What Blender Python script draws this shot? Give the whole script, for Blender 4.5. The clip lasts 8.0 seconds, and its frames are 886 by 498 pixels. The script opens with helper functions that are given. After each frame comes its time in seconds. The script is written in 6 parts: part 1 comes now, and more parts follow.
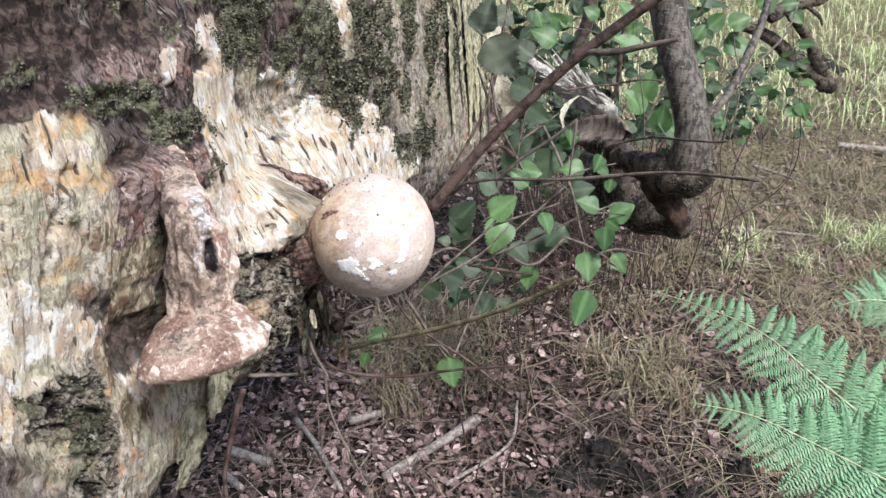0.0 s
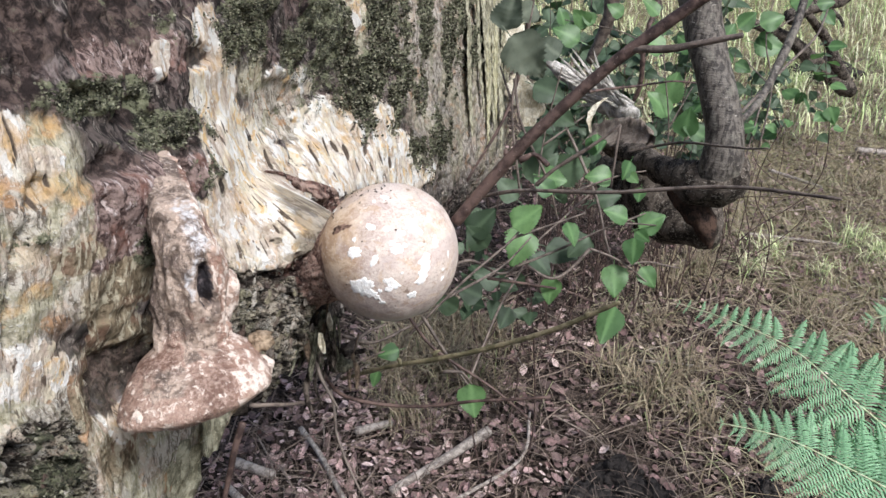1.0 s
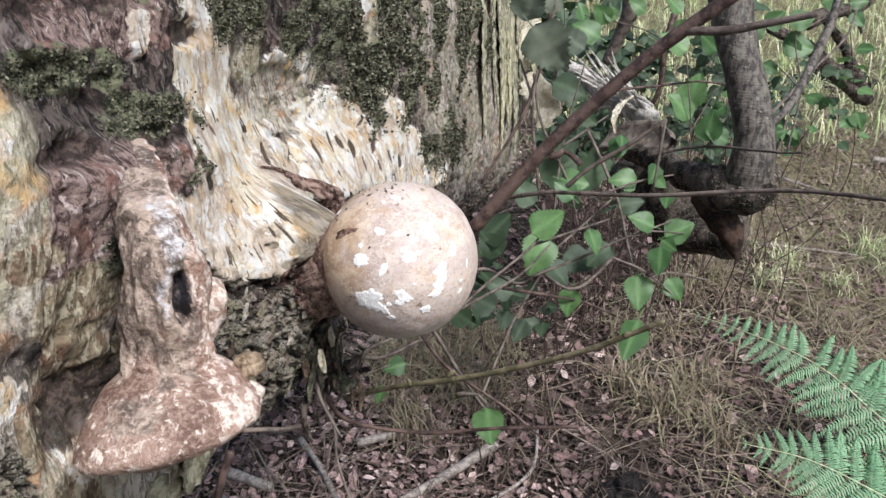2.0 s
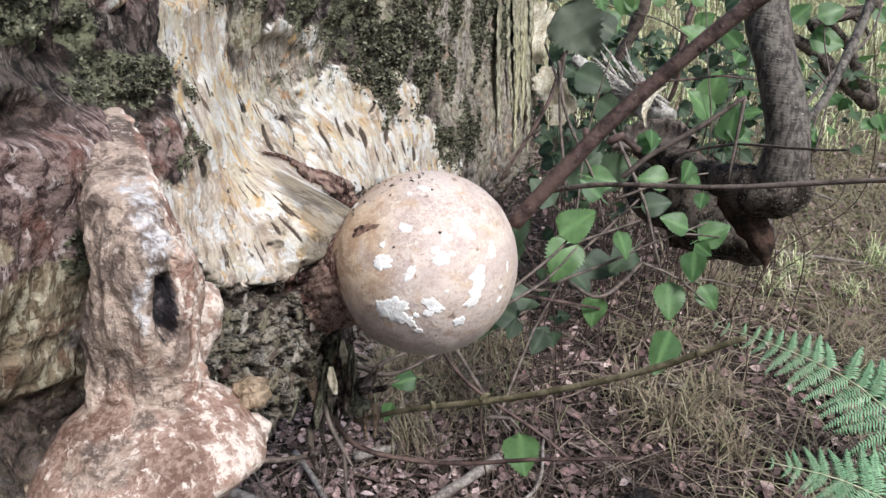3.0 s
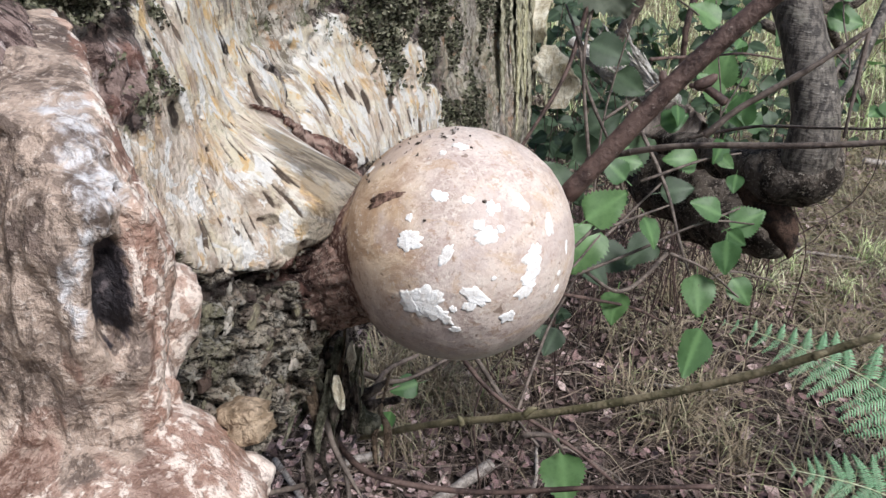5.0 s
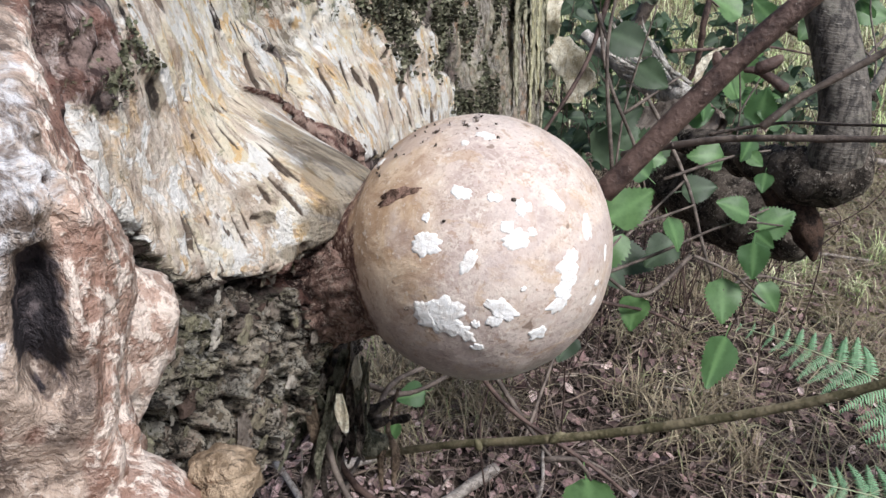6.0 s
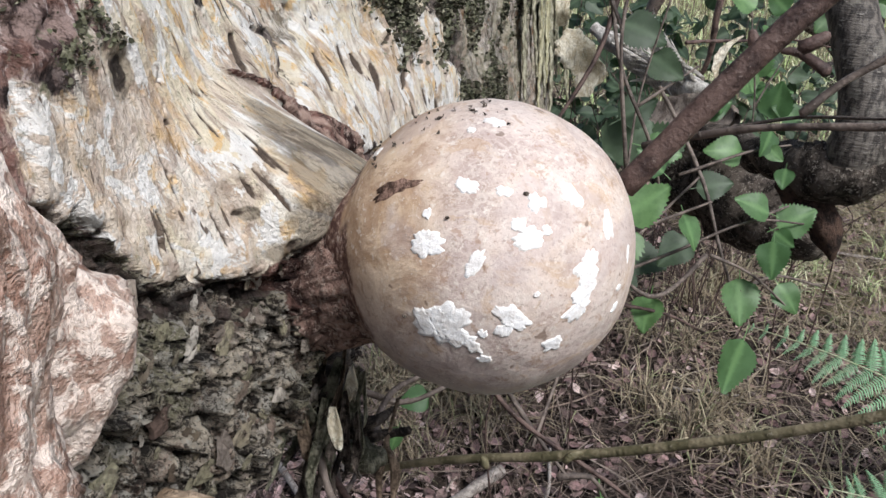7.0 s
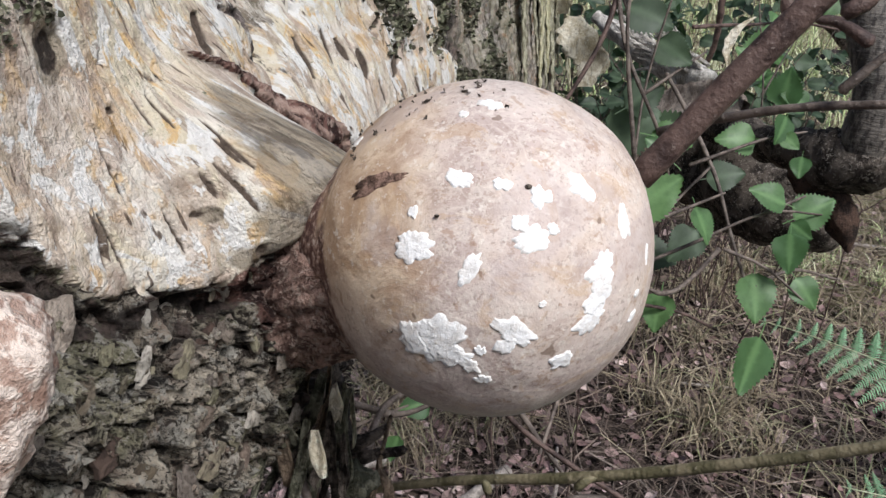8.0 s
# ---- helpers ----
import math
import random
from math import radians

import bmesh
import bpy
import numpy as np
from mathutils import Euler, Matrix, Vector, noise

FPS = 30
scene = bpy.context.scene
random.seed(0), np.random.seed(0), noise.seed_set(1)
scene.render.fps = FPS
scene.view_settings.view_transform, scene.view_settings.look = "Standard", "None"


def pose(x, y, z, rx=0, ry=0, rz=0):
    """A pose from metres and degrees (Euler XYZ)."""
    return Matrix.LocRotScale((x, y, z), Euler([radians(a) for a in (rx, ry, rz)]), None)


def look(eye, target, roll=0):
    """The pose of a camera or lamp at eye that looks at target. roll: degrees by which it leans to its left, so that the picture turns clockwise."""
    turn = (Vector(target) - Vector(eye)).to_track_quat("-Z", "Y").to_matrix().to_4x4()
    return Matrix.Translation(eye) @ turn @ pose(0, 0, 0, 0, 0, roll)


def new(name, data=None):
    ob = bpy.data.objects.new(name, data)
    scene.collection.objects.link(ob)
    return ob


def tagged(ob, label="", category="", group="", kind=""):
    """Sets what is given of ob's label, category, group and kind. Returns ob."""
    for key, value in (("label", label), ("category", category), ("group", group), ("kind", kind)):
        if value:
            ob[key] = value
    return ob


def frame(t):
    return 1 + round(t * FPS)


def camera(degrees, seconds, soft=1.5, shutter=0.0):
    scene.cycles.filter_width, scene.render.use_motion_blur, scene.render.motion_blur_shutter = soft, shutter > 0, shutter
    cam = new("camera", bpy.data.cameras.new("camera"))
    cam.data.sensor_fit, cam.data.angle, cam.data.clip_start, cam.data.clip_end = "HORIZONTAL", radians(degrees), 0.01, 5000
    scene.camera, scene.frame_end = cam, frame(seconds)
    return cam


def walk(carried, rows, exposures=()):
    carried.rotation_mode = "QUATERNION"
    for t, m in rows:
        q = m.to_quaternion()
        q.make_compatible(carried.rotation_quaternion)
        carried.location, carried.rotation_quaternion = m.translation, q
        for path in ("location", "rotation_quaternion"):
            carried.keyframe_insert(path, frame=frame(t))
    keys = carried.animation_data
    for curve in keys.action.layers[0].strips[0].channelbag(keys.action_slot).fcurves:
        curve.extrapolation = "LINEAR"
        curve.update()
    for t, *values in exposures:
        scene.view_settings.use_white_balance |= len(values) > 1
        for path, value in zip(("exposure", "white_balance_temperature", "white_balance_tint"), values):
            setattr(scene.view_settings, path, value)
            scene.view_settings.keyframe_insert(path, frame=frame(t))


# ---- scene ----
# ---- camera ----
cam = camera(55.5, 8.0)
METRES, EYE, TILT, LEAN, TURN = 0.42, 1.23, -26.0, 0.0, 0.0
ROWS = [
    (0.0, 0.0, 0.0, 0.0, -0.0, 0.0, 0.0),
    (0.5, -0.0095, 0.0796, 0.0191, 0.49, 0.02, -0.33),
    (1.0, -0.0301, 0.1586, 0.0306, 0.41, -0.01, -0.61),
    (2.5, -0.07, 0.4062, 0.0307, 0.61, 0.56, -1.72),
    (3.0, -0.1048, 0.499, 0.0277, 0.11, 0.77, -1.69),
    (3.5, -0.1386, 0.5685, 0.0308, -0.85, 0.97, -1.29),
    (4.0, -0.1568, 0.6272, 0.0131, -1.98, 0.76, -1.16),
    (4.5, -0.1594, 0.6707, 0.0062, -1.69, 0.84, -1.23),
    (6.0, -0.1758, 0.8148, 0.0144, -1.36, 0.56, -2.09),
    (6.5, -0.1678, 0.8584, 0.0164, -1.2, 0.42, -2.34),
    (7.0, -0.1726, 0.8844, 0.0171, -0.97, 0.35, -2.27),
    (7.5, -0.1661, 0.9212, 0.0272, -0.69, 0.14, -1.8),
    (8.0, -0.1635, 0.9626, 0.0223, -0.73, 0.05, -1.35),
]
walk(cam, [(t, pose(0, 0, EYE, TILT, LEAN, TURN) @ pose(METRES * x, METRES * y, METRES * z, 90 + pitch, roll, yaw)) for t, x, y, z, yaw, pitch, roll in ROWS],
     exposures=[(0.0, 0.74), (1.0, 0.6), (2.5, 0.5), (3.0, 0.46), (3.5, 0.38), (4.0, 0.18), (4.5, 0.33), (6.0, 0.37), (6.5, 0.37), (8.0, 0.22)])

# ---- world and light: bright overcast sky over a clearing ----
SUN_ELEV, SUN_AZ = 53.0, 140.0
world = bpy.data.worlds.new("sky")
scene.world = world
world.use_nodes = True
wn, wl = world.node_tree.nodes, world.node_tree.links
sky = wn.new("ShaderNodeTexSky")
sky.sky_type, sky.sun_disc = "NISHITA", False
sky.sun_elevation, sky.sun_rotation = radians(SUN_ELEV), radians(SUN_AZ)
sky.air_density, sky.dust_density, sky.ozone_density = 1.0, 2.5, 1.0
wl.new(sky.outputs[0], wn["Background"].inputs[0])
wn["Background"].inputs[1].default_value = 0.092
sun = new("sun", bpy.data.lights.new("sun", "SUN"))
sun.data.energy, sun.data.angle, sun.data.color = 3.5, radians(18), (0.97, 0.985, 1.0)
_sd = Vector((math.sin(radians(SUN_AZ)) * math.cos(radians(SUN_ELEV)), math.cos(radians(SUN_AZ)) * math.cos(radians(SUN_ELEV)), math.sin(radians(SUN_ELEV))))
sun.matrix_world = look(_sd * 30, (0, 0, 0))

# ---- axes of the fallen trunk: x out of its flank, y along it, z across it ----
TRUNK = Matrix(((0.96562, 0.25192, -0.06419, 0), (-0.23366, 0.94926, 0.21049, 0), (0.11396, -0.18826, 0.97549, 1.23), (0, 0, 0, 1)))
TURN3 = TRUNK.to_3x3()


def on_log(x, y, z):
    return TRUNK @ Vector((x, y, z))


# ---- noise on arrays ----
_TAB = np.random.RandomState(7).rand(64, 64, 64)


def vnoise(p, seed=0):
    p = np.asarray(p, float) + seed * 17.31
    i = np.floor(p).astype(int)
    f = p - i
    f = f * f * (3 - 2 * f)
    out = 0
    for dx in (0, 1):
        for dy in (0, 1):
            for dz in (0, 1):
                w = (f[:, 0] if dx else 1 - f[:, 0]) * (f[:, 1] if dy else 1 - f[:, 1]) * (f[:, 2] if dz else 1 - f[:, 2])
                out = out + w * _TAB[(i[:, 0] + dx) & 63, (i[:, 1] + dy) & 63, (i[:, 2] + dz) & 63]
    return out * 2 - 1


def fbm(p, octaves=4, seed=0, gain=0.5):
    p = np.asarray(p, float)
    a, s, out = 1.0, 0.0, 0
    for k in range(octaves):
        out = out + a * vnoise(p * 2.03 ** k, seed + k)
        s += a
        a *= gain
    return out / s


def smooth(a, b, x):
    t = np.clip((x - a) / (b - a), 0, 1)
    return t * t * (3 - 2 * t)


def plates(p, seed=0):
    """Scattered cells in a plane: the gap to the next cell, a value and a tilt of its own for each."""
    i = np.floor(p).astype(int)
    d1, d2, v, turn, off = np.full(len(p), 9.0), np.full(len(p), 9.0), np.zeros(len(p)), np.zeros(len(p)), np.zeros((len(p), 2))
    for dx in (-1, 0, 1):
        for dy in (-1, 0, 1):
            cx, cy = i[:, 0] + dx, i[:, 1] + dy
            q = np.stack((cx + _TAB[cx & 63, cy & 63, seed], cy + _TAB[cx & 63, cy & 63, seed + 1]), 1)
            d = np.linalg.norm(p - q, axis=1)
            near = d < d1
            d2 = np.where(near, d1, np.minimum(d2, d))
            v = np.where(near, _TAB[cx & 63, cy & 63, seed + 2], v)
            turn = np.where(near, _TAB[cx & 63, cy & 63, seed + 3] * 6.283, turn)
            off = np.where(near[:, None], p - q, off)
            d1 = np.where(near, d, d1)
    return d2 - d1, v, off[:, 0] * np.cos(turn) + off[:, 1] * np.sin(turn)


# ---- node helpers ----
def material(name, rough=0.8, spec=0.3):
    m = bpy.data.materials.new(name)
    m.use_nodes = True
    b = m.node_tree.nodes["Principled BSDF"]
    b.inputs["Roughness"].default_value = rough
    b.inputs["Specular IOR Level"].default_value = spec
    return m, m.node_tree.nodes, m.node_tree.links, b


def put(nt, socket, value):
    if isinstance(value, bpy.types.NodeSocket):
        nt.links.new(value, socket)
    elif isinstance(value, (tuple, list)) and len(value) == 3 and socket.type == "RGBA":
        socket.default_value = (*value, 1)
    else:
        socket.default_value = value


def mixc(m, fac, a, b, mode="MIX"):
    n = m.node_tree.nodes.new("ShaderNodeMix")
    n.data_type, n.blend_type = "RGBA", mode
    for s, v in ((n.inputs[0], fac), (n.inputs[6], a), (n.inputs[7], b)):
        put(m.node_tree, s, v)
    return n.outputs[2]


def math_(m, op, a, b=0.0, clamp=False):
    n = m.node_tree.nodes.new("ShaderNodeMath")
    n.operation, n.use_clamp = op, clamp
    put(m.node_tree, n.inputs[0], a)
    put(m.node_tree, n.inputs[1], b)
    return n.outputs[0]


def ramp(m, x, lo, hi, a=0.0, b=1.0):
    n = m.node_tree.nodes.new("ShaderNodeMapRange")
    n.interpolation_type = "SMOOTHSTEP"
    for k, v in enumerate((x, lo, hi, a, b)):
        put(m.node_tree, n.inputs[k], v)
    return n.outputs[0]


def tex(m, scale, detail=5, rough=0.6, vec=None, dist=0.0, kind="noise", stretch=None):
    nt = m.node_tree
    if vec is None:
        vec = nt.nodes.new("ShaderNodeTexCoord").outputs["Object"]
    if stretch:
        mp = nt.nodes.new("ShaderNodeMapping")
        mp.inputs["Scale"].default_value = stretch
        nt.links.new(vec, mp.inputs[0])
        vec = mp.outputs[0]
    if kind == "noise":
        n = nt.nodes.new("ShaderNodeTexNoise")
        n.inputs["Detail"].default_value, n.inputs["Roughness"].default_value, n.inputs["Distortion"].default_value = detail, rough, dist
        out = n.outputs[0]
    else:
        n = nt.nodes.new("ShaderNodeTexVoronoi")
        n.feature = kind
        out = n.outputs[0]
    n.inputs["Scale"].default_value = scale
    nt.links.new(vec, n.inputs["Vector"])
    if kind == "noise":
        st = nt.nodes.new("ShaderNodeMapRange")
        nt.links.new(out, st.inputs[0])
        for k, v in ((1, 0.2), (2, 0.8)):
            st.inputs[k].default_value = v
        out = st.outputs[0]
    return out


def warped(m, scale, amount):
    """Object coordinates shifted about by noise, for wavering lines."""
    nt = m.node_tree
    co = nt.nodes.new("ShaderNodeTexCoord").outputs["Object"]
    nz = nt.nodes.new("ShaderNodeTexNoise")
    nz.inputs["Scale"].default_value = scale
    nt.links.new(co, nz.inputs["Vector"])
    mul = nt.nodes.new("ShaderNodeVectorMath")
    mul.operation = "MULTIPLY_ADD"
    nt.links.new(nz.outputs["Color"], mul.inputs[0])
    mul.inputs[1].default_value = (amount, amount, amount)
    nt.links.new(co, mul.inputs[2])
    return mul.outputs[0]


def attr(m, name, out=2):
    n = m.node_tree.nodes.new("ShaderNodeAttribute")
    n.attribute_name = name
    return n.outputs[out]


def bump(m, height, strength=0.5, distance=0.002, normal=None):
    n = m.node_tree.nodes.new("ShaderNodeBump")
    n.inputs["Strength"].default_value, n.inputs["Distance"].default_value = strength, distance
    m.node_tree.links.new(height, n.inputs["Height"])
    if normal is not None:
        m.node_tree.links.new(normal, n.inputs["Normal"])
    return n.outputs[0]


def finish(m, b, colour, normal=None, rough=None):
    put(m.node_tree, b.inputs["Base Color"], colour)
    if normal is not None:
        put(m.node_tree, b.inputs["Normal"], normal)
    if rough is not None:
        put(m.node_tree, b.inputs["Roughness"], rough)
    return m


def randomly(m):
    return m.node_tree.nodes.new("ShaderNodeObjectInfo").outputs["Random"]


def island(m):
    return m.node_tree.nodes.new("ShaderNodeNewGeometry").outputs["Random Per Island"]


# ---- materials ----
def log_material():
    m, n, l, b = material("weathered_birch", 0.85, 0.2)
    grain = attr(m, "grain", 1)
    pale, moss, dark, scaly, lichen, amber, holes = (attr(m, k) for k in ("pale", "moss", "dark", "scaly", "lichen", "amber", "lenticel"))
    fine = tex(m, 1.0, 5, 0.7, grain, 0.15, stretch=(900, 170, 300))
    fibre = tex(m, 1.0, 5, 0.65, grain, 0.2, stretch=(210, 38, 60))
    dash = tex(m, 1.0, 5, 0.7, grain, 0.25, stretch=(330, 90, 100))
    fleck = tex(m, 1.0, 3, 0.6, grain, 0.1, stretch=(420, 75, 100))
    slit = tex(m, 1.0, 2, 0.5, grain, 0.1, stretch=(250, 52, 60))
    broad = tex(m, 38, 5, 0.65, dist=0.5)
    patch = tex(m, 17, 4, 0.6, dist=0.8)
    mid = tex(m, 130, 6, 0.7, dist=0.4)
    run = tex(m, 1.0, 6, 0.7, grain, 0.3, stretch=(230, 90, 140))
    speck = tex(m, 430, 4, 0.75)
    # grey-brown outer bark, drawn out along the grain
    bark = mixc(m, ramp(m, run, 0.36, 0.62), (0.014, 0.011, 0.011), (0.115, 0.092, 0.084))
    bark = mixc(m, ramp(m, dash, 0.58, 0.72, 0.0, 0.85), bark, (0.38, 0.335, 0.3))
    bark = mixc(m, ramp(m, patch, 0.46, 0.66, 0.0, 0.7), bark, mixc(m, ramp(m, run, 0.35, 0.65), (0.03, 0.021, 0.021), (0.17, 0.115, 0.108)))
    bark = mixc(m, ramp(m, tex(m, 26, 5, 0.7, dist=0.6), 0.58, 0.7, 0.0, 0.6), bark, mixc(m, run, (0.14, 0.11, 0.1), (0.4, 0.34, 0.33)))
    bark = mixc(m, ramp(m, tex(m, 48, 5, 0.7, dist=0.5), 0.3, 0.42, 0.85, 0.0), bark, (0.016, 0.014, 0.013))
    # mottled grey-white bark with a green and rusty film
    stripe = mixc(m, ramp(m, dash, 0.38, 0.56), (0.2, 0.165, 0.13), (0.56, 0.51, 0.445))
    stripe = mixc(m, ramp(m, patch, 0.42, 0.6, 0.0, 0.6), stripe, mixc(m, ramp(m, run, 0.35, 0.6), (0.25, 0.24, 0.13), (0.56, 0.53, 0.37)))
    stripe = mixc(m, ramp(m, broad, 0.52, 0.68, 0.0, 0.5), stripe, mixc(m, run, (0.42, 0.28, 0.19), (0.66, 0.52, 0.43)))
    stripe = mixc(m, ramp(m, tex(m, 55, 4, 0.6, dist=0.5), 0.62, 0.74, 0.0, 0.65), stripe, (0.5, 0.27, 0.13))
    stripe = mixc(m, ramp(m, fleck, 0.24, 0.32, 0.85, 0.0), stripe, (0.1, 0.075, 0.06))
    stripe = mixc(m, ramp(m, fibre, 0.2, 0.36, 0.6, 0.0), stripe, (0.14, 0.11, 0.085))
    stripe = mixc(m, ramp(m, speck, 0.6, 0.72, 0.0, 0.65), stripe, (0.68, 0.65, 0.6))
    col = mixc(m, lichen, bark, stripe)
    mott = tex(m, 1.0, 6, 0.75, grain, 0.1, stretch=(260, 150, 200))
    lilac = mixc(m, ramp(m, mott, 0.36, 0.6), (0.055, 0.034, 0.032), (0.29, 0.21, 0.19))
    lilac = mixc(m, ramp(m, broad, 0.5, 0.7, 0, 0.6), lilac, (0.24, 0.12, 0.095))
    lilac = mixc(m, ramp(m, dash, 0.6, 0.7, 0.0, 0.8), lilac, (0.56, 0.47, 0.45))
    col = mixc(m, ramp(m, math_(m, "ADD", attr(m, "mauve"), math_(m, "MULTIPLY", math_(m, "SUBTRACT", run, 0.5), 0.8)), 0.35, 0.6), col, lilac)
    brown = mixc(m, ramp(m, run, 0.36, 0.62), (0.12, 0.09, 0.058), (0.3, 0.24, 0.165))
    brown = mixc(m, ramp(m, tex(m, 30, 4, 0.6), 0.5, 0.66, 0.0, 0.7), brown, mixc(m, run, (0.12, 0.06, 0.045), (0.3, 0.17, 0.12)))
    brown = mixc(m, ramp(m, dash, 0.5, 0.64, 0.0, 0.85), brown, (0.52, 0.47, 0.36))
    col = mixc(m, ramp(m, math_(m, "ADD", attr(m, "olive"), math_(m, "MULTIPLY", math_(m, "SUBTRACT", run, 0.5), 0.8)), 0.35, 0.65), col, brown)
    # bare cream inner bark, blotched with amber, white scurf and brown film
    blot = tex(m, 75, 4, 0.6, dist=0.9)
    cream = mixc(m, ramp(m, broad, 0.35, 0.65), (0.68, 0.6, 0.46), (0.76, 0.71, 0.63))
    cream = mixc(m, ramp(m, blot, 0.53, 0.67, 0.0, 0.8), cream, (0.66, 0.43, 0.19))
    cream = mixc(m, ramp(m, patch, 0.46, 0.62, 0.0, 0.6), cream, mixc(m, ramp(m, dash, 0.35, 0.65), (0.4, 0.29, 0.22), (0.7, 0.6, 0.54)))
    cream = mixc(m, ramp(m, tex(m, 1.0, 5, 0.65, grain, 0.5, stretch=(75, 30, 50)), 0.5, 0.62, 0.0, 0.75), cream, mixc(m, ramp(m, mid, 0.35, 0.65), (0.27, 0.2, 0.16), (0.56, 0.47, 0.4)))
    cream = mixc(m, ramp(m, fibre, 0.16, 0.34, 0.5, 0.0), cream, (0.36, 0.26, 0.19))
    cream = mixc(m, ramp(m, fine, 0.1, 0.35, 0.4, 0.0), cream, (0.3, 0.22, 0.16))
    cream = mixc(m, ramp(m, slit, 0.22, 0.26, 0.9, 0.0), cream, (0.09, 0.06, 0.045))
    flaky = tex(m, 1.0, 5, 0.65, grain, 0.6, stretch=(90, 60, 70))
    cream = mixc(m, ramp(m, flaky, 0.55, 0.6, 0.0, 0.85), cream, mixc(m, mid, (0.7, 0.67, 0.62), (0.85, 0.85, 0.86)))
    cream = mixc(m, ramp(m, flaky, 0.3, 0.38, 0.5, 0.0), cream, mixc(m, mid, (0.34, 0.25, 0.2), (0.66, 0.52, 0.44)))
    cream = mixc(m, ramp(m, mid, 0.2, 0.36, 0.5, 0.0), cream, (0.42, 0.33, 0.27))
    cream = mixc(m, ramp(m, speck, 0.14, 0.26, 0.7, 0.0), cream, (0.2, 0.14, 0.11))
    edge = math_(m, "ADD", pale, math_(m, "ADD", math_(m, "MULTIPLY", math_(m, "SUBTRACT", fibre, 0.5), 1.1), math_(m, "MULTIPLY", math_(m, "SUBTRACT", mid, 0.5), 0.7)))
    col = mixc(m, ramp(m, edge, 0.38, 0.62), col, cream)
    am = math_(m, "ADD", amber, math_(m, "MULTIPLY", math_(m, "SUBTRACT", run, 0.5), 1.4))
    col = mixc(m, ramp(m, math_(m, "ADD", am, math_(m, "MULTIPLY", math_(m, "SUBTRACT", broad, 0.5), 1.8)), 0.5, 1.6, 0.0, 0.85), col, mixc(m, run, (0.48, 0.26, 0.1), (0.66, 0.46, 0.22)))
    # grey-brown colour for the shaded flank of the lobe, and for smudges
    shade_smudge = math_(m, "ADD", attr(m, "shade_smudge"), math_(m, "MULTIPLY", math_(m, "SUBTRACT", run, 0.5), 1.1))
    col = mixc(m, ramp(m, shade_smudge, 0.25, 0.75, 0.0, 0.85), col, mixc(m, ramp(m, run, 0.35, 0.62), (0.08, 0.062, 0.046), (0.31, 0.262, 0.2)))
    # scaly bark: a tone for each plate, lichen film, dark joints
    tone, joint = attr(m, "tone"), attr(m, "joint")
    bits = tex(m, 250, 6, 0.75, dist=0.7)
    sc = mixc(m, ramp(m, math_(m, "ADD", math_(m, "MULTIPLY", tone, 0.55), math_(m, "MULTIPLY", bits, 0.45)), 0.32, 0.6), (0.04, 0.028, 0.022), (0.6, 0.52, 0.42))
    sc = mixc(m, ramp(m, patch, 0.48, 0.6, 0, 0.7), sc, mixc(m, bits, (0.08, 0.082, 0.046), (0.44, 0.42, 0.27)))
    sc = mixc(m, ramp(m, broad, 0.55, 0.68, 0, 0.6), sc, mixc(m, bits, (0.13, 0.07, 0.052), (0.6, 0.44, 0.36)))
    sc = mixc(m, ramp(m, tex(m, 95, 5, 0.7, dist=0.8), 0.55, 0.63, 0, 0.88), sc, mixc(m, bits, (0.3, 0.27, 0.23), (0.82, 0.78, 0.7)))
    sc = mixc(m, ramp(m, speck, 0.54, 0.66, 0, 0.85), sc, (0.5, 0.45, 0.38))
    sc = mixc(m, ramp(m, tex(m, 700, 3, 0.6), 0.3, 0.42, 0.8, 0.0), sc, (0.03, 0.022, 0.018))
    sc = mixc(m, ramp(m, math_(m, "SUBTRACT", joint, math_(m, "MULTIPLY", math_(m, "SUBTRACT", bits, 0.5), 0.5)), 0.03, 0.2, 0.97, 0.0), sc, (0.01, 0.007, 0.006))
    sc = mixc(m, ramp(m, bits, 0.3, 0.42, 0.94, 0.0), sc, (0.022, 0.014, 0.011))
    col = mixc(m, ramp(m, math_(m, "ADD", scaly, math_(m, "SUBTRACT", mid, 0.5)), 0.35, 0.6), col, sc)
    # dark bark patches, and shade painted into the crevice and hollow
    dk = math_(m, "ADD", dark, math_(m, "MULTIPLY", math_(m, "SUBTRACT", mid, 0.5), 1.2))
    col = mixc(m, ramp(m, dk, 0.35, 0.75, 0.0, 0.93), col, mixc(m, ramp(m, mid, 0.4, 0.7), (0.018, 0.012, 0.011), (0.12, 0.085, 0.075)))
    ms = math_(m, "ADD", moss, math_(m, "MULTIPLY", math_(m, "SUBTRACT", mid, 0.5), 1.9))
    green = mixc(m, ramp(m, mid, 0.35, 0.65), (0.022, 0.024, 0.017), (0.16, 0.165, 0.105))
    green = mixc(m, ramp(m, speck, 0.56, 0.72, 0, 0.8), green, (0.27, 0.26, 0.19))
    col = mixc(m, ramp(m, ms, 0.35, 0.7), col, green)
    col = mixc(m, ramp(m, math_(m, "ADD", holes, math_(m, "MULTIPLY", math_(m, "SUBTRACT", mid, 0.5), 0.25)), 0.25, 0.7), col, mixc(m, speck, (0.03, 0.022, 0.017), (0.16, 0.12, 0.095)))
    red = mixc(m, ramp(m, mid, 0.38, 0.62), (0.03, 0.013, 0.011), (0.17, 0.088, 0.072))
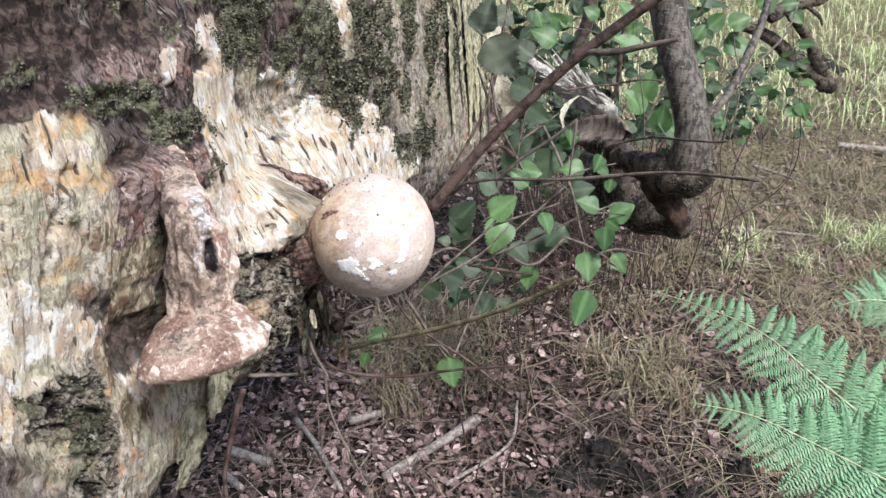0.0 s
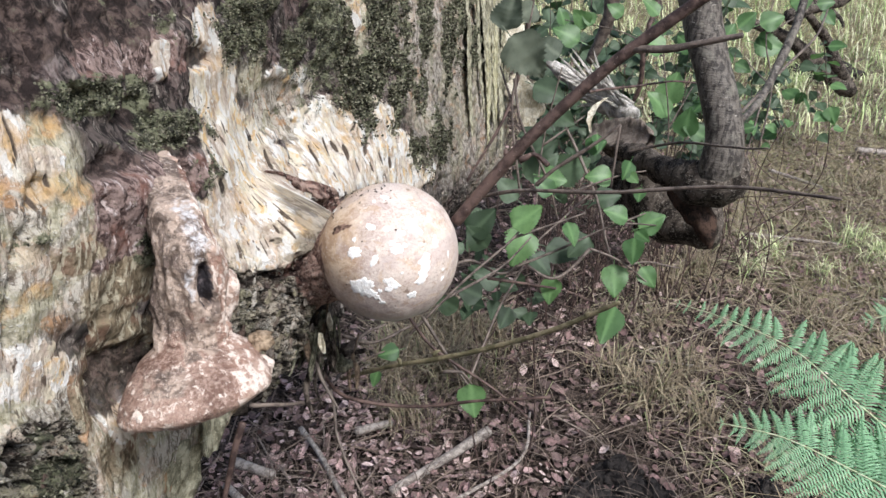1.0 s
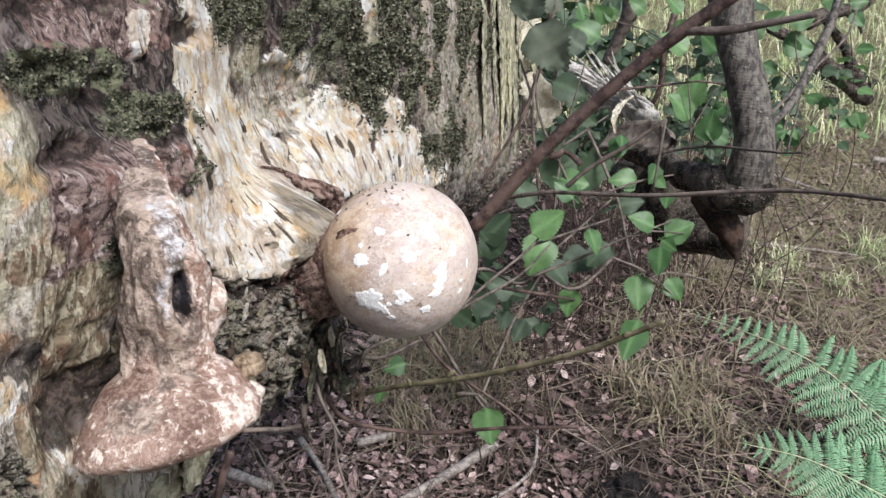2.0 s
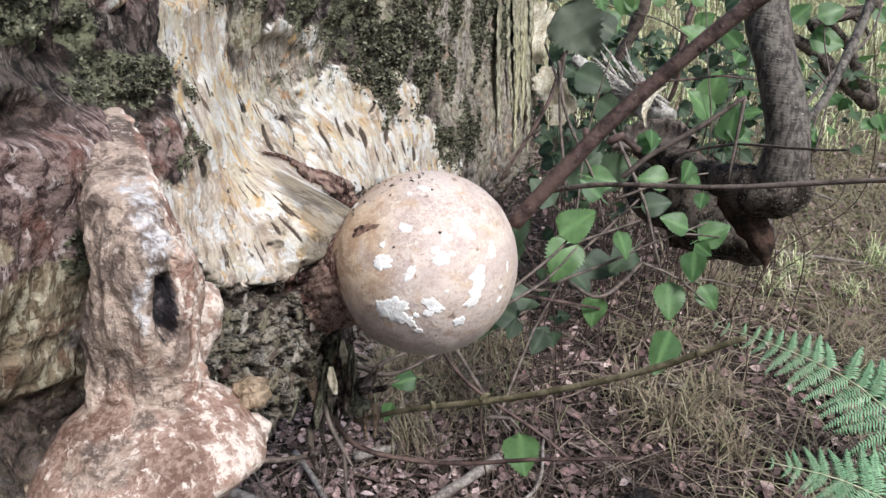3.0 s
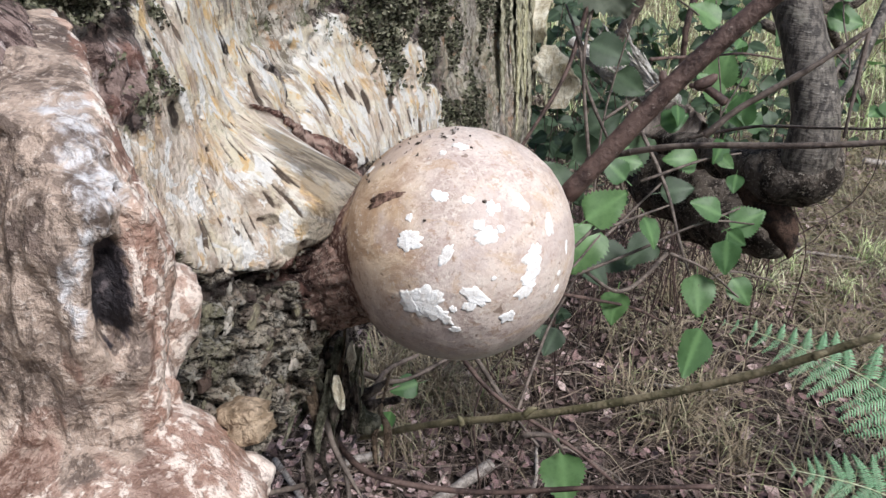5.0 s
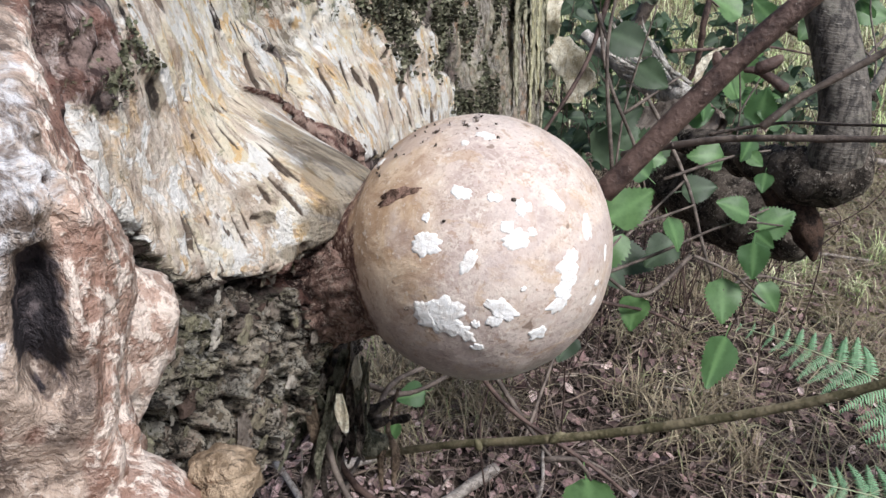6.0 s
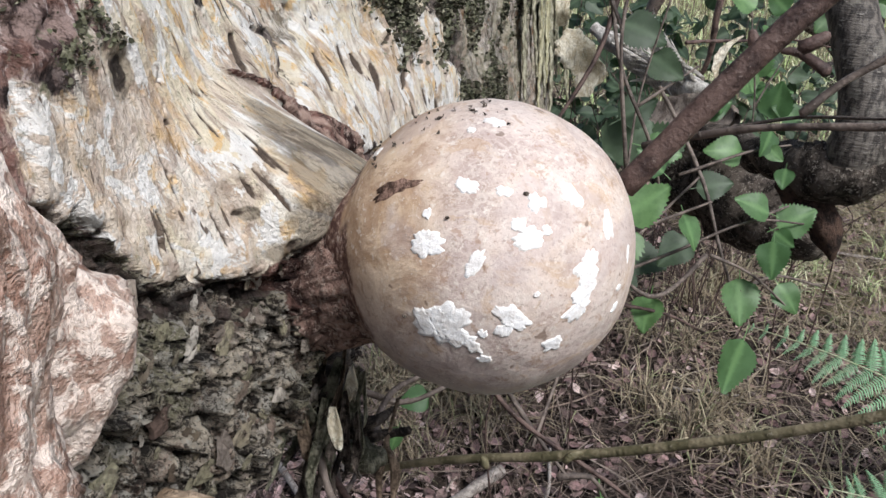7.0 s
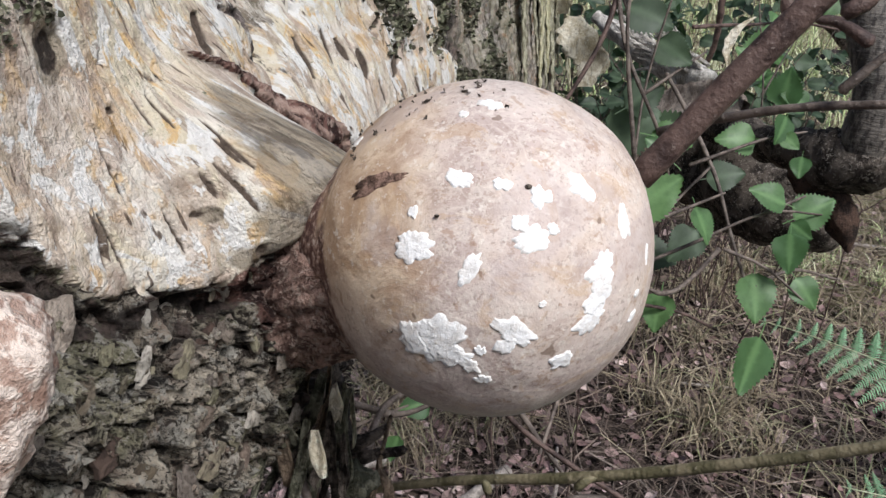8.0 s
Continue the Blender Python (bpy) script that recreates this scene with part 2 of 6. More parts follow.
    red = mixc(m, ramp(m, attr(m, "thread"), 0.42, 0.7, 0.0, 0.9), red, mixc(m, mid, (0.3, 0.17, 0.14), (0.6, 0.46, 0.38)))
    red = mixc(m, ramp(m, speck, 0.55, 0.72, 0.0, 0.75), red, (0.46, 0.35, 0.3))
    col = mixc(m, ramp(m, math_(m, "ADD", attr(m, "flesh"), math_(m, "MULTIPLY", math_(m, "SUBTRACT", mid, 0.5), 0.9)), 0.35, 0.6), col, red)
    h = math_(m, "ADD", math_(m, "MULTIPLY", fine, 0.2), math_(m, "ADD", math_(m, "MULTIPLY", fibre, 0.55), math_(m, "ADD", math_(m, "MULTIPLY", speck, 0.45), math_(m, "ADD", math_(m, "ADD", math_(m, "MULTIPLY", mid, 0.45), math_(m, "MULTIPLY", math_(m, "MULTIPLY", bits, scaly), 2.2)), math_(m, "MULTIPLY", run, 0.5)))))
    return finish(m, b, col, bump(m, h, 1.0, 0.0028))


def fungus_material():
    m, n, l, b = material("fungus_skin", 0.55, 0.35)
    big, mid, fine = tex(m, 24, 4, 0.6), tex(m, 75, 6, 0.65, dist=0.6), tex(m, 420, 4, 0.7)
    crack = math_(m, "ABSOLUTE", math_(m, "SUBTRACT", tex(m, 120, 3, 0.6, dist=1.2), 0.5))
    skin = mixc(m, ramp(m, big, 0.38, 0.62), (0.47, 0.375, 0.345), (0.56, 0.45, 0.385))
    skin = mixc(m, ramp(m, mid, 0.4, 0.68, 0, 0.7), skin, (0.64, 0.54, 0.49))
    skin = mixc(m, ramp(m, mid, 0.26, 0.44, 0.45, 0.0), skin, (0.3, 0.215, 0.18))
    net = tex(m, 210, kind="DISTANCE_TO_EDGE", vec=warped(m, 90, 0.004))
    skin = mixc(m, ramp(m, net, 0.0, 0.06, 0.3, 0.0), skin, (0.72, 0.63, 0.56))
    skin = mixc(m, ramp(m, tex(m, 240, 5, 0.7), 0.48, 0.64, 0, 0.6), skin, (0.62, 0.54, 0.49))
    skin = mixc(m, ramp(m, tex(m, 700, 4, 0.7), 0.3, 0.42, 0.5, 0.0), skin, (0.25, 0.18, 0.15))
    skin = mixc(m, ramp(m, tex(m, 55, 5, 0.7, dist=1.0), 0.58, 0.68, 0, 0.5), skin, (0.5, 0.35, 0.23))
    skin = mixc(m, ramp(m, crack, 0.0, 0.03, 0.4, 0.0), skin, (0.72, 0.64, 0.56))
    skin = mixc(m, ramp(m, attr(m, "tan"), 0.0, 1.0, 0.0, 0.72), skin, mixc(m, ramp(m, mid, 0.35, 0.65), (0.4, 0.25, 0.135), (0.64, 0.48, 0.32)))
    skin = mixc(m, ramp(m, attr(m, "rim"), 0.1, 0.9, 0.0, 0.8), skin, (0.66, 0.62, 0.55))
    coll = math_(m, "ADD", attr(m, "collar"), math_(m, "MULTIPLY", math_(m, "SUBTRACT", mid, 0.5), 0.7))
    skin = mixc(m, ramp(m, coll, 0.35, 0.75), skin, mixc(m, ramp(m, fine, 0.4, 0.65), (0.09, 0.04, 0.035), (0.33, 0.22, 0.18)))
    skin = mixc(m, ramp(m, fine, 0.62, 0.74, 0, 0.6), skin, (0.72, 0.66, 0.6))
    skin = mixc(m, ramp(m, tex(m, 190, 2, 0.5), 0.84, 0.9, 0, 0.7), skin, (0.16, 0.1, 0.07))
    skin = mixc(m, ramp(m, tex(m, 150, 5, 0.75, dist=0.5), 0.62, 0.74, 0.0, 0.55), skin, (0.33, 0.2, 0.13))
    skin = mixc(m, ramp(m, tex(m, 33, 4, 0.6, dist=0.4), 0.52, 0.68, 0.0, 0.5), skin, mixc(m, fine, (0.36, 0.28, 0.27), (0.5, 0.42, 0.41)))
    h = math_(m, "ADD", math_(m, "MULTIPLY", mid, 1.0), math_(m, "MULTIPLY", fine, 0.35))
    return finish(m, b, skin, bump(m, h, 0.5, 0.0008))


def old_fungus_material():
    m, n, l, b = material("old_fungus_skin", 0.45, 0.35)
    big, mid, fine = tex(m, 40, 5, 0.6), tex(m, 190, 5, 0.7, dist=0.4), tex(m, 480, 4, 0.7)
    # hood: shade painted brown on the left, highlight painted pale on the right
    skin = mixc(m, attr(m, "cream"), mixc(m, ramp(m, big, 0.35, 0.65), (0.15, 0.085, 0.065), (0.3, 0.195, 0.155)), mixc(m, ramp(m, big, 0.35, 0.65), (0.28, 0.165, 0.125), (0.46, 0.325, 0.265)))
    skin = mixc(m, ramp(m, tex(m, 420, 5, 0.7), 0.42, 0.62, 0.0, 0.45), skin, (0.5, 0.37, 0.31))
    spots = math_(m, "ADD", math_(m, "ADD", mid, math_(m, "MULTIPLY", attr(m, "cream"), 0.14)), math_(m, "MULTIPLY", math_(m, "SUBTRACT", big, 0.5), 0.25))
    skin = mixc(m, ramp(m, spots, 0.56, 0.72, 0.0, 0.88), skin, (0.74, 0.63, 0.56))
    skin = mixc(m, ramp(m, fine, 0.28, 0.42, 0.5, 0), skin, (0.15, 0.085, 0.065))
    # the neck: dull brown, dark patches, cream lumps towards the ball and lilac chalk
    lumps = tex(m, 75, 5, 0.65, dist=0.6)
    streak = tex(m, 1.0, 5, 0.7, dist=0.4, stretch=(200, 200, 60))
    old = mixc(m, ramp(m, lumps, 0.34, 0.64), (0.13, 0.095, 0.078), (0.44, 0.34, 0.28))
    old = mixc(m, ramp(m, streak, 0.54, 0.66, 0.0, 0.7), old, (0.45, 0.35, 0.29))
    old = mixc(m, ramp(m, tex(m, 60, 5, 0.7, dist=0.8), 0.54, 0.64, 0.0, 0.7), old, mixc(m, mid, (0.04, 0.03, 0.028), (0.15, 0.105, 0.09)))
    pinkish = mixc(m, ramp(m, lumps, 0.36, 0.6), (0.2, 0.11, 0.085), (0.52, 0.37, 0.3))
    pinkish = mixc(m, ramp(m, tex(m, 140, 4, 0.65, dist=0.5), 0.5, 0.6, 0.0, 0.95), pinkish, (0.8, 0.7, 0.63))
    side = math_(m, "ADD", attr(m, "cream"), math_(m, "MULTIPLY", math_(m, "SUBTRACT", lumps, 0.5), 0.8))
    old = mixc(m, ramp(m, side, 0.35, 0.65), old, pinkish)
    chalk = math_(m, "ADD", attr(m, "bloom"), math_(m, "ADD", math_(m, "MULTIPLY", math_(m, "SUBTRACT", mid, 0.5), 1.3), math_(m, "MULTIPLY", math_(m, "SUBTRACT", lumps, 0.5), 1.2)))
    old = mixc(m, ramp(m, chalk, 0.5, 1.2, 0.0, 0.9), old, mixc(m, ramp(m, mid, 0.4, 0.6), (0.36, 0.34, 0.345), (0.64, 0.63, 0.655)))
    old = mixc(m, ramp(m, fine, 0.6, 0.72, 0.0, 0.5), old, (0.62, 0.53, 0.47))
    skin = mixc(m, ramp(m, attr(m, "wash"), 0.3, 0.7), skin, old)
    # the dented hollow has its inner shade painted in, near black
    hole = math_(m, "ADD", attr(m, "hole"), math_(m, "MULTIPLY", math_(m, "SUBTRACT", mid, 0.5), 0.6))
    skin = mixc(m, ramp(m, hole, 0.3, 0.65), skin, mixc(m, ramp(m, mid, 0.5, 0.7), (0.022, 0.018, 0.022), (0.1, 0.08, 0.085)))
    rough = math_(m, "ADD", math_(m, "MULTIPLY", attr(m, "wash"), 0.35), 0.38)
    return finish(m, b, skin, bump(m, math_(m, "ADD", math_(m, "ADD", math_(m, "MULTIPLY", mid, 0.7), lumps), math_(m, "MULTIPLY", fine, 0.4)), 0.9, 0.0018), rough)


def collar_material():
    m, n, l, b = material("torn_fungus_flesh", 0.75, 0.25)
    mid, fine = tex(m, 130, 6, 0.7, dist=0.5), tex(m, 480, 4, 0.75)
    col = mixc(m, ramp(m, mid, 0.36, 0.62), (0.11, 0.06, 0.048), (0.44, 0.285, 0.235))
    col = mixc(m, ramp(m, math_(m, "ADD", attr(m, "pale"), math_(m, "SUBTRACT", mid, 0.5)), 0.3, 1.0, 0.0, 0.85), col, mixc(m, mid, (0.26, 0.165, 0.12), (0.55, 0.41, 0.32)))
    col = mixc(m, ramp(m, fine, 0.52, 0.68, 0, 0.8), col, (0.5, 0.39, 0.33))
    return finish(m, b, col, bump(m, math_(m, "ADD", mid, fine), 1.0, 0.002))


def plain_wood(name, a, c, scale):
    m, n, l, b = material(name, 0.85, 0.2)
    mid, fine, streak = tex(m, scale, 5, 0.65, dist=0.3), tex(m, 420, 4, 0.7), tex(m, 1.0, 5, 0.65, stretch=(300, 300, 40))
    col = mixc(m, ramp(m, mid, 0.35, 0.65), a, c)
    col = mixc(m, ramp(m, streak, 0.3, 0.45, 0.6, 0.0), col, tuple(0.45 * x for x in a))
    col = mixc(m, ramp(m, fine, 0.58, 0.72, 0.0, 0.5), col, tuple(min(0.85, 1.25 * x) for x in c))
    return finish(m, b, col, bump(m, math_(m, "ADD", mid, math_(m, "ADD", fine, streak)), 0.8, 0.002))


def flake_material():
    m, n, l, b = material("white_bloom", 0.75, 0.2)
    col = mixc(m, ramp(m, tex(m, 260, 4, 0.7), 0.35, 0.6), (0.72, 0.69, 0.67), (0.86, 0.85, 0.85))
    return finish(m, b, col, bump(m, tex(m, 500, 4, 0.7), 0.5, 0.0006))


def twig_material(name, a, c, spots=(0.4, 0.34, 0.3)):
    m, n, l, b = material(name, 0.6, 0.3)
    mid, fine = tex(m, 90, 5, 0.65), tex(m, 500, 3, 0.6)
    col = mixc(m, ramp(m, mid, 0.35, 0.65), a, c)
    col = mixc(m, ramp(m, fine, 0.74, 0.84, 0, 0.7), col, spots)
    return finish(m, b, col, bump(m, math_(m, "ADD", mid, fine), 0.5, 0.001))


def shoot_material():
    m, n, l, b = material("young_birch_bark", 0.6, 0.3)
    mid, fine = tex(m, 40, 5, 0.65), tex(m, 1.0, 4, 0.6, stretch=(90, 90, 420))
    col = mixc(m, ramp(m, tex(m, 1.0, 5, 0.65, stretch=(160, 160, 50)), 0.35, 0.65), (0.036, 0.03, 0.027), (0.14, 0.122, 0.106))
    col = mixc(m, ramp(m, mid, 0.55, 0.7, 0.0, 0.5), col, (0.2, 0.185, 0.155))
    col = mixc(m, ramp(m, fine, 0.72, 0.82, 0, 0.6), col, (0.38, 0.35, 0.31))
    return finish(m, b, col, bump(m, math_(m, "ADD", mid, fine), 0.5, 0.002))


def rotten_material():
    m, n, l, b = material("rotten_wood", 0.9, 0.15)
    mid, fine = tex(m, 45, 6, 0.65), tex(m, 260, 4, 0.7)
    col = mixc(m, ramp(m, mid, 0.35, 0.65), (0.024, 0.019, 0.016), (0.13, 0.107, 0.09))
    col = mixc(m, ramp(m, fine, 0.6, 0.72, 0, 0.7), col, (0.34, 0.3, 0.26))
    return finish(m, b, col, bump(m, math_(m, "ADD", mid, fine), 0.8, 0.004))


def leaf_material(name, a, c, rough=0.45, through_light=0.35):
    m, n, l, b = material(name, rough, 0.4)
    mid = tex(m, 4.5, 5, 0.65)
    col = mixc(m, randomly(m), a, c)
    col = mixc(m, ramp(m, mid, 0.35, 0.7, 0, 0.35), col, tuple(0.6 * x for x in a))
    vein = attr(m, "vein")
    col = mixc(m, ramp(m, vein, 0.2, 1.0, 0, 0.4), col, tuple(min(1, 1.6 * x + 0.01) for x in c))
    finish(m, b, col, bump(m, math_(m, "ADD", math_(m, "MULTIPLY", vein, 0.6), math_(m, "MULTIPLY", mid, 0.3)), 0.3, 0.0008))
    tr = n.new("ShaderNodeBsdfTranslucent")
    put(m.node_tree, tr.inputs[0], mixc(m, 0.5, col, (0.14, 0.32, 0.07)))
    mx = n.new("ShaderNodeMixShader")
    mx.inputs[0].default_value = through_light
    l.new(b.outputs[0], mx.inputs[1])
    l.new(tr.outputs[0], mx.inputs[2])
    l.new(mx.outputs[0], n["Material Output"].inputs[0])
    return m


def scatter_material(name, stops, rough=0.7, relief=0.4, by=None, scale=120):
    """A colour for each loose piece of a heap, from a few stops."""
    m, n, l, b = material(name, rough, 0.25)
    rp = n.new("ShaderNodeValToRGB")
    e = rp.color_ramp.elements
    while len(e) < len(stops):
        e.new(0.5)
    for k, c in enumerate(stops):
        e[k].position, e[k].color = k / (len(stops) - 1), (*c, 1)
    l.new((by or island)(m), rp.inputs[0])
    mid = tex(m, scale, 5, 0.7)
    col = mixc(m, ramp(m, mid, 0.4, 0.75, 0, 0.65), rp.outputs[0], (0.05, 0.036, 0.03))
    return finish(m, b, col, bump(m, mid, relief, 0.002))


def ground_material():
    m, n, l, b = material("leaf_litter_soil", 0.95, 0.1)
    big, mid, fine = tex(m, 2.2, 5, 0.6), tex(m, 22, 6, 0.7), tex(m, 110, 5, 0.7)
    col = mixc(m, ramp(m, mid, 0.35, 0.65), (0.022, 0.017, 0.015), (0.085, 0.064, 0.054))
    col = mixc(m, ramp(m, fine, 0.52, 0.7, 0, 0.7), col, (0.2, 0.15, 0.12))
    # grassy soil is made paler in colour to stand in for sunlight on the clearing
    col = mixc(m, ramp(m, attr(m, "grassy"), 0.2, 0.8, 0, 0.8), col, mixc(m, ramp(m, mid, 0.4, 0.65), (0.23, 0.2, 0.11), (0.5, 0.44, 0.26)))
    return finish(m, b, col, bump(m, math_(m, "ADD", mid, fine), 0.9, 0.02))


M_LOG, M_BALL, M_OLD, M_FLAKE = log_material(), fungus_material(), old_fungus_material(), flake_material()
M_BRANCH = twig_material("brown_branch_bark", (0.045, 0.028, 0.025), (0.125, 0.082, 0.07), (0.26, 0.21, 0.185))
M_TWIG = twig_material("grey_twig_bark", (0.075, 0.058, 0.05), (0.17, 0.135, 0.115), (0.34, 0.29, 0.25))
M_GREENTWIG = twig_material("green_twig_bark", (0.11, 0.098, 0.055), (0.23, 0.195, 0.125), (0.3, 0.27, 0.2))
M_RACHIS = twig_material("bracken_stalk", (0.36, 0.42, 0.24), (0.55, 0.58, 0.4))
M_PALESTICK = twig_material("bleached_stick_bark", (0.2, 0.17, 0.15), (0.38, 0.335, 0.3))
M_SHOOT, M_ROT = shoot_material(), rotten_material()
M_LEAF = leaf_material("birch_leaf", (0.06, 0.13, 0.05), (0.15, 0.27, 0.105))
# dull copy of the leaf, with woodland shade put into its darker colour
M_DARKLEAF = leaf_material("shade_painted_leaf", (0.028, 0.048, 0.026), (0.065, 0.1, 0.055), 0.55, 0.15)
M_WITHERED = leaf_material("withered_leaf", (0.045, 0.06, 0.042), (0.11, 0.125, 0.09), 0.75, 0.1)
M_FERN = leaf_material("bracken_leaf", (0.22, 0.42, 0.24), (0.31, 0.54, 0.32), 0.5, 0.3)
M_LITTER = scatter_material("dead_leaves", [(0.036, 0.024, 0.024), (0.198, 0.122, 0.119), (0.291, 0.18, 0.171), (0.062, 0.042, 0.042), (0.354, 0.225, 0.22), (0.125, 0.085, 0.083), (0.229, 0.155, 0.143), (0.052, 0.036, 0.035), (0.458, 0.32, 0.297), (0.686, 0.54, 0.506)])
M_PALELITTER = scatter_material("pale_dead_leaves", [(0.374, 0.24, 0.231), (0.572, 0.4, 0.385), (0.312, 0.2, 0.193), (0.707, 0.55, 0.528), (0.458, 0.31, 0.297)])
M_STRAW = scatter_material("dry_grass_blades", [(0.13, 0.1, 0.07), (0.31, 0.25, 0.165), (0.19, 0.15, 0.1), (0.42, 0.355, 0.25), (0.18, 0.22, 0.09)], 0.6, 0.1)
M_STRAWDARK = scatter_material("dull_stems", [(0.07, 0.05, 0.042), (0.18, 0.13, 0.105), (0.1, 0.075, 0.064), (0.34, 0.265, 0.21)], 0.7, 0.1)
# green and straw colours, lightened to paint in the sun on the far field
M_GRASS = scatter_material("green_grass_blades", [(0.32, 0.46, 0.18), (0.54, 0.64, 0.3), (0.68, 0.7, 0.42), (0.78, 0.76, 0.54)], 0.55, 0.1)
M_STICKS = scatter_material("fallen_twigs", [(0.16, 0.115, 0.09), (0.3, 0.24, 0.2), (0.22, 0.16, 0.13), (0.4, 0.34, 0.29)], 0.75, 0.4)
M_SOIL = ground_material()
M_TORN = plain_wood("bleached_wood", (0.36, 0.33, 0.3), (0.68, 0.64, 0.6), 60)
M_BROWNWOOD = plain_wood("bare_brown_wood", (0.16, 0.125, 0.105), (0.3, 0.25, 0.215), 30)
M_CREAM = plain_wood("cream_birch_bark", (0.5, 0.43, 0.31), (0.74, 0.69, 0.58), 70)
M_STRIP = plain_wood("grey_green_bark", (0.2, 0.185, 0.125), (0.5, 0.47, 0.35), 90)
M_FIBRE = plain_wood("pale_bark_fibre", (0.36, 0.33, 0.2), (0.62, 0.58, 0.4), 60)
M_ROOT = plain_wood("reddish_rotten_wood", (0.018, 0.012, 0.01), (0.075, 0.045, 0.033), 60)
M_BLACKWOOD = plain_wood("black_rotten_wood", (0.02, 0.015, 0.012), (0.13, 0.105, 0.088), 130)
M_CHUNK = plain_wood("mossy_bark", (0.06, 0.06, 0.04), (0.2, 0.19, 0.14), 130)
M_WITHSTEM = plain_wood("withered_stem", (0.1, 0.07, 0.05), (0.26, 0.19, 0.135), 120)
M_CHIP = plain_wood("tan_bark_chip", (0.24, 0.17, 0.11), (0.46, 0.35, 0.25), 110)
M_DARKSOIL = plain_wood("black_humus", (0.01, 0.008, 0.008), (0.05, 0.043, 0.04), 60)
M_COLLAR = collar_material()
M_SCAR = plain_wood("scar_brown", (0.1, 0.06, 0.046), (0.3, 0.19, 0.15), 220)
M_MOSS = scatter_material("moss_tufts", [(0.03, 0.033, 0.022), (0.07, 0.076, 0.046), (0.14, 0.145, 0.092), (0.28, 0.27, 0.2), (0.085, 0.08, 0.058), (0.04, 0.04, 0.03)], 0.95, 0.3)
M_PLATE = scatter_material("bark_scales", [(0.035, 0.026, 0.021), (0.36, 0.3, 0.25), (0.56, 0.52, 0.46), (0.09, 0.052, 0.04), (0.36, 0.34, 0.23), (0.22, 0.165, 0.135)], 0.9, 1.0, randomly, 2.2)


# ---- mesh helpers ----
def mesh_of(name, verts, faces, mat, smooth_=True, attrs=None):
    me = bpy.data.meshes.new(name)
    me.from_pydata([tuple(v) for v in verts], [], [tuple(int(i) for i in f) for f in faces])
    me.materials.append(mat)
    if smooth_:
        me.polygons.foreach_set("use_smooth", [True] * len(me.polygons))
    for k, v in (attrs or {}).items():
        v = np.asarray(v, np.float32)
        if v.ndim == 2:
            a = me.attributes.new(k, "FLOAT_VECTOR", "POINT")
            a.data.foreach_set("vector", v.ravel())
        else:
            a = me.attributes.new(k, "FLOAT", "POINT")
            a.data.foreach_set("value", v)
    me.update()
    return me


def part(name, me, parent=None, label="", m=None):
    ob = new(name, me)
    if parent is not None:
        ob.parent = parent
    if m is not None:
        ob.matrix_basis = m
    return tagged(ob, label) if label else ob


def thing(name, label, category, group="", kind="", at=None):
    ob = new(name)
    ob.empty_display_size = 0.02
    if at is not None:
        ob.location = at
    return tagged(ob, label, category, group, kind)


def grid_faces(rows, cols, wrap=False):
    f = []
    for i in range(rows - 1):
        for j in range(cols if wrap else cols - 1):
            k = (j + 1) % cols
            f.append((i * cols + j, i * cols + k, (i + 1) * cols + k, (i + 1) * cols + j))
    return f


def spline(points, step):
    p = np.array(points, float)
    p = np.vstack((2 * p[0] - p[1], p, 2 * p[-1] - p[-2]))
    out = []
    for i in range(1, len(p) - 2):
        n = max(2, int(np.linalg.norm(p[i + 1, :3] - p[i, :3]) / step))
        for t in np.arange(n) / n:
            out.append(0.5 * (2 * p[i] + (p[i + 1] - p[i - 1]) * t + (2 * p[i - 1] - 5 * p[i] + 4 * p[i + 1] - p[i + 2]) * t ** 2 + (3 * p[i] - p[i - 1] - 3 * p[i + 1] + p[i + 2]) * t ** 3))
    out.append(p[-2])
    return np.array(out)


def tube(points, radii, sides=10, step=0.02, rough=0.0, seed=0, wobble=0.0, freq=40.0):
    """A round stem through the points, tapered, with knobbly skin and closed ends."""
    pr = spline([(*p, r) for p, r in zip(points, radii)], step)
    c, r = pr[:, :3].copy(), np.maximum(pr[:, 3], 0.0004)
    n = len(c)
    if wobble:
        w = np.stack([fbm(c * 14, 2, seed + k) for k in range(3)], 1) * wobble
        w *= np.minimum(1, np.arange(n) / 3)[:, None]
        c += w
    tan = np.gradient(c, axis=0)
    tan /= np.linalg.norm(tan, axis=1)[:, None]
    side = np.cross(tan[0], (0.31, 0.2, 0.93))
    vs = []
    for i in range(n):
        side = side - tan[i] * side.dot(tan[i])
        side /= np.linalg.norm(side)
        up = np.cross(tan[i], side)
        a = np.arange(sides) / sides * 2 * math.pi
        vs.append(c[i] + r[i] * (np.cos(a)[:, None] * side + np.sin(a)[:, None] * up))
    v = np.vstack(vs)
    if rough:
        d = v - np.repeat(c, sides, 0)
        v += d * (rough * fbm(v * freq, 3, seed))[:, None]
    f = grid_faces(n, sides, True)
    v = np.vstack((v, c[0] - tan[0] * r[0] * 0.5, c[-1] + tan[-1] * r[-1] * 0.6))
    k = n * sides
    f += [(k, (j + 1) % sides, j) for j in range(sides)]
    f += [(k + 1, (n - 1) * sides + j, (n - 1) * sides + (j + 1) % sides) for j in range(sides)]
    return v, f


def ball(level):
    bm = bmesh.new()
    bmesh.ops.create_icosphere(bm, subdivisions=level, radius=1)
    v = np.array([x.co for x in bm.verts])
    f = [[x.index for x in p.verts] for p in bm.faces]
    bm.free()
    return v, f


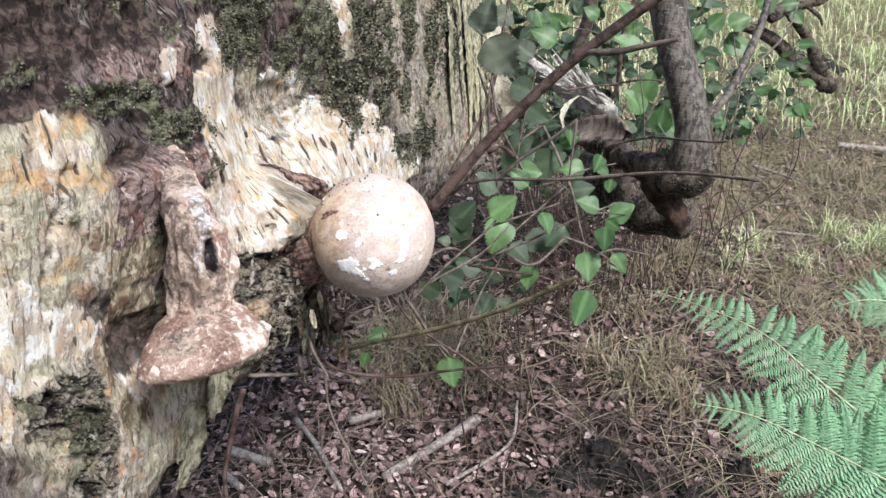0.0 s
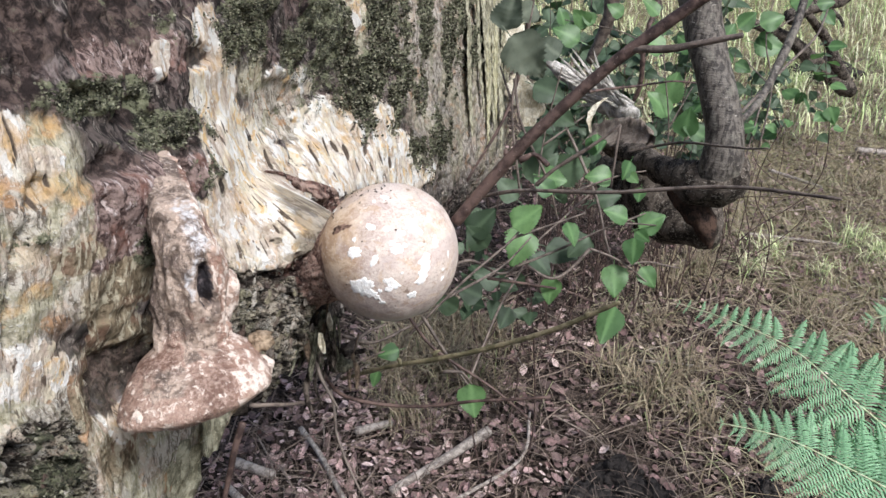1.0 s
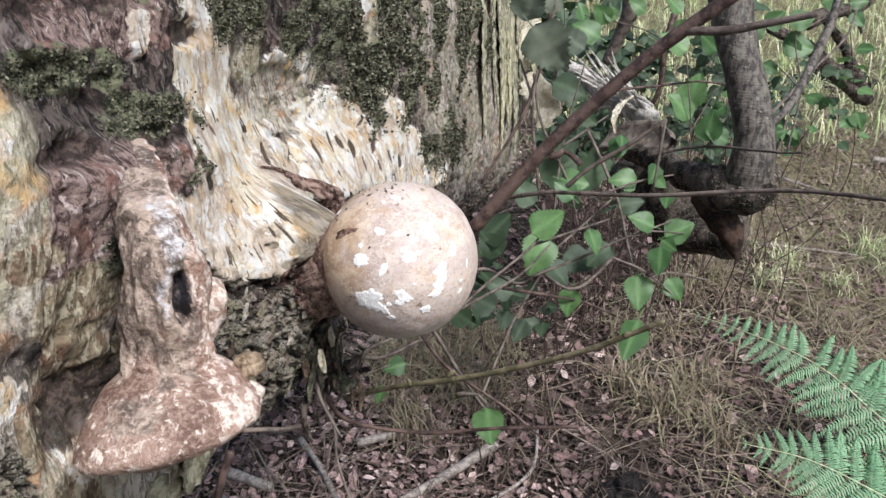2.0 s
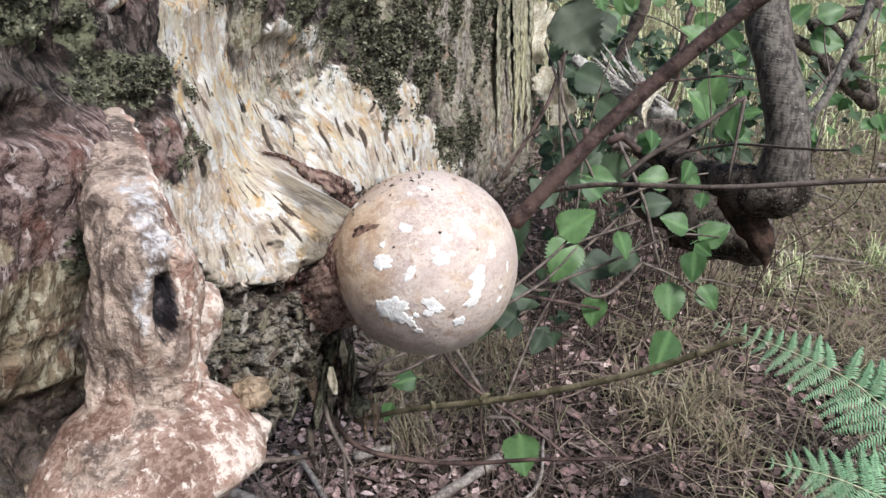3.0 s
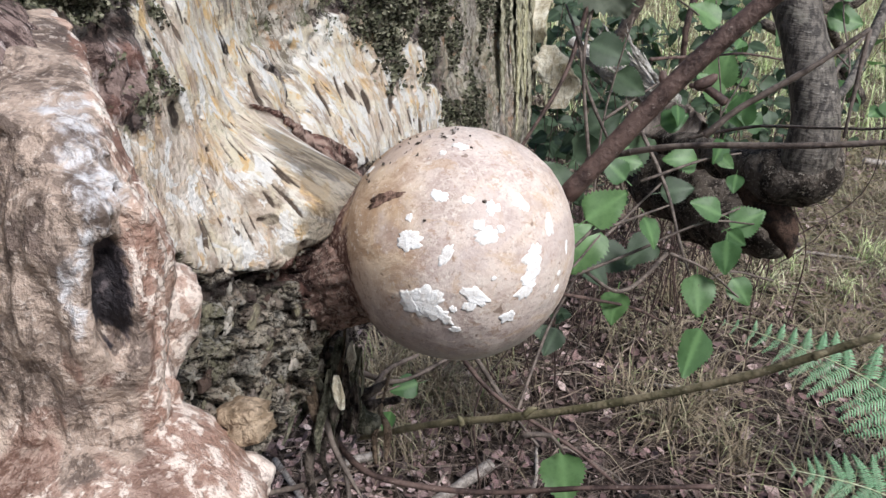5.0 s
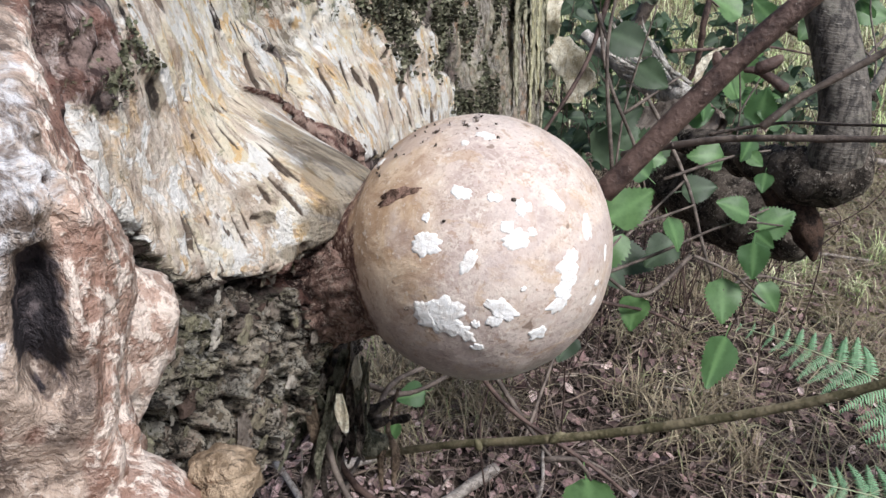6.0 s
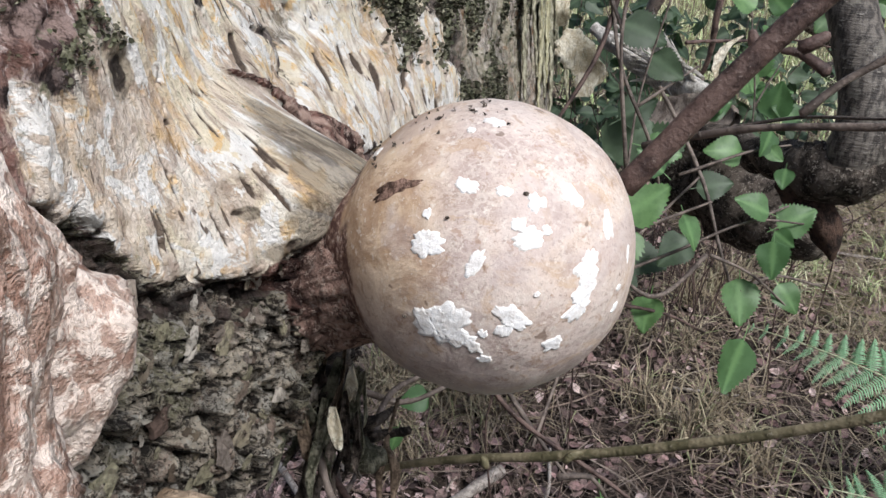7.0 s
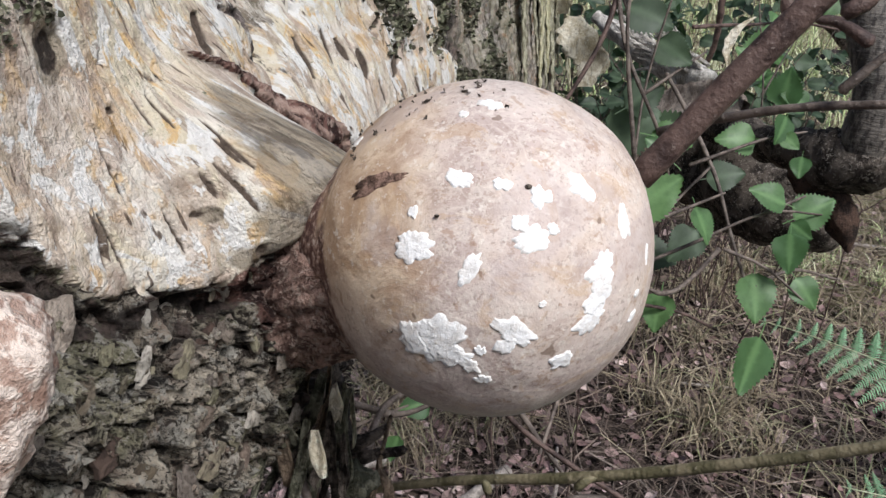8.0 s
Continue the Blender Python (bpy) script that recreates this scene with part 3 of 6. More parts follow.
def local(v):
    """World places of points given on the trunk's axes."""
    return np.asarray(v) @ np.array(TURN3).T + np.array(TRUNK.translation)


# ---- ground: one sheet to the horizon ----
def ground_height(x, y):
    p = np.stack((x, y, 0 * x), 1)
    far = 1 - smooth(15, 60, np.hypot(x, y))
    return far * (0.05 * fbm(p * 1.3, 3, 3) + 0.014 * fbm(p * 9, 3, 5) + 0.005 * fbm(p * 40, 2, 6))


def ground_mesh():
    q = np.linspace(-1, 1, 300)
    ax = 1.2 + 3.0 * q + 900 * q ** 9
    ay = 2.4 + 3.2 * q + 900 * q ** 9
    X, Y = np.meshgrid(ax, ay)
    x, y = X.ravel(), Y.ravel()
    z = ground_height(x, y)
    g = smooth(0.3, 1.6, (x - 0.75 * (y - 1.2)) * 0 + x - 0.4 + 0.22 * (y - 1.5) + 0.4 * fbm(np.stack((x, y, x * 0), 1) * 1.7, 3, 9))
    return mesh_of("ground", np.stack((x, y, z), 1), grid_faces(300, 300), M_SOIL, True, {"grassy": g})


ground = part("ground", ground_mesh())
tagged(ground, "dark woodland soil under brown leaf litter", "ground", kind="structure")


# ---- the fallen trunk ----
LOG_R, LOG_U, LOG_W, LOG_H = -0.50, -0.062, 0.20, 0.228


def blob(s, u, spots, warp):
    """Soft mask from round spots: place along, place across, half length, half height."""
    out = np.zeros(len(s))
    for a, b, ra, rb in spots:
        d = np.hypot((s - a) / ra, (u - b) / rb) + warp
        out = np.maximum(out, 1 - smooth(0.6, 1.25, d))
    return out


PALE = [(0.538, -0.015, 0.041, 0.032), (0.553, -0.056, 0.05, 0.027), (0.539, -0.083, 0.047, 0.017), (0.556, -0.105, 0.082, 0.021), (0.523, -0.115, 0.023, 0.011), (0.568, -0.119, 0.052, 0.013), (0.733, -0.085, 0.076, 0.022), (0.799, -0.072, 0.091, 0.023), (0.681, -0.027, 0.06, 0.019), (0.774, -0.069, 0.077, 0.026), (0.742, -0.052, 0.036, 0.015), (0.806, -0.107, 0.136, 0.025), (0.889, -0.128, 0.088, 0.021), (0.703, -0.105, 0.086, 0.018), (0.687, -0.059, 0.032, 0.019), (0.553, -0.004, 0.023, 0.019), (0.608, -0.08, 0.053, 0.014), (0.634, -0.094, 0.046, 0.008), (0.59, -0.073, 0.036, 0.015)]
PALE += [(0.785, 0.036, 0.014, 0.03), (0.9, 0.05, 0.02, 0.03), (0.353, -0.036, 0.009, 0.016), (0.366, -0.043, 0.012, 0.007), (0.526, 0.002, 0.012, 0.016), (0.478, -0.004, 0.008, 0.013), (0.476, -0.052, 0.012, 0.008), (0.505, -0.105, 0.02, 0.018), (0.532, 0.008, 0.024, 0.022), (0.648, -0.048, 0.078, 0.022), (0.906, -0.144, 0.102, 0.019), (0.317, -0.161, 0.028, 0.014), (0.311, -0.135, 0.017, 0.024), (0.342, -0.131, 0.027, 0.015), (0.403, -0.178, 0.016, 0.02), (0.318, -0.114, 0.02, 0.016), (0.358, -0.14, 0.021, 0.012)]
MOSS = [(0.679, 0.015, 0.177, 0.035), (0.941, -0.006, 0.262, 0.069), (0.604, 0.034, 0.2, 0.021), (0.83, -0.02, 0.105, 0.025), (0.475, -0.042, 0.045, 0.013), (0.522, -0.06, 0.013, 0.016), (0.42, -0.018, 0.05, 0.011), (0.34, -0.002, 0.02, 0.006), (0.996, -0.103, 0.084, 0.047), (0.345, -0.186, 0.02, 0.016), (0.332, -0.158, 0.023, 0.011), (1.216, 0.026, 0.171, 0.071), (0.349, -0.074, 0.02, 0.004), (0.421, -0.093, 0.007, 0.013), (0.5, -0.072, 0.018, 0.015)]
# dark bark places; the wide spot at 0.405, -0.162 is painted shade beside the hood
DARK = [(0.5262, -0.0814, 0.0045, 0.006), (0.405, -0.162, 0.03, 0.018), (0.34, 0.03, 0.05, 0.02), (0.40, 0.012, 0.03, 0.012), (0.36, -0.012, 0.02, 0.006), (0.45, -0.03, 0.025, 0.008), (0.36, 0.017, 0.043, 0.021), (0.442, 0.022, 0.04, 0.019), (0.482, -0.053, 0.028, 0.007), (0.436, -0.162, 0.012, 0.01), (0.673, -0.191, 0.068, 0.021), (0.7, -0.244, 0.08, 0.016), (0.475, -0.132, 0.007, 0.008), (0.513, -0.003, 0.019, 0.007), (0.333, -0.017, 0.016, 0.008), (0.405, -0.165, 0.01, 0.004)]
SCALY = [(0.36, -0.185, 0.014, 0.03), (0.36, -0.21, 0.02, 0.025), (0.538, -0.158, 0.102, 0.023), (0.506, -0.167, 0.028, 0.015), (0.577, -0.165, 0.068, 0.022), (0.557, -0.196, 0.081, 0.023), (0.674, -0.187, 0.069, 0.014), (0.543, -0.16, 0.034, 0.01), (0.644, -0.251, 0.07, 0.021), (0.336, -0.169, 0.023, 0.017)]
LICHEN = [(1.0, -0.02, 0.1, 0.12), (0.78, 0.03, 0.04, 0.05), (0.333, -0.05, 0.025, 0.03), (0.36, -0.045, 0.03, 0.02), (0.37, -0.075, 0.03, 0.02), (0.34, -0.089, 0.08, 0.039), (0.321, -0.139, 0.05, 0.044), (0.375, -0.18, 0.076, 0.047), (0.388, -0.237, 0.077, 0.036), (0.406, -0.09, 0.067, 0.033), (1.27, -0.04, 0.354, 0.166), (1.535, -0.052, 0.454, 0.218), (1.118, -0.109, 0.15, 0.075), (0.439, -0.232, 0.042, 0.039), (0.509, -0.24, 0.045, 0.034)]
AMBER = [(0.358, -0.054, 0.012, 0.009), (0.378, -0.058, 0.012, 0.01), (0.352, -0.028, 0.008, 0.01), (0.372, -0.03, 0.01, 0.008), (0.378, -0.055, 0.013, 0.006), (0.355, -0.026, 0.009, 0.005), (0.764, -0.068, 0.021, 0.021), (0.54, -0.005, 0.012, 0.011), (0.34, -0.104, 0.012, 0.003), (0.304, -0.161, 0.007, 0.005), (0.357, -0.053, 0.01, 0.004), (0.765, -0.078, 0.023, 0.016), (0.712, -0.084, 0.01, 0.009), (0.547, -0.094, 0.011, 0.011), (0.569, -0.11, 0.005, 0.006), (0.498, -0.126, 0.008, 0.007), (0.376, -0.053, 0.017, 0.007), (0.356, -0.028, 0.012, 0.007), (0.334, -0.052, 0.012, 0.005), (0.354, -0.099, 0.015, 0.006), (0.315, -0.091, 0.009, 0.005)]
MAUVE = [(0.423, -0.074, 0.043, 0.029), (0.476, -0.069, 0.041, 0.017), (0.406, -0.09, 0.026, 0.02), (0.477, -0.001, 0.03, 0.015), (0.422, 0.001, 0.025, 0.017), (0.482, -0.107, 0.029, 0.022), (0.5, -0.119, 0.027, 0.018), (0.526, -0.078, 0.01, 0.006), (0.532, -0.085, 0.009, 0.005)]
OLIVE = [(0.405, -0.113, 0.036, 0.017), (0.402, -0.143, 0.028, 0.019), (0.377, -0.089, 0.019, 0.009), (0.379, -0.161, 0.012, 0.019), (0.398, -0.198, 0.021, 0.02)]
SLOTS = [(0.737, -0.084, 0.003, 0.003), (0.56, -0.117, 0.001, 0.004), (0.556, -0.124, 0.002, 0.001), (0.555, -0.098, 0.001, 0.004), (0.568, -0.109, 0.001, 0.004), (0.568, -0.136, 0.002, 0.002), (0.544, -0.096, 0.002, 0.001), (0.355, -0.057, 0.001, 0.006), (0.351, -0.031, 0.001, 0.011), (0.334, -0.046, 0.001, 0.008), (0.365, -0.051, 0.001, 0.004), (0.523, 0.002, 0.003, 0.006)]


# dark cuts in the pale bark: both ends along and across, half width
SLITS = [(0.5701, -0.0724, 0.5791, -0.0861, 0.0007), (0.5591, -0.0928, 0.5605, -0.1021, 0.001), (0.5692, -0.1004, 0.5697, -0.1142, 0.0008), (0.5627, -0.1117, 0.5668, -0.1253, 0.0011), (0.5362, -0.0985, 0.5388, -0.1192, 0.0007), (0.5296, -0.1168, 0.5286, -0.1321, 0.0009), (0.5306, -0.119, 0.5339, -0.1335, 0.0009), (0.6477, -0.0802, 0.6296, -0.0926, 0.0008), (0.6229, -0.0737, 0.6267, -0.0811, 0.0006), (0.6151, -0.0711, 0.6076, -0.0853, 0.0032), (0.5473, -0.1209, 0.5501, -0.1333, 0.0008)]
SLITS += [(0.6989, -0.0783, 0.6974, -0.0958, 0.0009), (0.7253, -0.0748, 0.7203, -0.0908, 0.0012), (0.733, -0.0798, 0.738, -0.0889, 0.0024), (0.7482, -0.084, 0.748, -0.0984, 0.0011), (0.7873, -0.0621, 0.7698, -0.0762, 0.0014), (0.798, -0.083, 0.7853, -0.0989, 0.0045), (0.5383, -0.1081, 0.5406, -0.1196, 0.0003), (0.5485, -0.0724, 0.544, -0.0938, 0.0004), (0.76, -0.1, 0.764, -0.111, 0.0012), (0.79, -0.106, 0.793, -0.116, 0.0012), (0.815, -0.1, 0.818, -0.113, 0.0013), (0.84, -0.108, 0.842, -0.12, 0.0013)]
# reddish crevice below the ball
FLESH = [(0.566, -0.145, 0.60, -0.148, 0.006), (0.575, -0.155, 0.61, -0.168, 0.008), (0.585, -0.135, 0.61, -0.15, 0.009)]
LIP = [(0.648, -0.041, 0.062, 0.021), (0.603, -0.018, 0.033, 0.017), (0.679, -0.063, 0.024, 0.011)]
# painted shade on the pale bark: the lobe's flank beside the ball; also dull smudges
SHADE_SMUDGES = [(0.584, -0.116, 0.0155, 0.024), (0.578, -0.129, 0.0165, 0.013), (0.572, -0.137, 0.02, 0.006), (0.5585, -0.1243, 0.003, 0.003), (0.5262, -0.0814, 0.006, 0.009)]

# bare places in the moss
CLEAR = [(0.785, 0.036, 0.02, 0.03), (0.96, 0.03, 0.012, 0.08), (1.04, -0.04, 0.02, 0.08), (0.527, 0.0, 0.017, 0.02), (0.478, -0.004, 0.01, 0.014), (0.36, -0.04, 0.025, 0.022), (0.43, 0.005, 0.03, 0.012)]


def flap(s, u, wob):
    """Torn ridge of flesh: sharp above, fading below, wider towards the ball. Gives its mask and the place across it."""
    top = np.interp(s, (0.586, 0.605, 0.622, 0.65, 0.675, 0.7, 0.72, 0.76), (-0.0815, -0.0845, -0.0905, -0.0985, -0.105, -0.114, -0.137, -0.19)) + 0.0006 * wob
    wide = np.interp(s, (0.586, 0.6, 0.62, 0.65, 0.68), (0.0003, 0.0018, 0.0055, 0.013, 0.024))
    v = (top - u) / wide
    return smooth(-0.06, 0.04, v) * (1 - smooth(0.75, 1.15, v + 0.3 * wob)) * smooth(0.585, 0.592, s) * (1 - smooth(0.72, 0.75, s)), v


def lean(s, u):
    """How far the grain leans along the trunk, by the height across it."""
    return smooth(0.42, 0.56, s) * (1 - smooth(0.72, 0.95, s)) * (0.17 * (u + 0.1) + 0.25 * np.maximum(0, u + 0.09))


def slits(s, u, warp, cuts, blunt=0.25):
    """Narrow cuts between two ends: place along and across of both, half width."""
    out = np.zeros(len(s))
    for a, b, c, d, w in cuts:
        dx, dy = c - a, d - b
        q = np.clip(((s - a) * dx + (u - b) * dy) / (dx * dx + dy * dy), 0, 1)
        half = 0.8 * w * (blunt + (1 - blunt) * np.sqrt(4 * q * (1 - q))) * (1 + 0.5 * warp)
        out = np.maximum(out, 1 - smooth(0.35, 1.35, np.hypot((s - a - q * dx) / (1 + 3 * smooth(0.57, 0.64, s)), u - b - q * dy) / half))
    return out


def low_edge(s):
    """The lower border of the pale sheet beside the ball."""
    return np.interp(s, (0.45, 0.503, 0.511, 0.515, 0.521, 0.53, 0.548, 0.564, 0.571, 0.577, 0.6), (-0.108, -0.112, -0.115, -0.123, -0.13, -0.135, -0.1403, -0.1414, -0.1367, -0.1314, -0.125))


def log_masks(s, u):
    p = np.stack((s, u, 0 * s), 1)
    warp = 0.35 * fbm(p * 28, 4, 11) + 0.16 * fbm(p * 110, 3, 12)
    k = {n: blob(s, u, z, warp * w) for n, z, w in (("pale", PALE, 1.0), ("moss", MOSS, 1.3), ("dark", DARK, 1.2), ("scaly", SCALY, 0.8), ("lichen", LICHEN, 1.0), ("amber", AMBER, 1.0), ("mauve", MAUVE, 1.0), ("olive", OLIVE, 1.0))}
    c = s + lean(s, u)
    slot = np.zeros(len(s))
    for a, b, wa, hb in SLOTS:
        ca = a + lean(np.array([a]), np.array([b]))[0]
        slot = np.maximum(slot, 1 - smooth(0.5, 1.3, np.hypot((c - ca) / wa, (u - b) / hb) + 0.3 * warp))
    k["lenticel"] = np.maximum(slot, slits(s, u, warp, SLITS))
    ridge, across = flap(s, u, 3 * warp)
    k["ridge"] = ridge * np.clip(1 - across, 0, 1) ** 0.6
    k["thread"] = ridge * (0.5 + 0.5 * fbm(np.stack((s * 70, across * 5, 0 * s), 1), 3, 73, 0.7))
    k["flesh"] = np.maximum(ridge, slits(s, u, 2 * warp, FLESH, 1.0))
    k["shade_smudge"] = blob(s, u, SHADE_SMUDGES, 1.4 * warp)
    near = smooth(0.47, 0.5, s) * (1 - smooth(0.6, 0.63, s))
    rim = u - low_edge(s) + 0.007 * fbm(p * 60, 3, 71) + 0.006 * fbm(p * 170, 3, 72)
    cut = smooth(-0.0025, 0.0015, rim)
    paint = smooth(-0.0035, -0.0012, rim)
    k["cut"] = near * cut
    k["pale"] = np.maximum(k["pale"] * (1 - near * (1 - paint)), near * paint * (1 - smooth(-0.095, -0.075, u)))
    k["scaly"] = np.maximum(k["scaly"] * (1 - near * paint), near * (1 - paint) * smooth(-0.26, -0.2, u))
    # the crevice below the sheet is sunk, and its shade painted in as dark colour
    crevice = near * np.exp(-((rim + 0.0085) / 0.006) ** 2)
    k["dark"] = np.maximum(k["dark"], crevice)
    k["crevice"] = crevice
    grey = blob(s, u, LIP, warp)
    k["pale"] *= 1 - 0.85 * grey
    k["lichen"] = np.maximum(k["lichen"], grey) * (1 - 0.4 * smooth(0.85, 0.95, s))
    d2, v, tilt = plates(np.stack((s * 88 + 0.9 * fbm(p * 45, 3, 5), u * 105 + 0.9 * fbm(p * 45, 3, 6)), 1), 3)
    e2, w, tip = plates(np.stack((s * 240 + 0.8 * fbm(p * 120, 2, 7), u * 200 + 0.8 * fbm(p * 120, 2, 8)), 1), 9)
    k["tone"], k["joint"] = 0.6 * v + 0.4 * w, np.minimum(d2 * 1.1, 0.1 + e2)
    k["plate"] = 0.004 + (v - 0.5) * 0.007 + 0.005 * tilt + (w - 0.5) * 0.0035 + 0.003 * tip - 0.008 * (1 - smooth(0.0, 0.14, d2)) - 0.0015 * (1 - smooth(0.0, 0.2, e2))
    # a sunk ledge above the neck, its shade also painted dark
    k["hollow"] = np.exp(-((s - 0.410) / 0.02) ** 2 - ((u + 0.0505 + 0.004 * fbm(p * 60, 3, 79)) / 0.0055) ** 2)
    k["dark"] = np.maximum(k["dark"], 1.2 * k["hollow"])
    k["moss"] *= 1 - blob(s, u, CLEAR, warp)
    k["moss"] = k["moss"] * smooth(-0.4, 0.0, fbm(p * 34, 3, 13))
    k["pale"] = k["pale"] * (1 - k["moss"]) * (1 - 0.9 * k["scaly"])
    return k, c


SKIN = {}


def log_mesh():
    s_ax = np.concatenate((np.linspace(-1.3, 0.2, 40), np.arange(0.205, 0.48, 0.0019), np.arange(0.48, 0.5235, 0.001), np.arange(0.524, 0.6015, 0.0006), np.arange(0.602, 0.6295, 0.001), np.arange(0.63, 0.86, 0.0017), np.arange(0.862, 1.2, 0.003), np.linspace(1.2, 1.62, 90)))
    a_ax = np.concatenate((np.linspace(-180, -84, 24)[:-1], np.arange(-84, -44, 0.5), np.arange(-44, 6, 0.25), np.arange(6, 50, 0.5), np.linspace(50, 180, 28)[:-1]))
    S, A = np.meshgrid(s_ax, np.radians(a_ax), indexing="ij")
    s, a = S.ravel(), A.ravel()
    ca, sa = np.cos(a), np.sin(a)
    taper = 1 - 0.09 * s
    q, w, h = 4.5, LOG_W, LOG_H * taper * (1 + 0.22 * smooth(0.0, -0.3, sa) * (1 - smooth(0.42, 0.56, s)))
    rad = (np.abs(ca / w) ** q + np.abs(sa / h) ** q) ** (-1 / q)
    x, z = LOG_R + rad * ca, LOG_U + rad * sa
    nx, nz = np.sign(ca) * np.abs(rad * ca / w) ** (q - 1) / w, np.sign(sa) * np.abs(rad * sa / h) ** (q - 1) / h
    nl = np.hypot(nx, nz)
    nx, nz = nx / nl, nz / nl
    k, c = log_masks(s, z)
    p = np.stack((s, z, x), 1)
    d = -0.004 + 0.007 * fbm(p * 7, 3, 21) + 0.004 * fbm(p * 24, 3, 22)
    # bulges: lower flank under the ball, and the ridge behind the old bracket
    d += 0.020 * np.exp(-((s - 0.58) / 0.07) ** 2 - ((z + 0.18) / 0.06) ** 2)
    d += 0.036 * np.exp(-((s - 0.590) / 0.028) ** 2 - ((z + 0.119) / 0.023) ** 2)
    d += 0.014 * np.exp(-((s - 0.60) / 0.03) ** 2 - ((z + 0.145) / 0.035) ** 2)
    d -= 0.026 * np.exp(-((s - 0.68) / 0.10) ** 2 - ((z + 0.05) / 0.05) ** 2)
    d += 0.017 * np.exp(-((s - 0.385) / 0.07) ** 2 - ((z + 0.065) / 0.06) ** 2)
    d -= 0.006 * np.exp(-((s - 0.405) / 0.02) ** 2 - ((z + 0.15) / 0.02) ** 2)
    d -= 0.006 * smooth(-0.045, -0.035, z + 0.3 * (s - 0.41) + 0.008 * fbm(p * 60, 3, 61)) * smooth(0.36, 0.4, s) * (1 - smooth(0.43, 0.47, s)) * (1 - smooth(-0.03, -0.01, z))
    d += 0.017 * np.exp(-((s - 0.438) / 0.02) ** 2 - ((z + 0.112) / 0.045) ** 2)
    d += 0.014 * np.exp(-((s - 0.435) / 0.03) ** 2 - ((z + 0.068) / 0.018) ** 2)
    g = np.stack((c, z, x), 1)
    fib = fbm(np.stack((c * 170, z * 14, 0 * s), 1), 3, 24)
    # a fold between the two pale sheets
    d -= 0.012 * np.exp(-((s - np.interp(z, (-0.105, -0.094, -0.065, -0.03), (0.657, 0.666, 0.671, 0.66))) / 0.005) ** 2) * smooth(-0.11, -0.1, z) * (1 - smooth(-0.06, -0.04, z))
    d += 0.0055 * smooth(0.43, 0.47, s) * smooth(0.3, 0.6, np.maximum(k["pale"], k["cut"])) * (0.6 + 0.4 * fbm(p * 40, 2, 25))
    d += 0.0008 * fib * (1 - k["moss"]) * (1 - k["scaly"]) * (1 - 0.6 * k["lichen"])
    d += 0.0035 * k["lichen"] * fbm(np.stack((c * 150, z * 28, 0 * s), 1), 4, 62, 0.6)
    groove = smooth(0.10, 0.0, np.abs(fbm(np.stack((c * 95, z * 8, 0 * s), 1), 3, 68)))
    d -= 0.0035 * groove * k["lichen"] * (1 - k["pale"])
    k["lenticel"] = np.maximum(k["lenticel"], 0.45 * groove * k["lichen"] * smooth(-0.13, -0.17, z) * (1 - k["scaly"]) * (1 - k["pale"]))
    crack = smooth(0.10, 0.0, np.abs(fbm(np.stack((c * 48, z * 11, 0 * s), 1), 3, 65)))
    d -= 0.005 * crack * (1 - 0.75 * k["pale"]) * (1 - k["scaly"])
    d += (0.009 - 0.006 * k["lichen"]) * (1 - k["pale"]) * (1 - k["scaly"]) * fbm(p * 50, 4, 66, 0.65)
    d -= 0.004 * smooth(0.1, 0.5, k["dark"]) * smooth(0.0, 0.3, fbm(p * 45, 3, 63))
    d += k["scaly"] * (k.pop("plate") + 0.0025 * fbm(p * 160, 3, 26))
    slant = smooth(0.545, 0.57, s) * smooth(-0.172, -0.19, z)
    d += 0.006 * slant * fbm(np.stack(((s + 0.75 * z) * 190, (z - 0.75 * s) * 22, 0 * s), 1), 3, 64, 0.6)
    d += 0.003 * np.maximum(k["mauve"], k["olive"]) * fbm(np.stack((s * 130, z * 70, 0 * s), 1), 4, 69, 0.7)
    d += k["moss"] * (0.003 + 0.011 * fbm(p * 75, 4, 27, 0.65))
    d += 0.007 * smooth(0.95, 1.1, s) * (1 - k["moss"]) * fbm(np.stack((c * 75, z * 5, 0 * s), 1), 4, 67, 0.65)
    d -= 0.003 * k["dark"] * (0.3 + 2 * fbm(p * 60, 3, 28))
    d -= 0.007 * k["hollow"]
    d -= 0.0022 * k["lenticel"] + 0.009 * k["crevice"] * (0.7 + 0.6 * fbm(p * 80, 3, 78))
    d += 0.0035 * k["ridge"] + k["flesh"] * (0.0022 * k["thread"] + 0.0016 * fbm(p * 170, 3, 77))
    # ragged broken end
    rag = smooth(1.44, 1.62, s) * (0.03 + 0.05 * np.abs(fbm(np.stack((0 * s, z * 40, x * 40), 1), 3, 30)))
    d -= rag
    x, z = x + nx * d, z + nz * d
    n, mcols = len(s_ax), len(a_ax)
    v = np.stack((x, s, z), 1)
    v[-mcols:, 1] += 0.05 * fbm(np.stack((0 * a[-mcols:], z[-mcols:] * 60, x[-mcols:] * 60), 1), 3, 31)
    f = grid_faces(n, mcols, True)
    v = np.vstack((v, (LOG_R, -1.3, LOG_U), (LOG_R, 1.5, LOG_U)))
    kk = n * mcols
    f += [(kk, (j + 1) % mcols, j) for j in range(mcols)]
    f += [(kk + 1, (n - 1) * mcols + j, (n - 1) * mcols + (j + 1) % mcols) for j in range(mcols)]
    at = {q: np.append(w, (0, 0)) for q, w in k.items()}
    at["grain"] = np.vstack((g, g[:2]))
    dense = np.tile((a_ax > -84) & (a_ax < 50), n) & (s > 0.2)
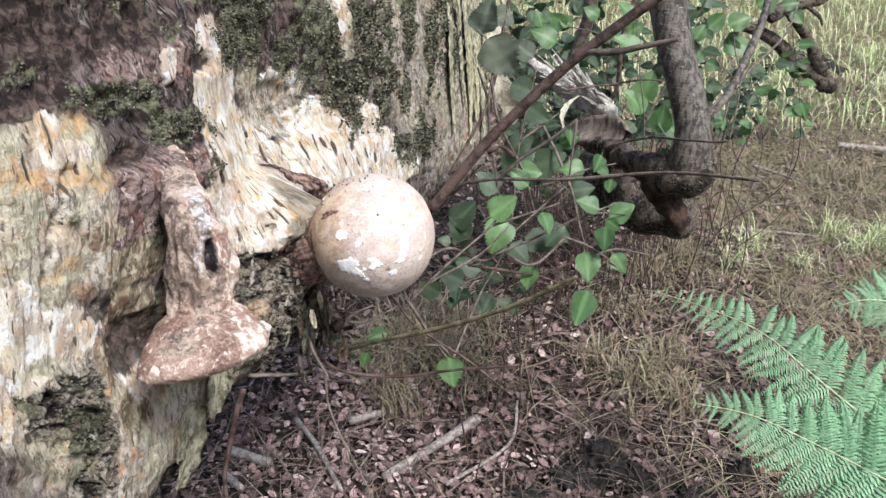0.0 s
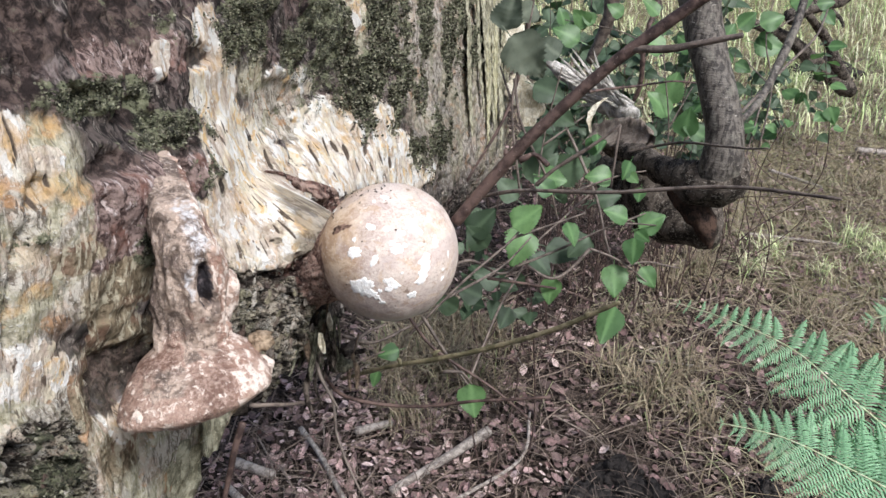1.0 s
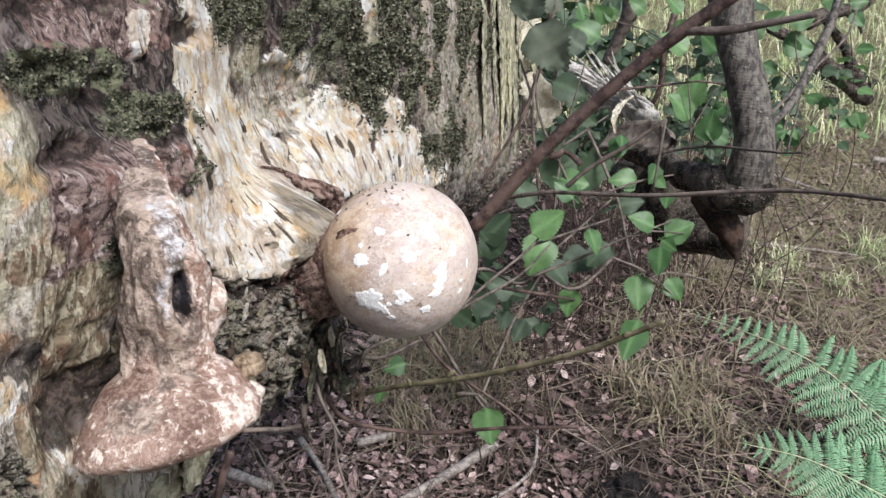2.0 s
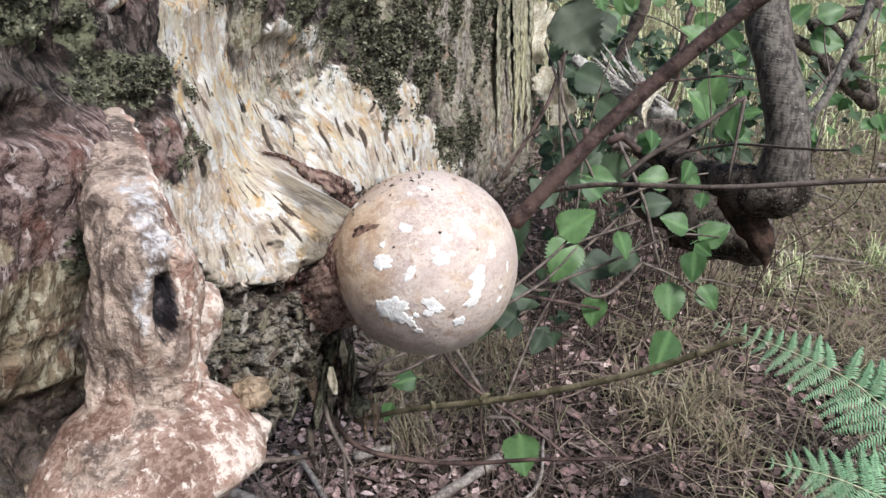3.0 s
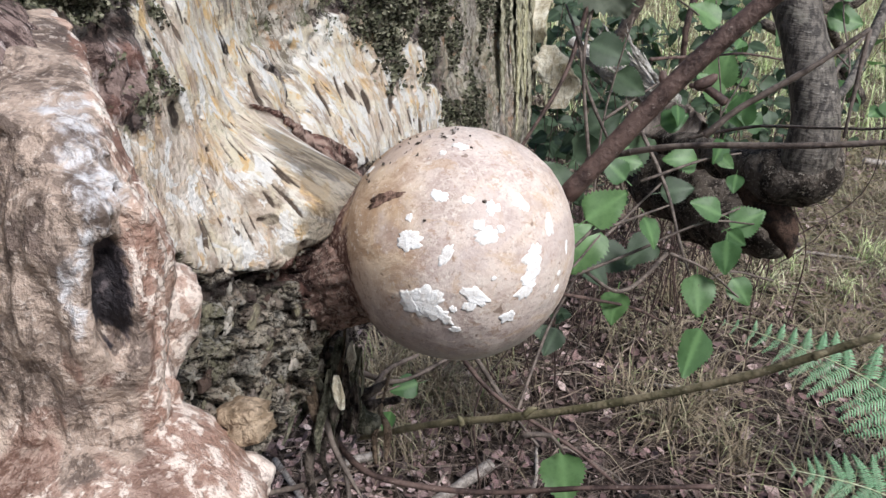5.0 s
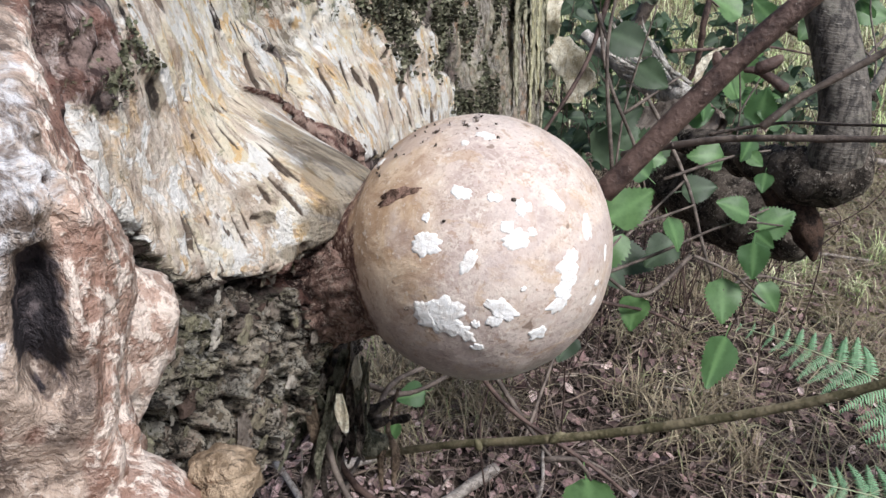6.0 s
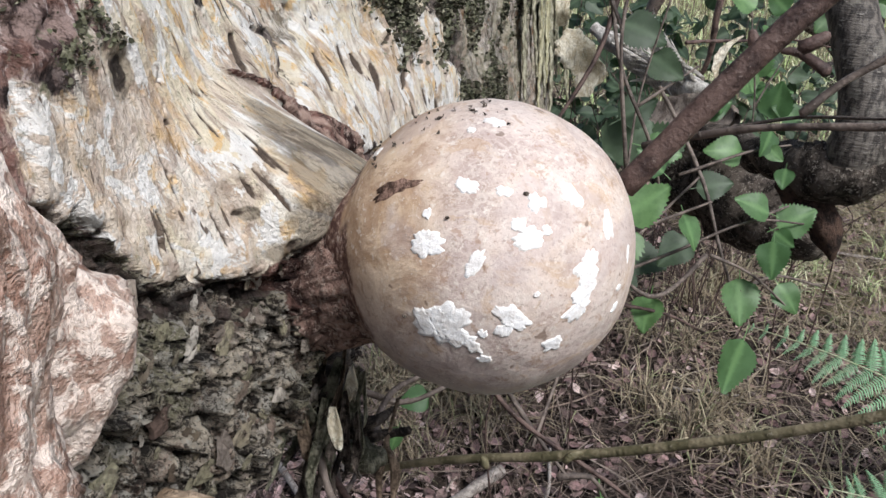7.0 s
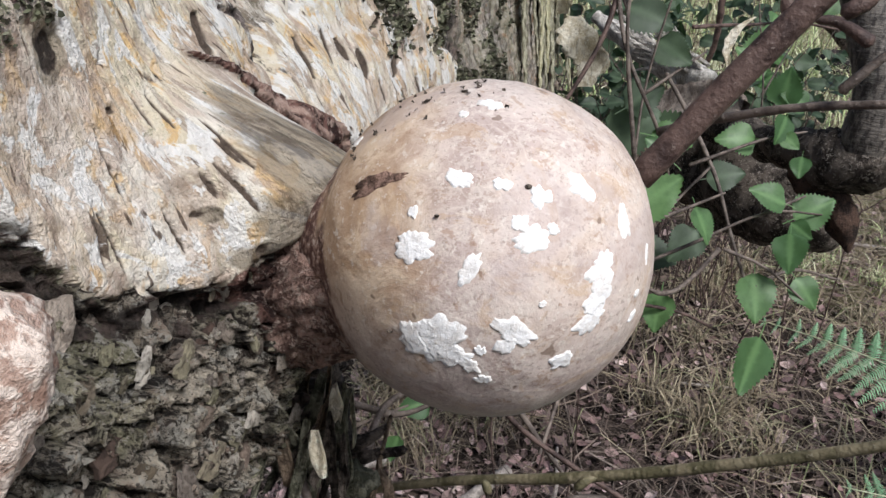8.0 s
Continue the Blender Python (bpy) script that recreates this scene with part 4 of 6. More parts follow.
    SKIN.update(at=v[:-2][dense], out=np.stack((nx, 0 * nx, nz), 1)[dense], **{q: w[dense] for q, w in k.items()})
    return mesh_of("trunk", v, f, M_LOG, True, at)


fallen_birch = thing("fallen_birch", "fallen rotting birch trunk with peeling cream and grey bark", "tree", at=(TRUNK.translation.x - 0.6, TRUNK.translation.y - 1.2, 0))
_inv = Matrix.Translation(-fallen_birch.location)
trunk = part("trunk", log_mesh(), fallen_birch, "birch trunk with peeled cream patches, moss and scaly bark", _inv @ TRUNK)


def grow(name, points, radii, mat, label="", parent=None, **kw):
    """A stem of the fallen birch, in world places."""
    v, f = tube(points, radii, **kw)
    base = parent or fallen_birch
    off = np.array(fallen_birch.location)
    return part(name, mesh_of(name, v - off, f, mat), base, label)


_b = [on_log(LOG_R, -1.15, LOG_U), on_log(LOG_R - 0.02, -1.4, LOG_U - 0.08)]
_e = Vector((_b[1].x - 0.1, _b[1].y - 0.16, -0.15))
grow("stump", [_b[0], _b[1], _e + Vector((0.02, 0.05, 0.8)), _e], [0.19, 0.21, 0.22, 0.29], M_ROT, "standing rotten stump that the trunk broke from", sides=26, step=0.05, rough=0.25, freq=12, seed=4)

# ---- the ball-shaped bracket fungus ----
BALL_C, BALL_R = Vector((-0.0537, 0.5852, 0.9562)), 0.0477


def ball_mesh():
    v, f = ball(6)
    out = np.array(TURN3 @ Vector((1, 0, 0)))
    h = v @ out
    x, y, z = v[:, 0], v[:, 1], v[:, 2]
    w = v.copy()
    w[:, 2] = np.where(z < -0.8, -0.8 + (z + 0.8) * 0.7, z)
    rr = 1 + 0.018 * fbm(v * 2.2, 3, 41) + 0.0035 * fbm(v * 14, 3, 42)
    w *= rr[:, None]
    neck = smooth(-0.8, -1.0, h)
    w -= out * (0.16 * neck)[:, None]
    collar = smooth(-0.68, -0.86, h + 0.12 * fbm(v * 7, 4, 47) - 0.14 * smooth(0.2, -0.6, z))
    tan_ = smooth(0.2, -0.55, h + 0.25 * fbm(v * 3, 3, 43)) * smooth(-0.6, 0.4, z)
    rim = smooth(-0.35, -0.95, z + 0.03 * fbm(v * 5, 3, 44))
    return mesh_of("cap", w * BALL_R, f, M_BALL, True, {"collar": collar, "tan": tan_, "rim": rim})


fungus = thing("bracket_fungus", "round pale birch polypore with white flaking patches on trunk", "fungus", at=BALL_C)
cap = part("cap", ball_mesh(), fungus, "smooth beige-mauve ball-shaped cap")
FLAKES = [(0.5324, -0.798, 0.2824, 0.0043, 1.2, 1.3), (0.5285, -0.8344, 0.1564, 0.0034, 1.2, 1.2), (0.5145, -0.8567, 0.0368, 0.0046, 1.15, 1), (-0.283, -0.956, -0.077, 0.0066, 1.2, 0.6), (-0.1867, -0.9705, -0.1528, 0.0037, 1.2, 0.3), (-0.3893, -0.9173, -0.084, 0.0034, 1.3, 2.4), (0.0877, -0.9961, 0.0107, 0.0043, 1.35, 2.8), (0.3715, -0.9045, -0.2093, 0.0032, 1.1, 0.7), (0.1649, -0.8702, 0.4643, 0.0037, 1.1, 0.6), (0.1079, -0.8392, 0.5331, 0.002, 1, 0), (0.2777, -0.818, 0.5037, 0.0014, 1, 0), (0.43, -0.6347, 0.6421, 0.0034, 1.3, 2.5), (0.2118, -0.7428, 0.6351, 0.0026, 1, 0), (-0.1337, -0.9329, 0.3345, 0.0029, 1.3, 1.3)]
FLAKES += [(-0.33, -0.94, -0.015, 0.0026, 1.1, 0.4), (-0.235, -0.962, -0.14, 0.0036, 1.3, 0.2), (-0.12, -0.985, -0.19, 0.0026, 1.2, 2.6), (0.06, -0.99, -0.06, 0.0024, 1.2, 0.9), (0.56, -0.79, 0.22, 0.0022, 1.2, 1.4), (0.5, -0.86, 0.1, 0.0024, 1.2, 0.2), (-0.4174, -0.8213, 0.3888, 0.004, 1.2, 0.3), (0.6765, -0.5893, 0.4417, 0.0029, 1.4, 1.5), (-0.1915, -0.6851, 0.7028, 0.0026, 1.3, 3), (0.0157, -0.7231, 0.6905, 0.0019, 1.2, 0.3), (-0.0359, -0.9538, -0.2981, 0.0019, 1, 0), (-0.4162, -0.7325, 0.5387, 0.0013, 1, 0), (-0.022, -0.2837, 0.9586, 0.0024, 1.3, 0), (-0.1696, -0.3428, 0.924, 0.0013, 1, 0), (0.2342, -0.9589, 0.1605, 0.0009, 1, 0), (0.857, -0.4712, 0.2086, 0.0014, 1.6, 1.5), (0.7774, -0.6271, 0.048, 0.001, 1, 0), (0.7739, -0.6266, -0.0922, 0.0014, 1.3, 1.2), (-0.0611, -0.993, -0.1012, 0.0014, 1, 0), (-0.7586, -0.0266, 0.6511, 0.002, 1.3, 1)]


def flake_mesh(way, size, stretch, turn, seed):
    """A thin ragged scab that follows the cap."""
    n_ = Vector(way).normalized()
    t1 = n_.cross(Vector((0.2, 0.1, 1))).normalized()
    t2 = n_.cross(t1)
    rings, sides = 5, 72
    a = np.arange(sides) / sides * 2 * math.pi
    edge = 1.12 + 0.65 * fbm(np.stack((np.cos(a) * 1.6, np.sin(a) * 1.6, 0 * a + seed), 1), 2, seed) + 0.38 * fbm(np.stack((np.cos(a) * 3.4, np.sin(a) * 3.4, 0 * a + seed), 1), 2, seed + 3, 0.5)
    edge = np.maximum(edge, 0.35)
    v = []
    for k in range(rings + 1):
        x, y = k / rings * edge * np.cos(a) * size * stretch, k / rings * edge * np.sin(a) * size / stretch
        x, y = x * math.cos(turn) - y * math.sin(turn), x * math.sin(turn) + y * math.cos(turn)
        d = np.array(n_) + np.outer(x / BALL_R, t1) + np.outer(y / BALL_R, t2)
        d /= np.linalg.norm(d, axis=1)[:, None]
        rr = 1 + 0.018 * fbm(d * 2.2, 3, 41) + 0.0035 * fbm(d * 14, 3, 42)
        w = d.copy()
        w[:, 2] = np.where(d[:, 2] < -0.8, -0.8 + (d[:, 2] + 0.8) * 0.7, d[:, 2])
        v.append(w * (rr * BALL_R)[:, None] + d * (0.00035 if k < rings else -0.0006))
    v = np.vstack(v)
    f = grid_faces(rings + 1, sides, True)
    return mesh_of("white_flake", v, f, M_FLAKE, True)


for _k, (_x, _y, _z, _s, _st, _tu) in enumerate(FLAKES):
    part("white_flake", flake_mesh((_x, _y, _z), _s, _st, _tu, 20 + _k), fungus, "white papery flake" if _k == 0 else "")


# ---- the old bracket with its long neck ----
def lump(stations, sides, mat, name, seed, rough=0.05, attrs=None, turn=0.0, skew=0.0, step=0.002, dent=0.0):
    """A closed body lofted through rings: centre, half depth and half width on the trunk's axes, turned about the third."""
    st = spline(stations, step)
    n = len(st)
    a = np.arange(sides) / sides * 2 * math.pi
    v = []
    for q in st:
        c, ra, rb = q[:3], q[3], q[4]
        x, y = ra * np.cos(a) * (1 + 0.12 * np.sin(a)), rb * np.sin(a)
        v.append(np.stack((c[0] + x * math.cos(turn) - y * math.sin(turn), c[1] + x * math.sin(turn) + y * math.cos(turn), c[2] + skew * y), 1))
    v = np.vstack(v)
    c = np.repeat(st[:, :3], sides, 0)
    v = c + (v - c) * (1 + rough * (0.7 * fbm(v * 55, 5, seed, 0.6) + 0.8 * fbm(v * np.array((95, 95, 26)), 4, seed + 9, 0.6)))[:, None]
    v[:, 2] += 0.0035 * fbm(v * 55, 3, seed + 5)
    if dent:
        away = v - c
        away[:, 2] = 0
        pull = attrs(v)["hole"] * dent
        v -= away / np.linalg.norm(away, axis=1)[:, None] * pull[:, None]
    f = grid_faces(n, sides, True)
    k = len(v)
    v = np.vstack((v, st[0, :3], st[-1, :3]))
    f += [(k, (j + 1) % sides, j) for j in range(sides)] + [(k + 1, (n - 1) * sides + j, (n - 1) * sides + (j + 1) % sides) for j in range(sides)]
    at = attrs(v) if attrs else None
    return mesh_of(name, v, f, mat, True, at)


def old_attrs(v):
    w = 0.717 * v[:, 0] + 0.697 * v[:, 1] - 0.1005
    z = v[:, 2]
    wob = fbm(v * 90, 4, 9, 0.65)
    hole = 1 - smooth(0.6, 1.15, np.hypot((w - 0.0042 - 0.12 * (z + 0.103)) / 0.0042, (z + 0.105) / 0.0125) + 0.9 * wob)
    bloom = np.maximum(1 - smooth(0.3, 1.5, np.hypot((w - 0.0016 - 0.06 * (z + 0.09)) / 0.006, (z + 0.082) / 0.024) + 0.7 * wob), 0.9 * (1 - smooth(0.4, 1.3, np.hypot((w + 0.0035) / 0.0032, (z + 0.106) / 0.011) + 0.6 * wob)))
    speck = smooth(0.005, 0.01, w + 0.004 * wob) * smooth(-0.085, -0.1, z)
    front = v[:, 1] < 0.418
    # right side: cream mottling on the neck, painted highlight on the hood
    cream = smooth(0.003, 0.013, w + 0.006 * wob)
    return {"cream": cream, "hole": hole * front, "bloom": bloom * front * (1 - hole), "wash": smooth(-0.15, -0.13, z + 0.04 * fbm(v * 70, 4, 8, 0.65)) * (1 - 0.85 * speck)}


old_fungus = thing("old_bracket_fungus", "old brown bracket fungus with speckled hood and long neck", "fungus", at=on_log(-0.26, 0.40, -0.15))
_oi = Matrix.Translation(-old_fungus.location) @ TRUNK
NECK = [(-0.300, 0.447, -0.050, 0.004, 0.012), (-0.284, 0.435, -0.060, 0.012, 0.0128), (-0.267, 0.417, -0.076, 0.018, 0.0122), (-0.258, 0.410, -0.090, 0.022, 0.0138), (-0.257, 0.411, -0.104, 0.022, 0.0162), (-0.262, 0.415, -0.126, 0.021, 0.0165), (-0.264, 0.416, -0.145, 0.02, 0.0195)]
HOOD = [(-0.264, 0.412, -0.136, 0.012, 0.014), (-0.262, 0.408, -0.142, 0.019, 0.023), (-0.258, 0.403, -0.149, 0.0245, 0.031), (-0.255, 0.399, -0.157, 0.0275, 0.0362), (-0.2545, 0.398, -0.163, 0.0278, 0.0375), (-0.256, 0.398, -0.168, 0.023, 0.032), (-0.259, 0.4, -0.171, 0.014, 0.02)]
part("neck", lump(NECK, 130, M_OLD, "neck", 51, 0.42, old_attrs, -0.8, step=0.0012, dent=0.009), old_fungus, "lumpy mauve-white neck with a dark hollow", _oi)
part("hood", lump(HOOD, 72, M_OLD, "hood", 52, 0.08, old_attrs, -0.67, 0.12), old_fungus, "brown hood speckled with cream", _oi)
FLANGE = [(-0.294, 0.438, -0.086, 0.006, 0.005), (-0.291, 0.447, -0.102, 0.017, 0.012), (-0.290, 0.458, -0.120, 0.0195, 0.021), (-0.290, 0.464, -0.137, 0.020, 0.026), (-0.293, 0.458, -0.153, 0.017, 0.025), (-0.296, 0.450, -0.166, 0.009, 0.014)]
part("flange", lump(FLANGE, 90, M_OLD, "flange", 58, 0.45, old_attrs, 0.0), old_fungus, "pinkish cream skin spreading on bark", _oi)
_v, _f = ball(4)
_v = np.sign(_v) * np.abs(_v) ** 0.7 * np.array((0.0062, 0.006, 0.0048)) * (1 + 0.3 * fbm(_v * 2.2, 4, 90))[:, None]
_v -= 0.0016 * np.exp(-((_v[:, 2] - 0.3 * _v[:, 0] - 0.001) / 0.0006) ** 2)[:, None] * _v / 0.006
part("knob", mesh_of("knob", _v, _f, M_CHIP), old_fungus, "angular tan chip with a crack", _oi @ Matrix.Translation((-0.2335, 0.4285, -0.1455)))
_v, _f = ball(4)
_v = _v * np.array((0.0078, 0.0072, 0.0062)) * (1 + 0.22 * fbm(_v * 1.8, 4, 92))[:, None]
_one = np.ones(len(_v))
part("lobe", mesh_of("lobe", _v, _f, M_OLD, True, {"cream": 2.2 * _one, "hole": 0 * _one, "bloom": 0 * _one, "wash": 0 * _one}), old_fungus, "whitish rounded end of the hood", _oi @ Matrix.Translation((-0.2335, 0.4235, -0.1575)))

# ---- collar and torn flap between ball and trunk ----
def collar_mesh():
    st = spline([(-0.302, 0.612, -0.166, 0.034, 0.030), (-0.29, 0.606, -0.161, 0.030, 0.0275), (-0.278, 0.601, -0.155, 0.0275, 0.0265), (-0.266, 0.598, -0.150, 0.0275, 0.0285), (-0.256, 0.596, -0.1465, 0.029, 0.0315), (-0.248, 0.595, -0.1445, 0.032, 0.0345)], 0.0012)
    n, cols = len(st), 150
    a = np.arange(cols) / cols * 2 * math.pi
    v = np.vstack([np.stack((q[0] + 0 * a, q[1] + q[4] * np.cos(a), q[2] + q[3] * np.sin(a)), 1) for q in st])
    c = np.repeat(st[:, :3], cols, 0)
    fade = 1 - smooth(-0.264, -0.247, v[:, 0])
    ang = np.tile(a, n)
    cord = np.stack((np.cos(ang) * 9, np.sin(ang) * 9, v[:, 0] * 45), 1)
    k = (0.12 * fbm(v * 75, 4, 33, 0.65) + 0.13 * fbm(cord, 4, 34, 0.7)) * (0.15 + 0.85 * fade) - 0.03 * smooth(-0.252, -0.246, v[:, 0])
    v = c + (v - c) * (1 + k)[:, None]
    v[:, 0] += 0.002 * fade * fbm(v * 110, 3, 35)
    return mesh_of("collar", v, grid_faces(n, cols, True), M_COLLAR, True, {"pale": 1 - fade + 0.3 * fbm(cord * 2, 3, 36)})


fi = Matrix.Translation(-fungus.location) @ TRUNK
part("collar", collar_mesh(), fungus, "dark red-brown fibrous collar", fi)


# dirt specks and a scar on the cap
_sc = flake_mesh((-0.6129, -0.5162, 0.5983), 0.0042, 2.1, 0.72, 311)
_sc.materials.clear()
_sc.materials.append(M_SCAR)
part("scar", _sc, fungus, "dark brown scar")


def debris_mesh(seed):
    rng = np.random.RandomState(seed)
    V, Fc = [], []
    for _ in range(46):
        a = rng.uniform(-0.1, 1.0)
        d = Vector((-0.72 + 0.75 * a + rng.normal(0, 0.05), -0.08 + rng.normal(0, 0.16), 0.7 + 0.3 * math.sin(a * 2.2))).normalized()
        r = rng.uniform(0.0003, 0.0012)
        k = len(V)
        V += [d * (BALL_R * 1.005) + Vector(rng.normal(0, 1, 3)).normalized() * r for _ in range(6)]
        Fc += [(k, k + 1, k + 2), (k, k + 2, k + 3), (k + 3, k + 4, k + 5), (k, k + 4, k + 2), (k + 1, k + 5, k + 3)]
    return mesh_of("debris", V, Fc, M_ROT, False)


part("debris", debris_mesh(6), fungus, "dark crumbs of bark on top")
for _w, _r in (((0.15, -0.72, 0.68), 0.0007), ((-0.52, -0.85, -0.08), 0.0006), ((-0.3, -0.8, 0.55), 0.0005)):
    _v, _f = ball(1)
    _v = _v * np.array((_r * 1.4, _r, _r)) + np.array(Vector(_w).normalized()) * BALL_R * 1.004
    part("speck", mesh_of("speck", _v, _f, M_ROT), fungus)


# ---- loose scales of bark round the root of the ball ----
def scale_mesh(seed):
    rng = np.random.RandomState(seed)
    n = 11
    a = np.sort(rng.uniform(0, 6.283, n))
    r = rng.uniform(0.65, 1.1, n)
    rim = np.stack((np.cos(a) * r, np.sin(a) * r * 0.8, rng.uniform(-0.05, 0.2, n)), 1)
    mid = rim * 0.55 + np.array((0, 0, 0.16)) + rng.normal(0, 0.11, (n, 3))
    v = np.vstack((mid, rim, rim * 1.02 - np.array((0, 0, 0.5)), [(0, 0, 0.16)]))
    f = [(3 * n, i, (i + 1) % n) for i in range(n)]
    for k in (0, 1):
        f += [(k * n + i, (k + 1) * n + i, (k + 1) * n + (i + 1) % n, k * n + (i + 1) % n) for i in range(n)]
    return mesh_of("bark_scale", v, f, M_PLATE, False)


SCALES = [scale_mesh(300 + i) for i in range(10)]
_rng = np.random.RandomState(31)
_w = SKIN["scaly"] * (SKIN["at"][:, 1] < 0.75)
_pick = _rng.choice(len(_w), 290, p=_w / _w.sum())
for _i in _pick:
    _c, _o = Vector(SKIN["at"][_i]), Vector(SKIN["out"][_i])
    _o = (_o + Vector(_rng.normal(0, 0.15, 3))).normalized()
    _x = _o.cross(Vector((0.1, 0.2, 1))).normalized()
    _m = Matrix((_x, _o.cross(_x), _o)).transposed().to_4x4()
    _s = 0.002 + 0.006 * _rng.rand() ** 1.8
    part("bark_scale", SCALES[_rng.randint(10)], trunk, "", Matrix.Translation(_c - _o * 0.0006) @ _m @ Matrix.Rotation(_rng.uniform(0, 6.28), 4, "Z") @ Matrix.Diagonal((_s * _rng.uniform(0.8, 1.3), _s, _s * 0.45, 1)))


# ---- moss cushions ----
def moss_mesh(count, seed):
    rng = np.random.RandomState(seed)
    w = SKIN["moss"] ** 2 * (SKIN["at"][:, 1] < 1.25)
    pick = rng.choice(len(w), count, p=w / w.sum())
    c, o = SKIN["at"][pick], SKIN["out"][pick]
    V, Fc = [], []
    for i in range(count):
        d = o[i] + rng.normal(0, 0.55, 3)
        d /= np.linalg.norm(d)
        sd = np.cross(d, rng.normal(0, 1, 3))
        sd /= np.linalg.norm(sd)
        ln = rng.uniform(0.0006, 0.0018) * (1 + 1.0 * (c[i][1] > 0.75))
        k = len(V)
        V += [c[i] - sd * ln * 0.35, c[i] + sd * ln * 0.35, c[i] + d * ln * 0.6 + sd * ln * 0.45, c[i] + d * ln, c[i] + d * ln * 0.6 - sd * ln * 0.45]
        Fc += [(k, k + 1, k + 2, k + 4), (k + 4, k + 2, k + 3)]
    return mesh_of("moss", V, Fc, M_MOSS, False)


moss = part("moss", moss_mesh(42000, 8), None, "", TRUNK)
tagged(moss, "dark green-grey moss tufts clinging to the bark", "moss", kind="stuff")

# ---- stems that grow from the fallen birch ----
BASE_OFF = fallen_birch.location
shoot = grow("shoot", [(0.2991, 1.2516, 1.1271), (0.3194, 1.2169, 1.0105), (0.332, 1.1975, 0.9591), (0.3438, 1.1783, 0.9154), (0.3543, 1.1619, 0.8748), (0.3574, 1.1525, 0.8442), (0.3545, 1.1471, 0.8134), (0.352, 1.152, 0.788)], [0.034, 0.027, 0.0255, 0.0245, 0.025, 0.0265, 0.029, 0.027], M_SHOOT, "young grey-brown stem with pale flecks", sides=20, step=0.012, rough=0.1, seed=61, freq=26)
limb = grow("limb", [(0.2695, 1.528, 0.7129), (0.2929, 1.4272, 0.7344), (0.3019, 1.3057, 0.7591), (0.3168, 1.213, 0.7742), (0.342, 1.1623, 0.7844), (0.3692, 1.1471, 0.7989), (0.3897, 1.1561, 0.8173)], [0.014, 0.018, 0.019, 0.022, 0.033, 0.03, 0.012], M_ROT, "knobbly rotten limb", sides=24, step=0.006, rough=0.42, seed=62, freq=55)
hang = grow("broken_root", [(0.3144, 1.1998, 0.77), (0.329, 1.1773, 0.7468), (0.3447, 1.1634, 0.7296), (0.3518, 1.1495, 0.7126), (0.356, 1.1403, 0.6936)], [0.016, 0.018, 0.018, 0.014, 0.004], M_ROOT, "broken reddish root end", sides=22, step=0.005, rough=0.5, seed=63, freq=60)
torn = grow("torn_wood", [(0.1822, 1.7333, 0.8146), (0.2578, 1.6685, 0.7729), (0.2945, 1.6073, 0.7615), (0.3232, 1.5515, 0.7612)], [0.01, 0.02, 0.024, 0.014], M_TORN, "bleached torn wood with splinters", sides=18, step=0.008, rough=0.6, seed=69, freq=34)
grow("rotten_mass", [(0.2921, 1.6035, 0.6396), (0.3286, 1.495, 0.6454), (0.3584, 1.3883, 0.6548), (0.3774, 1.3039, 0.664), (0.3899, 1.257, 0.6592)], [0.03, 0.055, 0.06, 0.05, 0.025], M_ROT, "dark crumbling heartwood", sides=20, step=0.01, rough=0.6, seed=72, freq=24)
branch = grow("branch", [(-0.0083, 0.6, 0.9729), (0.0261, 0.596, 1.0195), (0.0498, 0.593, 1.0474), (0.0852, 0.584, 1.0861), (0.1192, 0.5711, 1.1189), (0.1622, 0.5545, 1.1578)], [0.0042, 0.004, 0.0039, 0.0038, 0.0036, 0.0033], M_BRANCH, "smooth purple-brown branch", sides=16, step=0.006, rough=0.1, seed=64, freq=60)
for _p in [[(0.0267, 0.5984, 1.0195), (0.0249, 0.5982, 1.0236), (0.0241, 0.5994, 1.0261)], [(0.0327, 0.582, 1.025), (0.037, 0.5809, 1.0276), (0.0391, 0.5806, 1.0296)], [(0.0541, 0.6074, 1.0126), (0.0471, 0.615, 1.0168), (0.041, 0.6153, 1.0171)]]:
    grow("bud", _p, [0.0022, 0.002, 0.0012], M_BRANCH, "", branch, sides=7, step=0.004, rough=0.3, seed=75)
fork = grow("twig", [(0.0974, 0.5788, 1.0983), (0.116, 0.5658, 1.1013), (0.1326, 0.5574, 1.1069), (0.1508, 0.5443, 1.1141)], [0.0026, 0.0022, 0.002, 0.0015], M_TWIG, "", branch, sides=8, step=0.006, rough=0.15, seed=65)
twig_h = grow("twig", [(0.0074, 0.6427, 0.9737), (0.0378, 0.6124, 0.9915), (0.0887, 0.5722, 1.0071), (0.1488, 0.5256, 1.0301), (0.1882, 0.4672, 1.0473)], [0.0016, 0.0014, 0.0013, 0.0012, 0.0009], M_TWIG, "", branch, sides=8, step=0.005, rough=0.3, seed=66, freq=150)
grow("twig", [(0.0463, 0.6017, 1), (0.0582, 0.6015, 1.0118), (0.0793, 0.5933, 1.0305), (0.097, 0.5896, 1.0469)], [0.0016, 0.0014, 0.0012, 0.0009], M_TWIG, "", branch, sides=7, step=0.005, rough=0.3, seed=76, freq=150)
grow("twig", [(0.097, 0.5896, 1.0469), (0.095, 0.5857, 1.0266), (0.0933, 0.582, 1.0068)], [0.0009, 0.0008, 0.0006], M_TWIG, "", branch, sides=6, step=0.005, rough=0.3, seed=77, freq=150)
